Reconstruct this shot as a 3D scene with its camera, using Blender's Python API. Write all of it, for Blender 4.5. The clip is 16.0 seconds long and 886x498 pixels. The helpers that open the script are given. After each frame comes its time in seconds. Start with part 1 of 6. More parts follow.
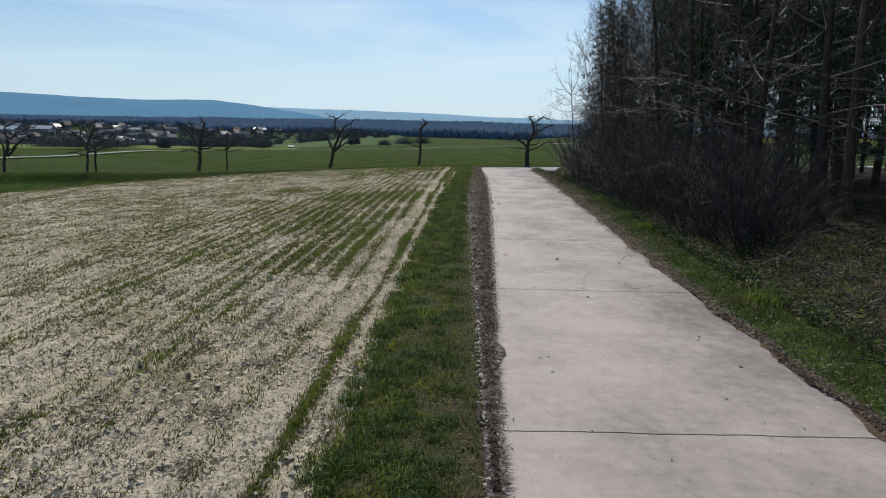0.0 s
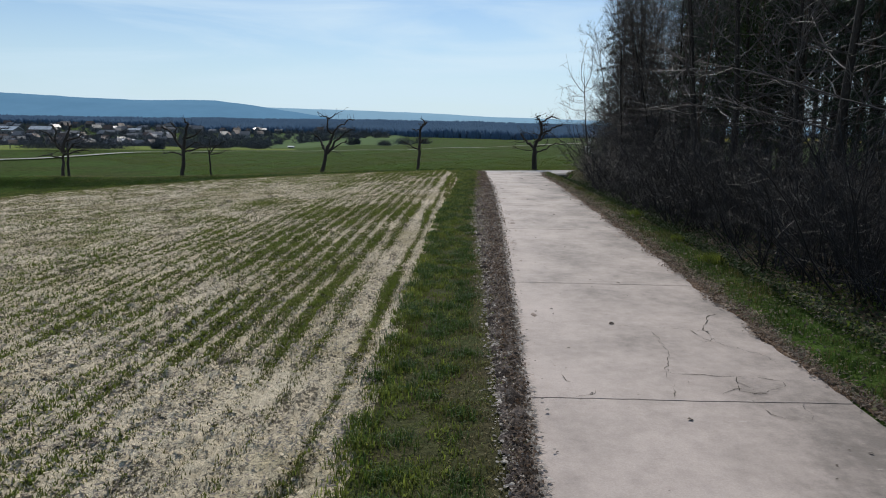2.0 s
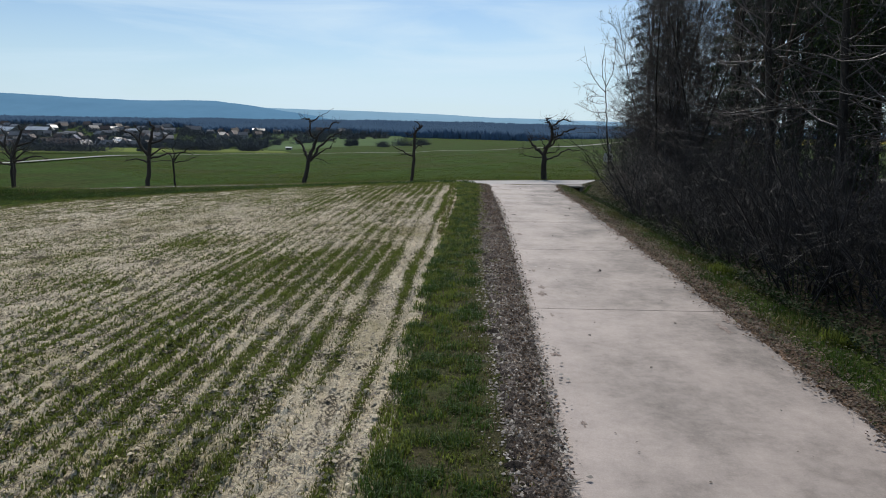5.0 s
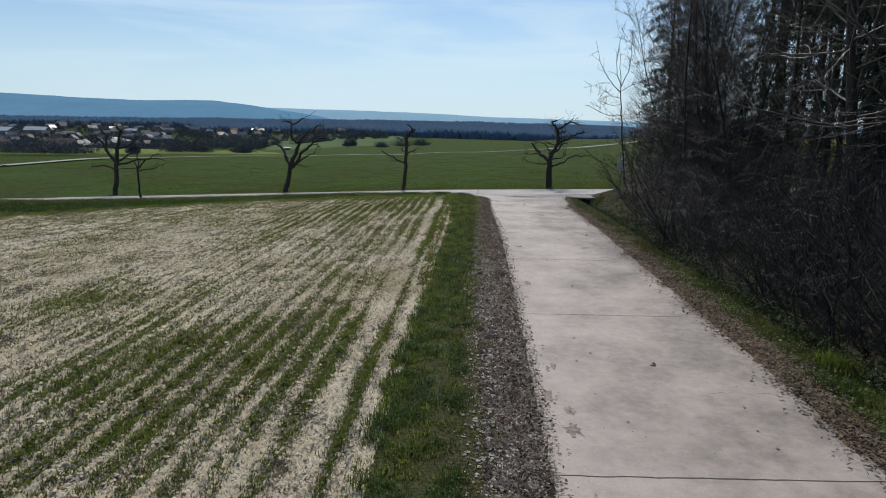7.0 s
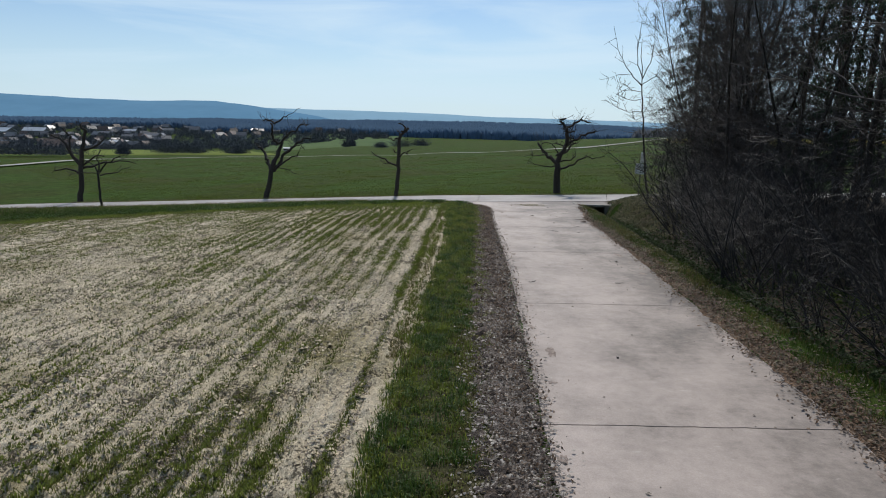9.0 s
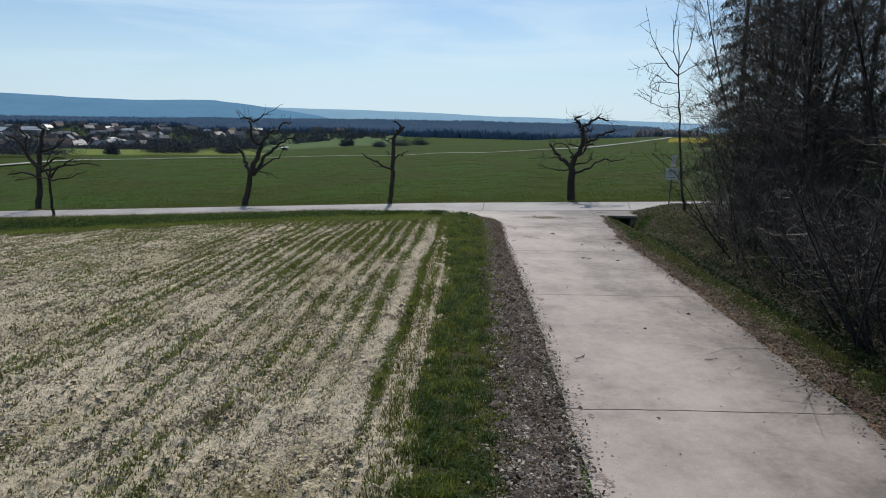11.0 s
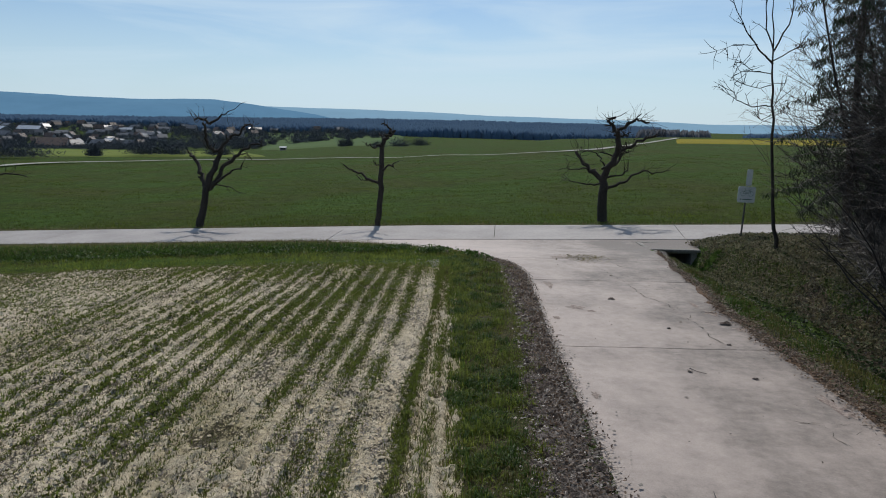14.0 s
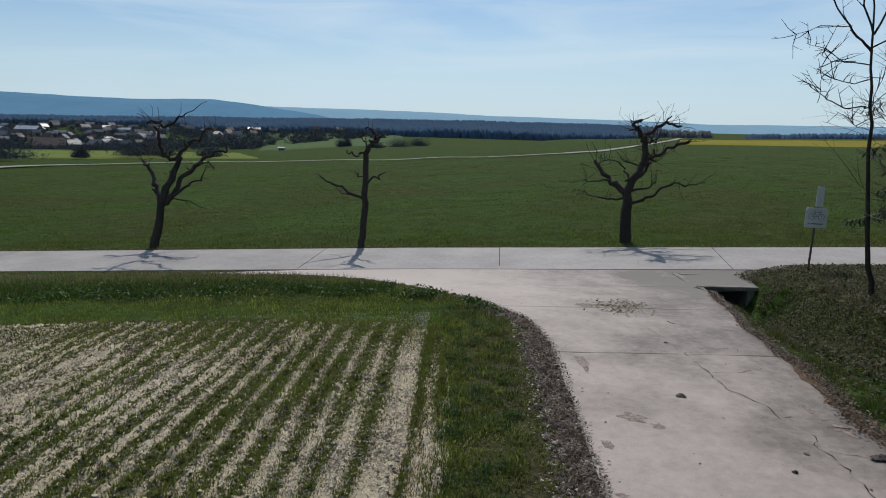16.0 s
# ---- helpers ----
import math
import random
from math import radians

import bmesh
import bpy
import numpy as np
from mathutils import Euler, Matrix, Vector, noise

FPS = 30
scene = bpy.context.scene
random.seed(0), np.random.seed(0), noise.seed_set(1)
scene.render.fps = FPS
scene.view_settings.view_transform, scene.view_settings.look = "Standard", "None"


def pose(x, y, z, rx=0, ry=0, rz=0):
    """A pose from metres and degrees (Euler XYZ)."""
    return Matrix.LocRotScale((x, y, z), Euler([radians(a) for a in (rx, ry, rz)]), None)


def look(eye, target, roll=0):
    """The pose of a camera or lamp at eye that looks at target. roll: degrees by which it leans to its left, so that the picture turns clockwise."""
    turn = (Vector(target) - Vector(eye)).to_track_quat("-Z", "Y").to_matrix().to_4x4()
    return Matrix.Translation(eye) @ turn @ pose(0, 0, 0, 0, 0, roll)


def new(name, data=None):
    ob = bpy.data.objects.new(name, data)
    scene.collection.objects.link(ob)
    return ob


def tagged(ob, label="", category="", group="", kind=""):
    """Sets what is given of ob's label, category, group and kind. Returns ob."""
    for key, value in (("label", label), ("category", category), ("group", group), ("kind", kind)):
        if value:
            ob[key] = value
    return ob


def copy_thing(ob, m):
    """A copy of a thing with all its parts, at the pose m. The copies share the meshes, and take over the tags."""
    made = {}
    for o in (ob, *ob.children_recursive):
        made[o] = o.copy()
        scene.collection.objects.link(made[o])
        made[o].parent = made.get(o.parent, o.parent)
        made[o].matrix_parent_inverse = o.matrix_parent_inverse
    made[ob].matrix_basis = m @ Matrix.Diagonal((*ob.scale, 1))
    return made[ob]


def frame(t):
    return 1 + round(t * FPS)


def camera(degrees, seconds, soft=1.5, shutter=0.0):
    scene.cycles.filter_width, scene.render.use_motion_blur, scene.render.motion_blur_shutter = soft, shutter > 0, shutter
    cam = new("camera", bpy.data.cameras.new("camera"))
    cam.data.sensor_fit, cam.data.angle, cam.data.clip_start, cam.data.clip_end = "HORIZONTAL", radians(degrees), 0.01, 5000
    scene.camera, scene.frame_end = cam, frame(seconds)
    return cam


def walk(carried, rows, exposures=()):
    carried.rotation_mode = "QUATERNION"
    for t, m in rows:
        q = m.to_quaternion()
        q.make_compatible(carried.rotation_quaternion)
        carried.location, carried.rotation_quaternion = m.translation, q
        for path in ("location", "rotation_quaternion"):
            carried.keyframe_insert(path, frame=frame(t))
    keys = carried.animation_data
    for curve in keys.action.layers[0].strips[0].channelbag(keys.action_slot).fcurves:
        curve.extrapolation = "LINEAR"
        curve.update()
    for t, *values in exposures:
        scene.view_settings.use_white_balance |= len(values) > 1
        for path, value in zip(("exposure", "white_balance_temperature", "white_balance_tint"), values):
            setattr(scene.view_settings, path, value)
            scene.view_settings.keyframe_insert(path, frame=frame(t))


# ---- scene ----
cam = camera(64.2, 16.0, 1.0)
PATH = [
    (0, (0.171, -2.135, 2.653), (0.173, -0.162, 2.322), 1.3),
    (0.5, (0.167, -0.88, 2.67), (0.168, 1.093, 2.339), 1.3),
    (1, (0.186, 0.359, 2.72), (0.186, 2.332, 2.389), 1.3),
    (1.5, (0.152, 1.556, 2.713), (0.153, 3.528, 2.382), 1.3),
    (2, (0.175, 2.749, 2.695), (0.174, 4.721, 2.364), 1.2),
    (2.5, (0.181, 3.954, 2.698), (0.18, 5.927, 2.367), 1.2),
    (3, (0.147, 5.133, 2.723), (0.147, 7.106, 2.392), 1.2),
    (3.5, (0.136, 6.375, 2.787), (0.136, 8.348, 2.457), 1.2),
    (4, (0.167, 7.664, 2.841), (0.167, 9.637, 2.512), 1.2),
    (6.5, (0.579, 14.253, 3.268), (0.579, 16.225, 2.937), 1.3),
    (7, (0.669, 15.553, 3.322), (0.668, 17.526, 2.991), 1.2),
    (7.5, (0.758, 16.811, 3.354), (0.756, 18.783, 3.025), 1.1),
    (8, (0.828, 18.005, 3.346), (0.827, 19.977, 3.016), 1.1),
    (8.5, (0.879, 19.229, 3.315), (0.878, 21.202, 2.984), 1.1),
    (9, (0.905, 20.506, 3.279), (0.902, 22.479, 2.948), 1.1),
    (11.5, (0.827, 27.047, 3.267), (0.826, 29.019, 2.934), 1.1),
    (12, (0.823, 28.415, 3.298), (0.821, 30.387, 2.965), 1.1),
    (12.5, (0.835, 29.785, 3.348), (0.833, 31.757, 3.015), 1.1),
    (13, (0.842, 31.151, 3.397), (0.84, 33.123, 3.063), 1.1),
    (13.5, (0.823, 32.53, 3.456), (0.82, 34.502, 3.122), 1.2),
    (14, (0.802, 33.812, 3.483), (0.8, 35.784, 3.149), 1.2),
    (14.5, (0.8, 35.077, 3.528), (0.797, 37.049, 3.194), 1.2),
    (15, (0.815, 36.343, 3.58), (0.812, 38.314, 3.246), 1.1),
    (15.5, (0.867, 37.613, 3.637), (0.865, 39.585, 3.302), 1.1),
    (16, (0.961, 38.88, 3.677), (0.959, 40.852, 3.343), 1.2),
]
walk(cam, [(t, look(eye, target, roll)) for t, eye, target, roll in PATH], [(0.0, 0.0), (11.0, 0.0), (14.0, -0.14), (16.0, -0.17)])


# ---- world, sun ----
SUN_ELEVATION, SUN_SIDE = 47.0, 0.05
world = bpy.data.worlds.new("sky")
scene.world = world
world.use_nodes = True
wn, wl = world.node_tree.nodes, world.node_tree.links
wn.clear()
w_out, w_bg = wn.new("ShaderNodeOutputWorld"), wn.new("ShaderNodeBackground")
w_sky = wn.new("ShaderNodeTexSky")
w_sky.sky_type, w_sky.sun_disc = "NISHITA", False
w_sky.sun_elevation, w_sky.sun_rotation = radians(SUN_ELEVATION), 0.05
w_sky.altitude, w_sky.air_density, w_sky.dust_density, w_sky.ozone_density = 300, 1.0, 0.6, 2.0
w_co, w_map, w_noise, w_ramp, w_mix = (wn.new(n) for n in ("ShaderNodeTexCoord", "ShaderNodeMapping", "ShaderNodeTexNoise", "ShaderNodeValToRGB", "ShaderNodeMix"))
w_mix.data_type = "RGBA"
w_map.inputs["Scale"].default_value = (1.3, 1.3, 10.0)
w_map.inputs["Rotation"].default_value = (0.0, radians(3), 0.3)
w_noise.inputs["Scale"].default_value, w_noise.inputs["Detail"].default_value = 1.7, 6
w_noise.inputs["Roughness"].default_value, w_noise.inputs["Distortion"].default_value = 0.55, 0.6
w_ramp.color_ramp.elements[0].position, w_ramp.color_ramp.elements[0].color = 0.43, (0, 0, 0, 1)
w_ramp.color_ramp.elements[1].position, w_ramp.color_ramp.elements[1].color = 0.70, (0.75, 0.75, 0.75, 1)
w_mix.inputs["B"].default_value = (9.6, 10.0, 10.0, 1)
wl.new(w_co.outputs["Generated"], w_map.inputs["Vector"])
wl.new(w_map.outputs["Vector"], w_noise.inputs["Vector"])
wl.new(w_noise.outputs["Fac"], w_ramp.inputs["Fac"])
wl.new(w_ramp.outputs["Color"], w_mix.inputs["Factor"])
wl.new(w_sky.outputs["Color"], w_mix.inputs["A"])
w_sep, w_rng, w_haze = wn.new("ShaderNodeSeparateXYZ"), wn.new("ShaderNodeMapRange"), wn.new("ShaderNodeMix")
w_haze.data_type, w_rng.interpolation_type = "RGBA", "SMOOTHSTEP"
w_rng.inputs["From Min"].default_value, w_rng.inputs["From Max"].default_value = -0.02, 0.20
w_rng.inputs["To Min"].default_value, w_rng.inputs["To Max"].default_value = 0.80, 0.0
w_haze.inputs["B"].default_value = (8.3, 9.1, 9.6, 1)
wl.new(w_co.outputs["Generated"], w_sep.inputs["Vector"])
wl.new(w_sep.outputs["Z"], w_rng.inputs["Value"])
wl.new(w_rng.outputs["Result"], w_haze.inputs["Factor"])
wl.new(w_mix.outputs["Result"], w_haze.inputs["A"])
w_tint = wn.new("ShaderNodeMix")
w_tint.data_type, w_tint.blend_type = "RGBA", "MULTIPLY"
w_tint.inputs["Factor"].default_value, w_tint.inputs["B"].default_value = 1.0, (0.855, 1.0, 1.125, 1)
wl.new(w_haze.outputs["Result"], w_tint.inputs["A"])
wl.new(w_tint.outputs["Result"], w_bg.inputs["Color"])
wl.new(w_bg.outputs["Background"], w_out.inputs["Surface"])
w_bg.inputs["Strength"].default_value = 0.085

sun = new("sun", bpy.data.lights.new("sun", "SUN"))
sun.data.energy, sun.data.angle, sun.data.color = 3.2, radians(0.53), (1.0, 0.955, 0.89)
sun.matrix_world = look((SUN_SIDE * 50, 50, 50 * math.tan(radians(SUN_ELEVATION))), (0, 0, 0))


# ---- materials ----
def ramp_colours(nodes, stops):
    r = nodes.new("ShaderNodeValToRGB")
    while len(r.color_ramp.elements) < len(stops):
        r.color_ramp.elements.new(0.5)
    for e, (p, c) in zip(r.color_ramp.elements, stops):
        e.position, e.color = p, (*c, 1)
    return r


def surface(name, coarse, stops, fine=0.0, fine_amount=0.35, rough=0.9, bump=0.0, bump_scale=None, metal=0.0, spec=0.3,
            island=0.0, stretch=(1, 1, 1), through_light=0.0, each=0.0, crumbs=None):
    """A weathered surface: colour patches of size 1/coarse m, a finer mottle, relief, and small differences from piece to piece."""
    m = bpy.data.materials.new(name)
    m.use_nodes = True
    n, l = m.node_tree.nodes, m.node_tree.links
    b = n["Principled BSDF"]
    b.inputs["Roughness"].default_value, b.inputs["Metallic"].default_value = rough, metal
    b.inputs["Specular IOR Level"].default_value = spec
    co, mp = n.new("ShaderNodeTexCoord"), n.new("ShaderNodeMapping")
    mp.inputs["Scale"].default_value = stretch
    l.new(co.outputs["Object"], mp.inputs["Vector"])
    big = n.new("ShaderNodeTexNoise")
    big.inputs["Scale"].default_value, big.inputs["Detail"].default_value, big.inputs["Roughness"].default_value = coarse, 5, 0.6
    l.new(mp.outputs["Vector"], big.inputs["Vector"])
    col = ramp_colours(n, stops)
    l.new(big.outputs["Fac"], col.inputs["Fac"])
    last = col.outputs["Color"]
    small = None
    if fine:
        small = n.new("ShaderNodeTexNoise")
        small.inputs["Scale"].default_value, small.inputs["Detail"].default_value, small.inputs["Roughness"].default_value = fine, 4, 0.7
        l.new(mp.outputs["Vector"], small.inputs["Vector"])
        rng_ = n.new("ShaderNodeMapRange")
        rng_.inputs["From Min"].default_value, rng_.inputs["From Max"].default_value = 0.3, 0.7
        rng_.inputs["To Min"].default_value, rng_.inputs["To Max"].default_value = 1 - fine_amount, 1 + fine_amount
        l.new(small.outputs["Fac"], rng_.inputs["Value"])
        mul = n.new("ShaderNodeVectorMath")
        mul.operation = "SCALE"
        l.new(last, mul.inputs[0]), l.new(rng_.outputs["Result"], mul.inputs["Scale"])
        last = mul.outputs["Vector"]
    # Dark specks in the colour: small shadows between clods, and rotted bits.
    if crumbs:
        scale, low, high, dark = crumbs
        c1, c2, ad_, cr, m3 = (n.new(q) for q in ("ShaderNodeTexNoise", "ShaderNodeTexNoise", "ShaderNodeMath", "ShaderNodeMapRange", "ShaderNodeVectorMath"))
        c1.inputs["Scale"].default_value, c1.inputs["Detail"].default_value, c1.inputs["Roughness"].default_value = scale, 3, 0.65
        c2.inputs["Scale"].default_value, c2.inputs["Detail"].default_value = scale * 0.07, 3
        ad_.operation, m3.operation = "ADD", "SCALE"
        l.new(mp.outputs["Vector"], c1.inputs["Vector"]), l.new(mp.outputs["Vector"], c2.inputs["Vector"])
        l.new(c1.outputs["Fac"], ad_.inputs[0]), l.new(c2.outputs["Fac"], ad_.inputs[1])
        cr.inputs["From Min"].default_value, cr.inputs["From Max"].default_value = low, high
        cr.inputs["To Min"].default_value, cr.inputs["To Max"].default_value = dark, 1.0
        l.new(ad_.outputs["Value"], cr.inputs["Value"])
        l.new(last, m3.inputs[0]), l.new(cr.outputs["Result"], m3.inputs["Scale"])
        last = m3.outputs["Vector"]
    for amount, node_name, socket in ((island, "ShaderNodeNewGeometry", "Random Per Island"), (each, "ShaderNodeObjectInfo", "Random")):
        if amount:
            g, r2, mul2 = n.new(node_name), n.new("ShaderNodeMapRange"), n.new("ShaderNodeVectorMath")
            r2.inputs["To Min"].default_value, r2.inputs["To Max"].default_value = 1 - amount, 1 + amount
            mul2.operation = "SCALE"
            l.new(g.outputs[socket], r2.inputs["Value"])
            l.new(last, mul2.inputs[0]), l.new(r2.outputs["Result"], mul2.inputs["Scale"])
            last = mul2.outputs["Vector"]
    l.new(last, b.inputs["Base Color"])
    if bump:
        t = n.new("ShaderNodeTexNoise")
        t.inputs["Scale"].default_value, t.inputs["Detail"].default_value, t.inputs["Roughness"].default_value = bump_scale or fine or coarse, 6, 0.65
        l.new(mp.outputs["Vector"], t.inputs["Vector"])
        bp = n.new("ShaderNodeBump")
        bp.inputs["Distance"].default_value, bp.inputs["Strength"].default_value = bump, 1.0
        l.new(t.outputs["Fac"], bp.inputs["Height"])
        l.new(bp.outputs["Normal"], b.inputs["Normal"])
    if through_light:
        tr, ad, out = n.new("ShaderNodeBsdfTranslucent"), n.new("ShaderNodeMixShader"), n["Material Output"]
        ad.inputs["Fac"].default_value = through_light
        l.new(last, tr.inputs["Color"])
        l.new(b.outputs["BSDF"], ad.inputs[1]), l.new(tr.outputs["BSDF"], ad.inputs[2])
        l.new(ad.outputs["Shader"], out.inputs["Surface"])
    return m


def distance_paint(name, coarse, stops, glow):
    """Far hills, a backdrop: the air's blue haze is put into base colour and emission."""
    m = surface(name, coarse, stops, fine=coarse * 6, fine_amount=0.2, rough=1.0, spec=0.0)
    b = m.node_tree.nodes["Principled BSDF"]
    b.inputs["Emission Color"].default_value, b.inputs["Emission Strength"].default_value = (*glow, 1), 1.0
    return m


def worn_concrete(name):
    """Old cast concrete: pinkish and paler on the field's side, darker towards the wood and farther along, cross
    streaks from the screed, scuffs.
    """
    m = bpy.data.materials.new(name)
    m.use_nodes = True
    n, l = m.node_tree.nodes, m.node_tree.links
    b = n["Principled BSDF"]
    b.inputs["Roughness"].default_value, b.inputs["Specular IOR Level"].default_value = 0.74, 0.32
    co, sep = n.new("ShaderNodeTexCoord"), n.new("ShaderNodeSeparateXYZ")
    l.new(co.outputs["Object"], sep.inputs["Vector"])

    def tex(scale, stretch, detail, rough=0.6):
        mp, t = n.new("ShaderNodeMapping"), n.new("ShaderNodeTexNoise")
        mp.inputs["Scale"].default_value = stretch
        t.inputs["Scale"].default_value, t.inputs["Detail"].default_value, t.inputs["Roughness"].default_value = scale, detail, rough
        l.new(co.outputs["Object"], mp.inputs["Vector"]), l.new(mp.outputs["Vector"], t.inputs["Vector"])
        return t.outputs["Fac"]

    def calc(op, a, c):
        q = n.new("ShaderNodeMath")
        q.operation = op
        for i, v in enumerate((a, c)):
            if isinstance(v, (int, float)):
                q.inputs[i].default_value = v
            else:
                l.new(v, q.inputs[i])
        return q.outputs["Value"]

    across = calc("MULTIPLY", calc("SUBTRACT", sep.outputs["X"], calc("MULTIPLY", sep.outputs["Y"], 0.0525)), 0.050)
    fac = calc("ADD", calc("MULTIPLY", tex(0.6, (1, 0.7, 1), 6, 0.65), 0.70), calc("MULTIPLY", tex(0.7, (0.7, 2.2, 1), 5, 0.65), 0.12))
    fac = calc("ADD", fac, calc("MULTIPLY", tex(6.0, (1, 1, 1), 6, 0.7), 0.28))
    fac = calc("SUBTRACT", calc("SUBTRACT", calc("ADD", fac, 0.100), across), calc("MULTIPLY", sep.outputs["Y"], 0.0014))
    col = ramp_colours(n, [(0.34, (0.165, 0.140, 0.123)), (0.42, (0.245, 0.207, 0.183)), (0.50, (0.332, 0.279, 0.247)), (0.60, (0.412, 0.346, 0.308)), (0.70, (0.460, 0.388, 0.347))])
    l.new(fac, col.inputs["Fac"])
    speck = n.new("ShaderNodeMapRange")
    speck.inputs["From Min"].default_value, speck.inputs["From Max"].default_value = 0.30, 0.70
    speck.inputs["To Min"].default_value, speck.inputs["To Max"].default_value = 0.90, 1.10
    l.new(tex(55, (1, 1, 1), 3, 0.7), speck.inputs["Value"])
    mul = n.new("ShaderNodeVectorMath")
    mul.operation = "SCALE"
    l.new(col.outputs["Color"], mul.inputs[0]), l.new(speck.outputs["Result"], mul.inputs["Scale"])
    scuff = n.new("ShaderNodeMapRange")
    scuff.inputs["From Min"].default_value, scuff.inputs["From Max"].default_value = 0.655, 0.72
    scuff.inputs["To Min"].default_value, scuff.inputs["To Max"].default_value = 0.0, 0.55
    l.new(tex(3.2, (1.0, 3.6, 1), 5, 0.7), scuff.inputs["Value"])
    mix = n.new("ShaderNodeMix")
    mix.data_type = "RGBA"
    mix.inputs["B"].default_value = (0.50, 0.445, 0.405, 1)
    l.new(scuff.outputs["Result"], mix.inputs["Factor"]), l.new(mul.outputs["Vector"], mix.inputs["A"])
    l.new(mix.outputs["Result"], b.inputs["Base Color"])
    bp = n.new("ShaderNodeBump")
    bp.inputs["Distance"].default_value, bp.inputs["Strength"].default_value = 0.006, 1.0
    l.new(tex(38, (1, 1, 1), 6, 0.7), bp.inputs["Height"])
    l.new(bp.outputs["Normal"], b.inputs["Normal"])
    return m


M_CONCRETE = worn_concrete("old_concrete")
M_CROSSROAD = surface("pale_concrete", 0.5, [(0.28, (0.255, 0.230, 0.215)), (0.72, (0.375, 0.343, 0.320))], fine=8, fine_amount=0.12, rough=0.75, bump=0.004, bump_scale=50, each=0.05)
M_CASTWALL = surface("damp_cast_concrete", 1.5, [(0.3, (0.12, 0.11, 0.10)), (0.7, (0.30, 0.28, 0.25))], fine=20, rough=0.9, bump=0.01)
M_CRACK = surface("soil_in_crack", 8, [(0.3, (0.03, 0.025, 0.02)), (0.7, (0.07, 0.06, 0.045))], rough=1.0, spec=0.1)
M_STAIN = surface("dried_mud", 14, [(0.35, (0.185, 0.140, 0.118)), (0.65, (0.345, 0.285, 0.250))], fine=60, rough=0.95, bump=0.006)
# The soil's dark specks hold painted clod shadows as well as residue.
M_SOIL = surface("dry_field_soil", 0.35, [(0.27, (0.26, 0.226, 0.108)), (0.36, (0.43, 0.370, 0.236)), (0.45, (0.57, 0.488, 0.350)), (0.60, (0.665, 0.575, 0.430)), (0.74, (0.585, 0.485, 0.370))], fine=14, fine_amount=0.30, rough=1.0, bump=0.06, bump_scale=26, crumbs=(24.0, 0.83, 0.93, 0.22), spec=0.1, stretch=(1.2, 0.8, 1))
M_CLOD = surface("soil_clod", 6, [(0.3, (0.40, 0.335, 0.230)), (0.7, (0.63, 0.535, 0.390))], fine=60, rough=1.0, bump=0.008, island=0.22, spec=0.1)
M_TURF = surface("meadow_turf", 0.09, [(0.30, (0.054, 0.062, 0.016)), (0.45, (0.046, 0.064, 0.014)), (0.60, (0.043, 0.079, 0.014)), (0.75, (0.058, 0.082, 0.018))], fine=1.5, fine_amount=0.46, rough=1.0, bump=0.28, bump_scale=2.4, spec=0.05)
M_VERGE_SOIL = surface("verge_soil", 1.2, [(0.3, (0.082, 0.066, 0.038)), (0.5, (0.060, 0.060, 0.026)), (0.7, (0.058, 0.074, 0.022))], fine=18, fine_amount=0.6, rough=1.0, bump=0.05, spec=0.1)
M_LITTER_SOIL = surface("leaf_mould", 2.0, [(0.3, (0.062, 0.049, 0.043)), (0.5, (0.108, 0.088, 0.077)), (0.7, (0.190, 0.164, 0.146))], fine=30, fine_amount=0.6, rough=1.0, bump=0.07, spec=0.15, island=0.65)
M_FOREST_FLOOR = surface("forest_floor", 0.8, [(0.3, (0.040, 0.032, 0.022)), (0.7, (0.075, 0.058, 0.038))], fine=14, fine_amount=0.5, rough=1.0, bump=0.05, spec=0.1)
M_GRASS = surface("grass_blades", 1.6, [(0.3, (0.096, 0.128, 0.021)), (0.5, (0.145, 0.182, 0.032)), (0.7, (0.205, 0.232, 0.048))], rough=0.55, spec=0.25, island=0.45, through_light=0.6)
M_OLD_GRASS = surface("matted_old_grass", 0.6, [(0.3, (0.092, 0.088, 0.030)), (0.7, (0.165, 0.150, 0.060))], rough=0.8, spec=0.1, island=0.5, through_light=0.45)
# Own dark green of the verge tufts; on bank and wood strip, painted shade.
M_DARK_GRASS = surface("dark_and_shaded_grass", 0.8, [(0.3, (0.038, 0.075, 0.012)), (0.7, (0.062, 0.110, 0.018))], rough=0.55, spec=0.25, island=0.4, through_light=0.4)
M_TUFT = surface("tufted_grass", 0.3, [(0.3, (0.066, 0.100, 0.019)), (0.7, (0.108, 0.138, 0.028))], rough=0.7, spec=0.2, island=0.4, through_light=0.6)
M_WHEAT = surface("cereal_seedlings", 0.6, [(0.3, (0.106, 0.138, 0.026)), (0.7, (0.170, 0.200, 0.044))], rough=0.55, spec=0.25, island=0.35, through_light=0.6)
M_DRY_GRASS = surface("dry_grass", 0.8, [(0.3, (0.15, 0.125, 0.06)), (0.7, (0.26, 0.22, 0.12))], rough=0.8, island=0.4, through_light=0.3)
M_ROW_WEED = surface("yellowing_row_weeds", 0.5, [(0.3, (0.115, 0.095, 0.034)), (0.5, (0.105, 0.110, 0.030)), (0.7, (0.170, 0.150, 0.062))], rough=0.8, spec=0.15, island=0.45, through_light=0.4)
M_EDGE_DIRT = surface("brown_edge_dirt", 2.5, [(0.3, (0.105, 0.066, 0.043)), (0.7, (0.200, 0.135, 0.092))], fine=30, fine_amount=0.6, rough=1.0, bump=0.04, spec=0.1)
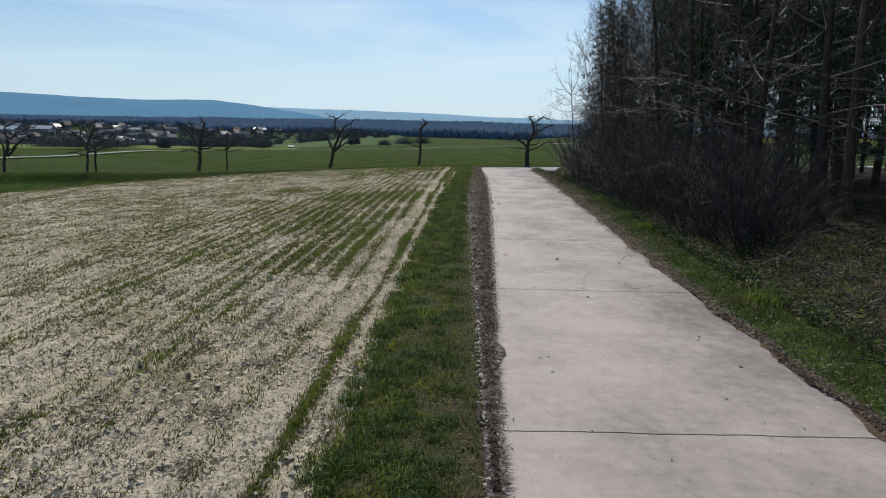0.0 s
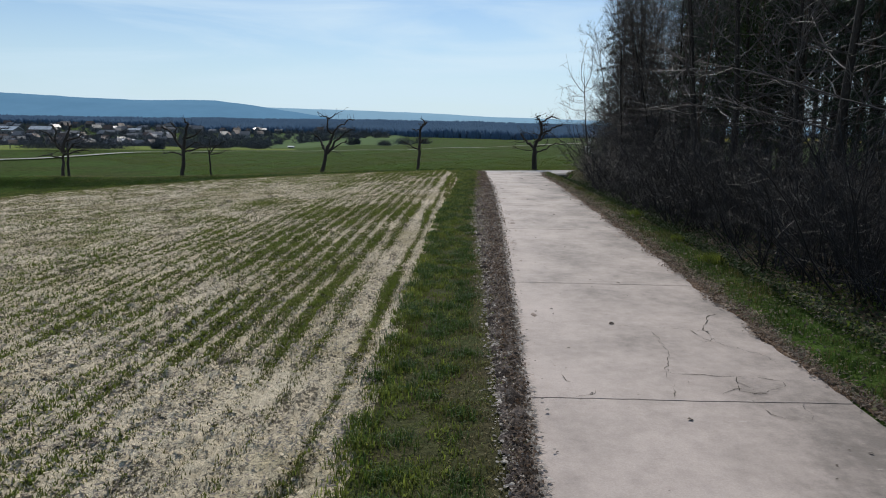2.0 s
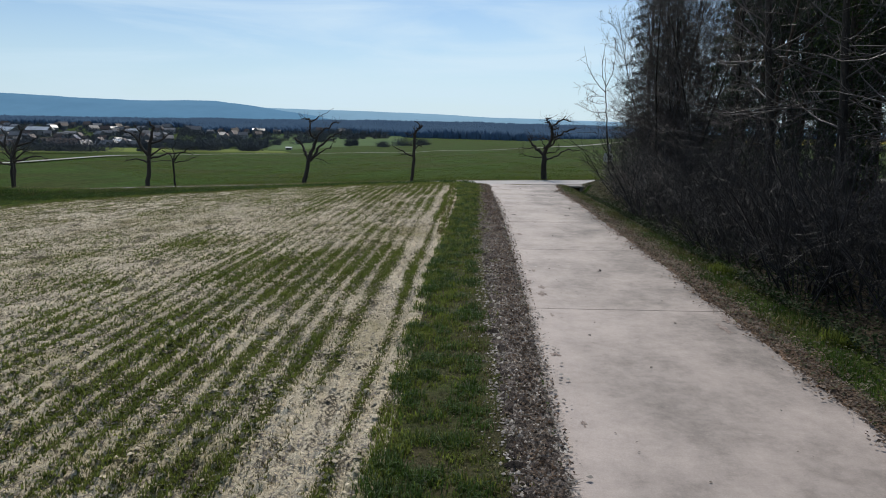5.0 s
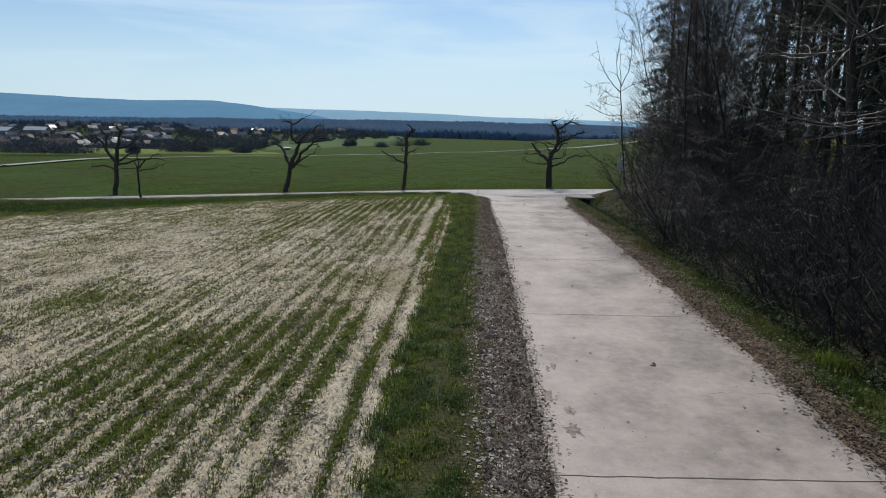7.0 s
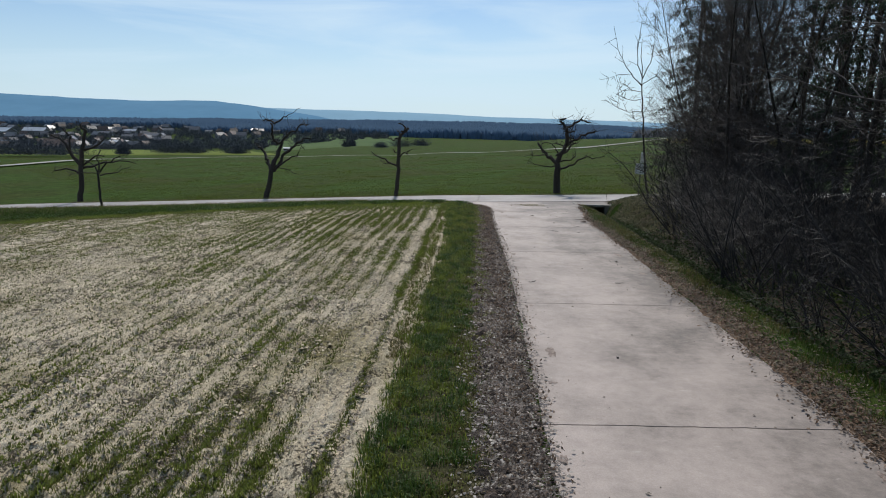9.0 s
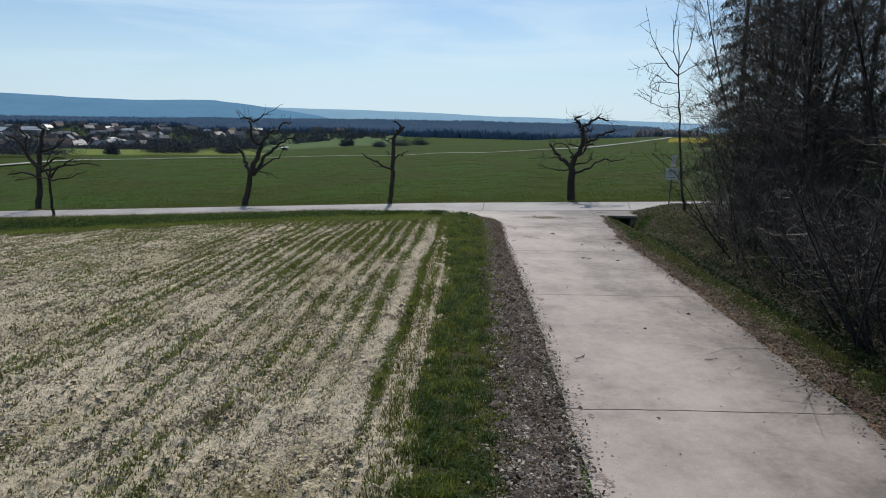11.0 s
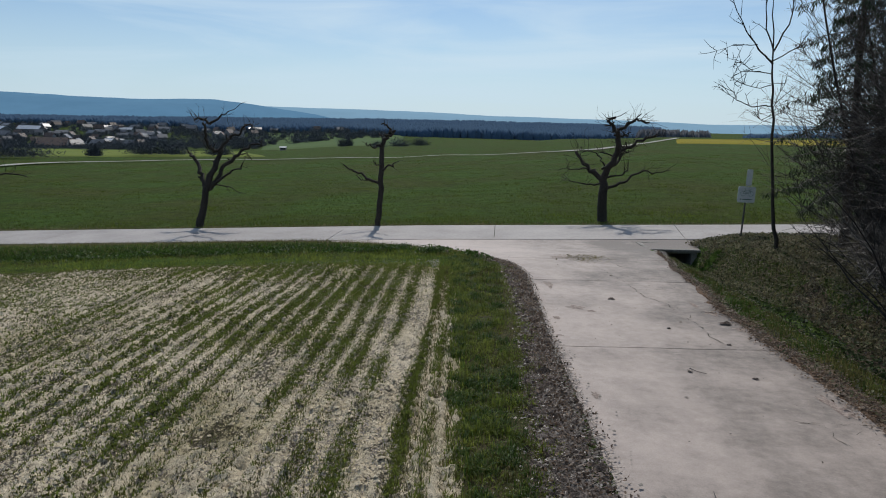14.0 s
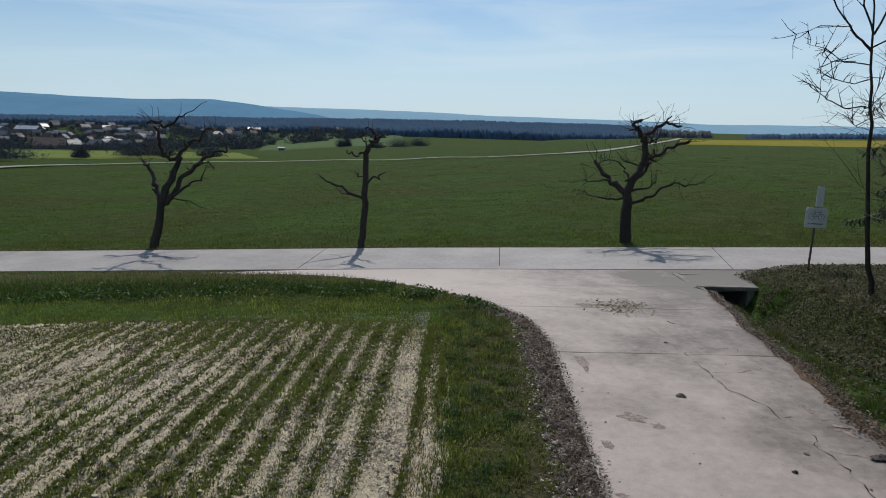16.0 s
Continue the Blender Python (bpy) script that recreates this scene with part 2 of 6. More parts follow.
M_STUBBLE = surface("withered_stubble", 0.8, [(0.3, (0.075, 0.062, 0.030)), (0.7, (0.15, 0.125, 0.070))], rough=0.9, island=0.45, through_light=0.25)
M_DEAD_LEAF = surface("dead_leaves", 3, [(0.3, (0.112, 0.074, 0.051)), (0.5, (0.180, 0.128, 0.092)), (0.7, (0.300, 0.235, 0.180))], rough=0.75, spec=0.2, island=0.6, through_light=0.3)
M_BANK_LEAF = surface("grey_green_withered_leaves", 1.2, [(0.3, (0.125, 0.104, 0.070)), (0.5, (0.112, 0.112, 0.060)), (0.7, (0.235, 0.200, 0.145))], rough=0.7, spec=0.25, island=0.65, through_light=0.45)
# Darker copy of the dead leaves, with the wood's shade put into its colour.
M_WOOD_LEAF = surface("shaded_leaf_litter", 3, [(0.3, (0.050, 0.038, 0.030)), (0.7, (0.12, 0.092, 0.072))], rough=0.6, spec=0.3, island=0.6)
M_IVY = surface("ivy_leaves", 2, [(0.3, (0.024, 0.042, 0.015)), (0.7, (0.052, 0.074, 0.027))], rough=0.7, spec=0.12, island=0.4, through_light=0.25)
M_BARK = surface("dark_bark", 3, [(0.3, (0.026, 0.022, 0.019)), (0.7, (0.055, 0.046, 0.039))], fine=30, fine_amount=0.5, rough=0.95, bump=0.02, bump_scale=25, stretch=(1, 1, 0.3))
M_TWIG = surface("twig_bark", 2, [(0.3, (0.040, 0.034, 0.032)), (0.7, (0.075, 0.062, 0.058))], rough=0.6, spec=0.25, island=0.35)
# Twig bark again, darkened: shade at the wood's foot is in the colour.
M_THICKET = surface("shaded_thicket_bark", 2, [(0.3, (0.015, 0.0145, 0.0155)), (0.7, (0.034, 0.032, 0.033))], rough=0.6, spec=0.2, island=0.45)
M_BRANCH = surface("branch_bark", 2, [(0.3, (0.060, 0.052, 0.049)), (0.7, (0.115, 0.100, 0.094))], rough=0.55, spec=0.35, island=0.35)
M_PALE_TWIG = surface("pale_twigs", 2, [(0.3, (0.060, 0.052, 0.046)), (0.7, (0.12, 0.104, 0.092))], rough=0.5, spec=0.4, island=0.35)
M_PINE_BARK = surface("pine_bark", 2, [(0.3, (0.060, 0.045, 0.036)), (0.7, (0.115, 0.085, 0.062))], fine=20, fine_amount=0.5, rough=0.95, bump=0.03, bump_scale=14, stretch=(1, 1, 0.25))
M_NEEDLES = surface("spruce_needles", 1.5, [(0.3, (0.028, 0.044, 0.024)), (0.7, (0.052, 0.072, 0.036))], rough=0.55, spec=0.35, island=0.4, through_light=0.2)
M_ZINC = surface("galvanised_steel", 5, [(0.3, (0.24, 0.25, 0.25)), (0.7, (0.34, 0.35, 0.35))], rough=0.45, metal=0.7, fine=60, fine_amount=0.15)
M_POST = surface("weathered_dark_post", 4, [(0.3, (0.060, 0.054, 0.048)), (0.7, (0.110, 0.100, 0.090))], rough=0.6, spec=0.3, fine=40, fine_amount=0.25)
M_SIGN_WHITE = surface("white_sign_sheet", 4, [(0.3, (0.70, 0.72, 0.72)), (0.7, (0.80, 0.81, 0.80))], rough=0.45, spec=0.4, fine=30, fine_amount=0.05)
M_SIGN_GREEN = surface("green_sign_print", 4, [(0.3, (0.03, 0.13, 0.08)), (0.7, (0.04, 0.16, 0.10))], rough=0.5)
M_PEBBLE = surface("pale_pebbles", 5, [(0.3, (0.17, 0.150, 0.132)), (0.7, (0.38, 0.345, 0.305))], rough=0.9, island=0.6)
M_TRACK = surface("far_farm_track", 0.2, [(0.3, (0.27, 0.26, 0.215)), (0.7, (0.36, 0.345, 0.295))], rough=0.9)
M_PALE_FIELD = surface("young_crop_field", 0.03, [(0.3, (0.12, 0.155, 0.035)), (0.7, (0.155, 0.185, 0.045))], fine=0.6, fine_amount=0.12, rough=1.0, spec=0.05)
M_FAR_FIELD = surface("far_green_field", 0.008, [(0.3, (0.07, 0.115, 0.045)), (0.7, (0.10, 0.14, 0.055))], fine=0.2, fine_amount=0.12, rough=1.0, spec=0.05)
M_RAPE = surface("rapeseed_in_flower", 0.05, [(0.3, (0.18, 0.155, 0.02)), (0.7, (0.26, 0.215, 0.025))], fine=1.5, fine_amount=0.2, rough=1.0, spec=0.05)
# Distance haze is put into these two base colours as added blue.
M_FAR_WOOD = surface("haze_blue_far_wood", 0.01, [(0.3, (0.050, 0.088, 0.145)), (0.7, (0.068, 0.110, 0.165))], rough=1.0, spec=0.0, island=0.04)
M_FAR_SHRUB = surface("hazed_bare_shrubs", 0.05, [(0.3, (0.070, 0.078, 0.092)), (0.7, (0.110, 0.115, 0.122))], rough=1.0, spec=0.0, island=0.35)
# Hills coloured and glowing with the haze of the air before them.
M_RIDGE_NEAR = distance_paint("haze_blue_hills", 0.0016, [(0.35, (0.020, 0.045, 0.075)), (0.65, (0.035, 0.065, 0.095))], (0.088, 0.190, 0.300))
M_RIDGE_FAR = distance_paint("pale_haze_hills", 0.0012, [(0.35, (0.03, 0.06, 0.09)), (0.65, (0.05, 0.08, 0.11))], (0.185, 0.310, 0.420))
M_PLASTER = surface("house_plaster", 0.05, [(0.3, (0.13, 0.130, 0.135)), (0.7, (0.24, 0.232, 0.230))], rough=0.95, each=0.55)
M_ROOF_GREY = surface("slate_roof", 0.2, [(0.3, (0.08, 0.08, 0.085)), (0.7, (0.12, 0.12, 0.125))], rough=0.42, spec=0.6, each=0.3)
M_ROOF_BROWN = surface("brown_tile_roof", 0.2, [(0.3, (0.075, 0.050, 0.042)), (0.7, (0.12, 0.080, 0.062))], rough=0.6, spec=0.4, each=0.3)
M_ROOF_PALE = surface("sheet_metal_roof", 0.2, [(0.3, (0.42, 0.43, 0.44)), (0.7, (0.55, 0.56, 0.57))], rough=0.38, metal=0.6, each=0.2)
M_WINDOW = surface("dark_window_glass", 1, [(0.3, (0.02, 0.025, 0.03)), (0.7, (0.03, 0.035, 0.04))], rough=0.1, spec=0.6)


# ---- building helpers ----
def mesh_of(name, verts, faces, material, smooth=False):
    me = bpy.data.meshes.new(name)
    me.from_pydata(verts, [], faces)
    if material:
        me.materials.append(material)
    if smooth:
        me.polygons.foreach_set("use_smooth", [True] * len(me.polygons))
    me.update()
    return me


def tri_mesh(name, verts, tris, material):
    """A mesh straight from arrays, for grass, leaves and clods."""
    me = bpy.data.meshes.new(name)
    me.vertices.add(len(verts)), me.loops.add(tris.size), me.polygons.add(len(tris))
    me.vertices.foreach_set("co", np.ascontiguousarray(verts, dtype=np.float32).ravel())
    me.loops.foreach_set("vertex_index", np.ascontiguousarray(tris, dtype=np.int32).ravel())
    me.polygons.foreach_set("loop_start", np.arange(0, tris.size, 3, dtype=np.int32))
    me.polygons.foreach_set("loop_total", np.full(len(tris), 3, dtype=np.int32))
    me.materials.append(material)
    me.update(calc_edges=True)
    return me


def part(name, me, parent, label=""):
    ob = new(name, me)
    ob.parent = parent
    return tagged(ob, label)


def thing(name, label, category, group="", kind="", me=None):
    return tagged(new(name, me), label, category, group, kind)


def smooth_step(v, a, b):
    w = np.clip((v - a) / (b - a), 0, 1)
    return w * w * (3 - 2 * w)


LATTICE = np.random.default_rng(12).uniform(0, 2 * math.pi, (512, 512))


def noise_at(x, y, scale, seed=0.0):
    """Smooth gradient noise, about -0.8 to 0.8, for whole arrays of places."""
    u, v = np.ravel(x) * scale + seed * 13.7, np.ravel(y) * scale - seed * 7.9
    i, j = np.floor(u).astype(int), np.floor(v).astype(int)
    fu, fv = u - i, v - j
    out = []
    for dj in (0, 1):
        for di in (0, 1):
            a = LATTICE[(i + di) % 512, (j + dj) % 512]
            out.append(np.cos(a) * (fu - di) + np.sin(a) * (fv - dj))
    wu, wv = fu ** 3 * (fu * (fu * 6 - 15) + 10), fv ** 3 * (fv * (fv * 6 - 15) + 10)
    low, high = out[0] + wu * (out[1] - out[0]), out[2] + wu * (out[3] - out[2])
    return 1.2 * (low + wv * (high - low))


# ---- the lie of the land ----
def road_height(y):
    return np.interp(y, [0, 10, 25, 40, 48, 52, 55, 58.2, 61.8, 66, 70], [0, 0, .11, .07, -.02, -.1, -.24, -.5, -.84, -.9, -.9])


def road_left(y):
    return np.interp(y, [-10, 0, 22, 36, 46, 51, 53, 54.7, 56.7, 58.7, 59.5, 60.6, 62.5], [0.0, 0.5, 1.76, 2.42, 2.68, 2.9, 2.7, 1.9, 0.55, -1.4, -2.8, -5.0, -8])


def road_right(y):
    return np.where(y < 48, 3.92 + 0.0525 * y + np.clip(0.24 - 0.024 * y, 0, 0.24), np.interp(y, [48, 50, 52.5, 55.2, 58.2, 58.4, 60.8, 62.5], [6.44, 6.75, 7.0, 7.55, 8.25, 9.75, 11.2, 13]))


def litter_edge(y):
    return np.where(y < 50, 0.5 + 0.036 * y + 0.2 * smooth_step(y, 40, 47), np.interp(y, [50, 52.4, 53.5, 54.9, 57], [2.5, 2.5, 2.1, 1.2, -0.55]))


def field_edge(y):
    return -0.72 + 0.0285 * y


def grass_edge(y):
    return field_edge(y) + np.interp(y, [0, 7, 12, 23, 30, 37, 41, 46, 52], [-0.22, -0.20, -0.12, -0.03, 0.18, 0.45, 0.48, 0.36, 0.2])


def first_row(y):
    """The outermost drilled row."""
    return -1.28 + 0.0402 * y


def cross_near(x):
    return 61.6 - np.where(x < 0, 0.12, 0.05) * x


def cross_far(x):
    return 65.8 - np.where(x < 0, 0.13, 0.03) * x


def cross_height(x):
    return -0.86 + np.where(x < 0, 0.052 * np.maximum(x, -60), 0.028 * np.minimum(x, 40))


def ditch_middle(y):
    return np.interp(y, [0, 40, 50, 56, 58.5, 61], [6.6, 8.0, 8.65, 8.95, 8.95, 8.95])


DISTANCES = [28, 60, 100, 160, 260, 400, 600, 850, 1100, 1300, 2000, 5000]
SECTORS = [(-.95, [-2.2, -2.6, -3.4, -5.0, -8, -19, -27, -30, -17, -8, 4, 20]),
           (-.55, [-1.7, -2.2, -2.7, -4.0, -6.3, -17, -26, -29, -14, -4, 8, 25]),
           (-.30, [-1.2, -1.7, -2.2, -3.4, -6.0, -12, -20, -22, -12, -5, 12, 20]),
           (-.10, [-.95, -1.2, -1.6, -2.6, -5.0, -7.0, -11, -8, -5, -5, 16, 15])]
SECTORS += [(.02, [-.85, -.9, -1.0, -1.5, -2.4, -5.0, -9, -9, -6, -5, 16, 15]),
            (.20, [-.65, -.4, -.2, -.1, 0, .1, -4, -10, -8, -5, 14, 15]),
            (.34, [-.5, 0, .3, .6, 1.2, 2.0, -2, -9, -8, -5, 6, 15]),
            (.60, [-.2, .2, .4, .6, .9, 3.3, 1, -5, -5, -3, 0, 15]),
            (1.0, [.0, .3, .5, .8, 1.2, 3.6, 3, 0, 0, 0, 0, 15])]


def far_land(x, y):
    d = np.maximum(y - 39, 20)
    u = np.clip((x - 0.9) / d, -0.95, 1.0)
    cols = np.array([np.interp(np.log(d), np.log(DISTANCES), c) for _, c in SECTORS])
    us = np.array([s for s, _ in SECTORS])
    k = np.clip(np.searchsorted(us, u) - 1, 0, len(us) - 2)
    w = smooth_step(u, us[k], us[k + 1])
    i = np.arange(len(u))
    return cols[k, i] * (1 - w) + cols[k + 1, i] * w


def near_land(x, y):
    c = road_height(y)
    a = np.minimum(np.maximum(-x, 0), 45)
    lateral = (0.045 * a + 0.0012 * a * a) * np.interp(y, [0, 30, 50], [0.5, 0.8, 1])
    w = smooth_step(y, 55, 61)
    left = c - lateral * (1 - w) - 0.052 * a * w
    crest = y - 57.7 - 0.1 * a
    left = left + np.interp(a, [0, 10, 25, 34, 45], [0.17, 0.26, 0.44, 0.80, 1.10]) * np.exp(-(crest / np.where(crest < 0, 0.95, 2.0 + 0.02 * a)) ** 2) * smooth_step(-x, -0.5, 5.0)
    right_of = x - road_right(np.minimum(y, 58.1))
    floor = np.interp(y, [0, 30, 50, 57, 59.0, 60.8, 62], [0.05, 0.2, 0.16, 0.02, -0.1, -0.5, -0.6]) + 0.02 * np.clip(right_of - 4, 0, 20)
    depth = np.interp(y, [0, 35, 45, 52, 58.5, 60.3, 60.9], [0.16, 0.20, 0.32, 0.55, 0.95, 0.95, 0.0])
    rise = smooth_step(right_of, 1.2, 3.6)
    right = c * (1 - rise) + floor * rise - depth * np.exp(-((x - ditch_middle(y)) / 0.95) ** 4) * np.where(y > 57, np.exp(-np.maximum(x - 9.4, 0) * 4), 1)
    z = np.where(right_of > 0, right, left)
    on_cross = smooth_step(y + 0.12 * np.clip(x, -46, 0), 60.6, 61.6)
    z = z * (1 - on_cross) + cross_height(x) * on_cross
    return z


def land(x, y):
    x, y = np.atleast_1d(np.asarray(x, float)), np.atleast_1d(np.asarray(y, float))
    shape = np.broadcast(x, y).shape
    x, y = np.broadcast_to(x, shape).ravel().copy(), np.broadcast_to(y, shape).ravel().copy()
    w = smooth_step(y, 66, 84)
    return (near_land(x, y) * (1 - w) + far_land(x, y) * w).reshape(shape)


def land_at(x, y):
    return float(land(x, y)[0])


def steps(*spans):
    out = []
    for a, b, s in spans:
        out += list(np.arange(a, b - 1e-6, s))
    return np.array(out + [spans[-1][1]])


def drape(name, xs, ys, z, material, keep=None, smooth=True):
    """A sheet over the grid xs by ys at the heights z."""
    gx, gy = np.meshgrid(xs, ys)
    v = np.stack([gx, gy, z], -1).reshape(-1, 3)
    nx, ny = len(xs), len(ys)
    i = (np.arange(ny - 1)[:, None] * nx + np.arange(nx - 1)[None, :]).ravel()
    q = np.stack([i, i + 1, i + nx + 1, i + nx], -1)
    if keep is not None:
        cx = (gx[:-1, :-1] + gx[1:, 1:]).ravel() / 2
        cy = (gy[:-1, :-1] + gy[1:, 1:]).ravel() / 2
        q = q[keep(cx, cy)]
    t = np.concatenate([q[:, [0, 1, 2]], q[:, [0, 2, 3]]])
    me = tri_mesh(name, v, t, material)
    if smooth:
        me.polygons.foreach_set("use_smooth", [True] * len(me.polygons))
    return me


def band(name, ys, left, right, lift, material, across=5, height=None):
    """A strip of ground between two edges that run along y, lying on the land."""
    verts, faces = [], []
    for y in ys:
        a, b = float(left(y)), float(right(y))
        for k in range(across + 1):
            x = a + (b - a) * k / across
            z = (land_at(x, y) if height is None else height(x, y)) + lift * min(1, 4 * min(k, across - k) / across + (0 if k in (0, across) else 0.4)) - (0.03 if k in (0, across) else 0)
            verts.append((x, y, z))
    w = across + 1
    for j in range(len(ys) - 1):
        for k in range(across):
            faces.append((j * w + k, j * w + k + 1, (j + 1) * w + k + 1, (j + 1) * w + k))
    return mesh_of(name, verts, faces, material, True)


def field_end(x):
    return np.interp(x, [-46, -20, -7, -2, 0.2, 1.4], [54.5, 54.0, 53.6, 53.2, 52.6, 51.4])


def sunk(x, y):
    """How far the ground sheet lies under the surfaces that are built on it."""
    s = np.zeros_like(x)
    s = np.where((x < grass_edge(y) + 0.15) & (y < field_end(x) - 0.6), 0.16, s)
    s = np.where((x > road_left(y) + 0.25) & (x < road_right(y) - 0.25) & (y < 62.2), 0.16, s)
    s = np.where((y > cross_near(x) + 0.3) & (y < cross_far(x) - 0.3) & (np.abs(x) < 150), 0.16, s)
    return s


gxs = np.concatenate([-np.geomspace(5200, 26, 34)[:-1], steps((-26, -4, 0.7), (-4, 14, 0.3), (14, 40, 0.9)), np.geomspace(40, 5200, 32)[1:]])
gys = np.concatenate([-np.geomspace(300, 13, 8)[:-1], steps((-13, 50, 0.55), (50, 72, 0.3), (72, 130, 2.5)), np.geomspace(130, 5200, 60)[1:]])
GX, GY = np.meshgrid(gxs, gys)
GZ = land(GX, GY) - sunk(GX, GY)
ground = thing("ground", "green spring meadow rolling down into a valley", "ground", kind="structure", me=drape("ground", gxs, gys, GZ, M_TURF))

# the field
def lumps(x, y, size, seed):
    """Rounded clods side by side, each of its own height, 0 in the clefts."""
    tab = np.random.default_rng(seed).uniform(0, 1, (256, 256, 3))
    gx, gy = x / size, y / size
    ix, iy = np.floor(gx).astype(int), np.floor(gy).astype(int)
    best, tall = np.full(gx.shape, 9.0), np.zeros(gx.shape)
    for dx in (-1, 0, 1):
        for dy in (-1, 0, 1):
            r = tab[(ix + dx) % 256, (iy + dy) % 256]
            d = (ix + dx + r[..., 0] - gx) ** 2 + (iy + dy + r[..., 1] - gy) ** 2
            near_it = d < best
            best, tall = np.where(near_it, d, best), np.where(near_it, r[..., 2], tall)
    return np.clip((0.60 - np.sqrt(best)) * 3.4, 0, 1) * (0.10 + 0.90 * tall ** 1.5)


def field_top(x, y):
    """The tilled surface: drill furrows, large and small clods, smooth crusted places between."""
    fade = smooth_step(grass_edge(y) + 0.25 - x, 0.0, 0.25) * smooth_step(field_end(x) - y, -0.1, 0.6)
    rough = 0.60 + 0.9 * np.clip(noise_at(x, y, 0.7, 71.0).reshape(x.shape) + 0.25, 0, 0.7)
    drills = (0.010 + 0.020 * np.clip(0.5 + noise_at(x, y, 0.9, 73.0).reshape(x.shape), 0, 1)) * np.cos((first_row(y) - 0.98 - x) * 2 * math.pi / 0.185 + math.pi)
    swell = noise_at(x * 2.3, y, 0.15, 9.1).reshape(x.shape)
    relief = drills + rough * (0.045 * lumps(x, y * 0.9, 0.18, 3) + 0.062 * lumps(x * 0.85, y, 0.105, 4)) + 0.03 * swell
    return land(x, y) + fade * relief - (1 - fade) * 0.05


fxs = steps((-46, -22, 0.8), (-22, -11, 0.24), (-11, -6.6, 0.09), (-6.6, 1.6, 0.047))
fys = steps((-8, 2, 0.4), (2, 47, 0.05), (47, 55, 0.07))
FX, FY = np.meshgrid(fxs, fys)
field = thing("field_soil", "dry pale cloddy field soil with drilled rows", "field", kind="structure",
              me=drape("field_soil", fxs, fys, field_top(FX, FY), M_SOIL, keep=lambda x, y: (x < grass_edge(y) + 0.35) & (y < field_end(x) + 0.3), smooth=False))


# ---- the concrete lane and the crossing road ----
def box_into(bm, x0, x1, y0, y1, z0, z1):
    v = [bm.verts.new(p) for p in ((x0, y0, z0), (x1, y0, z0), (x1, y1, z0), (x0, y1, z0), (x0, y0, z1), (x1, y0, z1), (x1, y1, z1), (x0, y1, z1))]
    for q in ((0, 3, 2, 1), (4, 5, 6, 7), (0, 1, 5, 4), (1, 2, 6, 5), (2, 3, 7, 6), (3, 0, 4, 7)):
        bm.faces.new([v[i] for i in q])


def box_mesh(name, size, material, bevel=0.0):
    bm = bmesh.new()
    x0, x1, y0, y1, z0, z1 = size
    box_into(bm, x0, x1, y0, y1, z0, z1)
    if bevel:
        bmesh.ops.bevel(bm, geom=bm.edges[:], offset=bevel, segments=2, affect="EDGES")
    me = bpy.data.meshes.new(name)
    bm.to_mesh(me)
    bm.free()
    me.materials.append(material)
    return me


def slab_mesh(name, ys, left, right, height, material, thick=0.14, gap=0.012, across=6, wobble=0.0):
    """A cast slab: top, edges and ends, its long sides a little broken."""
    ys = np.array(ys, float)
    ys[0] += gap
    ys[-1] -= gap
    verts, faces, w = [], [], across + 1
    for y in ys:
        a = float(left(y)) + wobble * noise.noise((y * 1.7, 3.1, 0))
        b = float(right(y)) + wobble * noise.noise((y * 1.7, 9.4, 0))
        for k in range(w):
            x = a + (b - a) * k / across
            chip = wobble * (0.30 * noise.noise((x * 2.1, y, 5.5)) + 0.32 * noise.noise((x * 9.0, y, 6.5))) if y in (ys[0], ys[-1]) else 0.0
            verts.append((x, y + chip, height(x, y)))
    n = len(verts)
    for x, y, z in verts[:n]:
        verts.append((x, y, z - thick))
    rows = len(ys)
    for j in range(rows - 1):
        for k in range(across):
            i = j * w + k
            faces.append((i, i + 1, i + 1 + w, i + w))
        for k, flip in ((0, False), (across, True)):
            i = j * w + k
            q = (i, i + w, i + w + n, i + n)
            faces.append(q[::-1] if flip else q)
    for j, flip in ((0, False), (rows - 1, True)):
        for k in range(across):
            i = j * w + k
            q = (i, i + n, i + 1 + n, i + 1)
            faces.append(q[::-1] if flip else q)
    return mesh_of(name, verts, faces, material)


def lane_height(x, y):
    return float(road_height(y)) + 0.012 + 0.006 * noise.noise((x * 0.5, y * 0.3, 2))


def apron_height(x, y):
    w = float(smooth_step(y, 56.5, 61.4))
    return (float(road_height(y)) + 0.012) * (1 - w) + (float(cross_height(x)) + 0.008) * w


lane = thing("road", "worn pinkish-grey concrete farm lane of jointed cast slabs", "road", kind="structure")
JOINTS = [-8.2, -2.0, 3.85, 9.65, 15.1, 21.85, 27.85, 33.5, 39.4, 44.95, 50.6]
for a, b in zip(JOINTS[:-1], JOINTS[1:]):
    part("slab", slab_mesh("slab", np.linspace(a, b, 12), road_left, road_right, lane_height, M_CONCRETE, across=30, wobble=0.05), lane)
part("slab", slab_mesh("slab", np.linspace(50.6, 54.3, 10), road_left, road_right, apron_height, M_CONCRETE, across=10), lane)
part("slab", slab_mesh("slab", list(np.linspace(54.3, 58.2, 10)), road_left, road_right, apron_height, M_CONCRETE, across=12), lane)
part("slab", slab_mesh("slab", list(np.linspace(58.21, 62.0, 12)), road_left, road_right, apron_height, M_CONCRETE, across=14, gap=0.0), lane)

cross = thing("crossing_road", "pale concrete farm road crossing along a row of trees", "road", kind="structure")


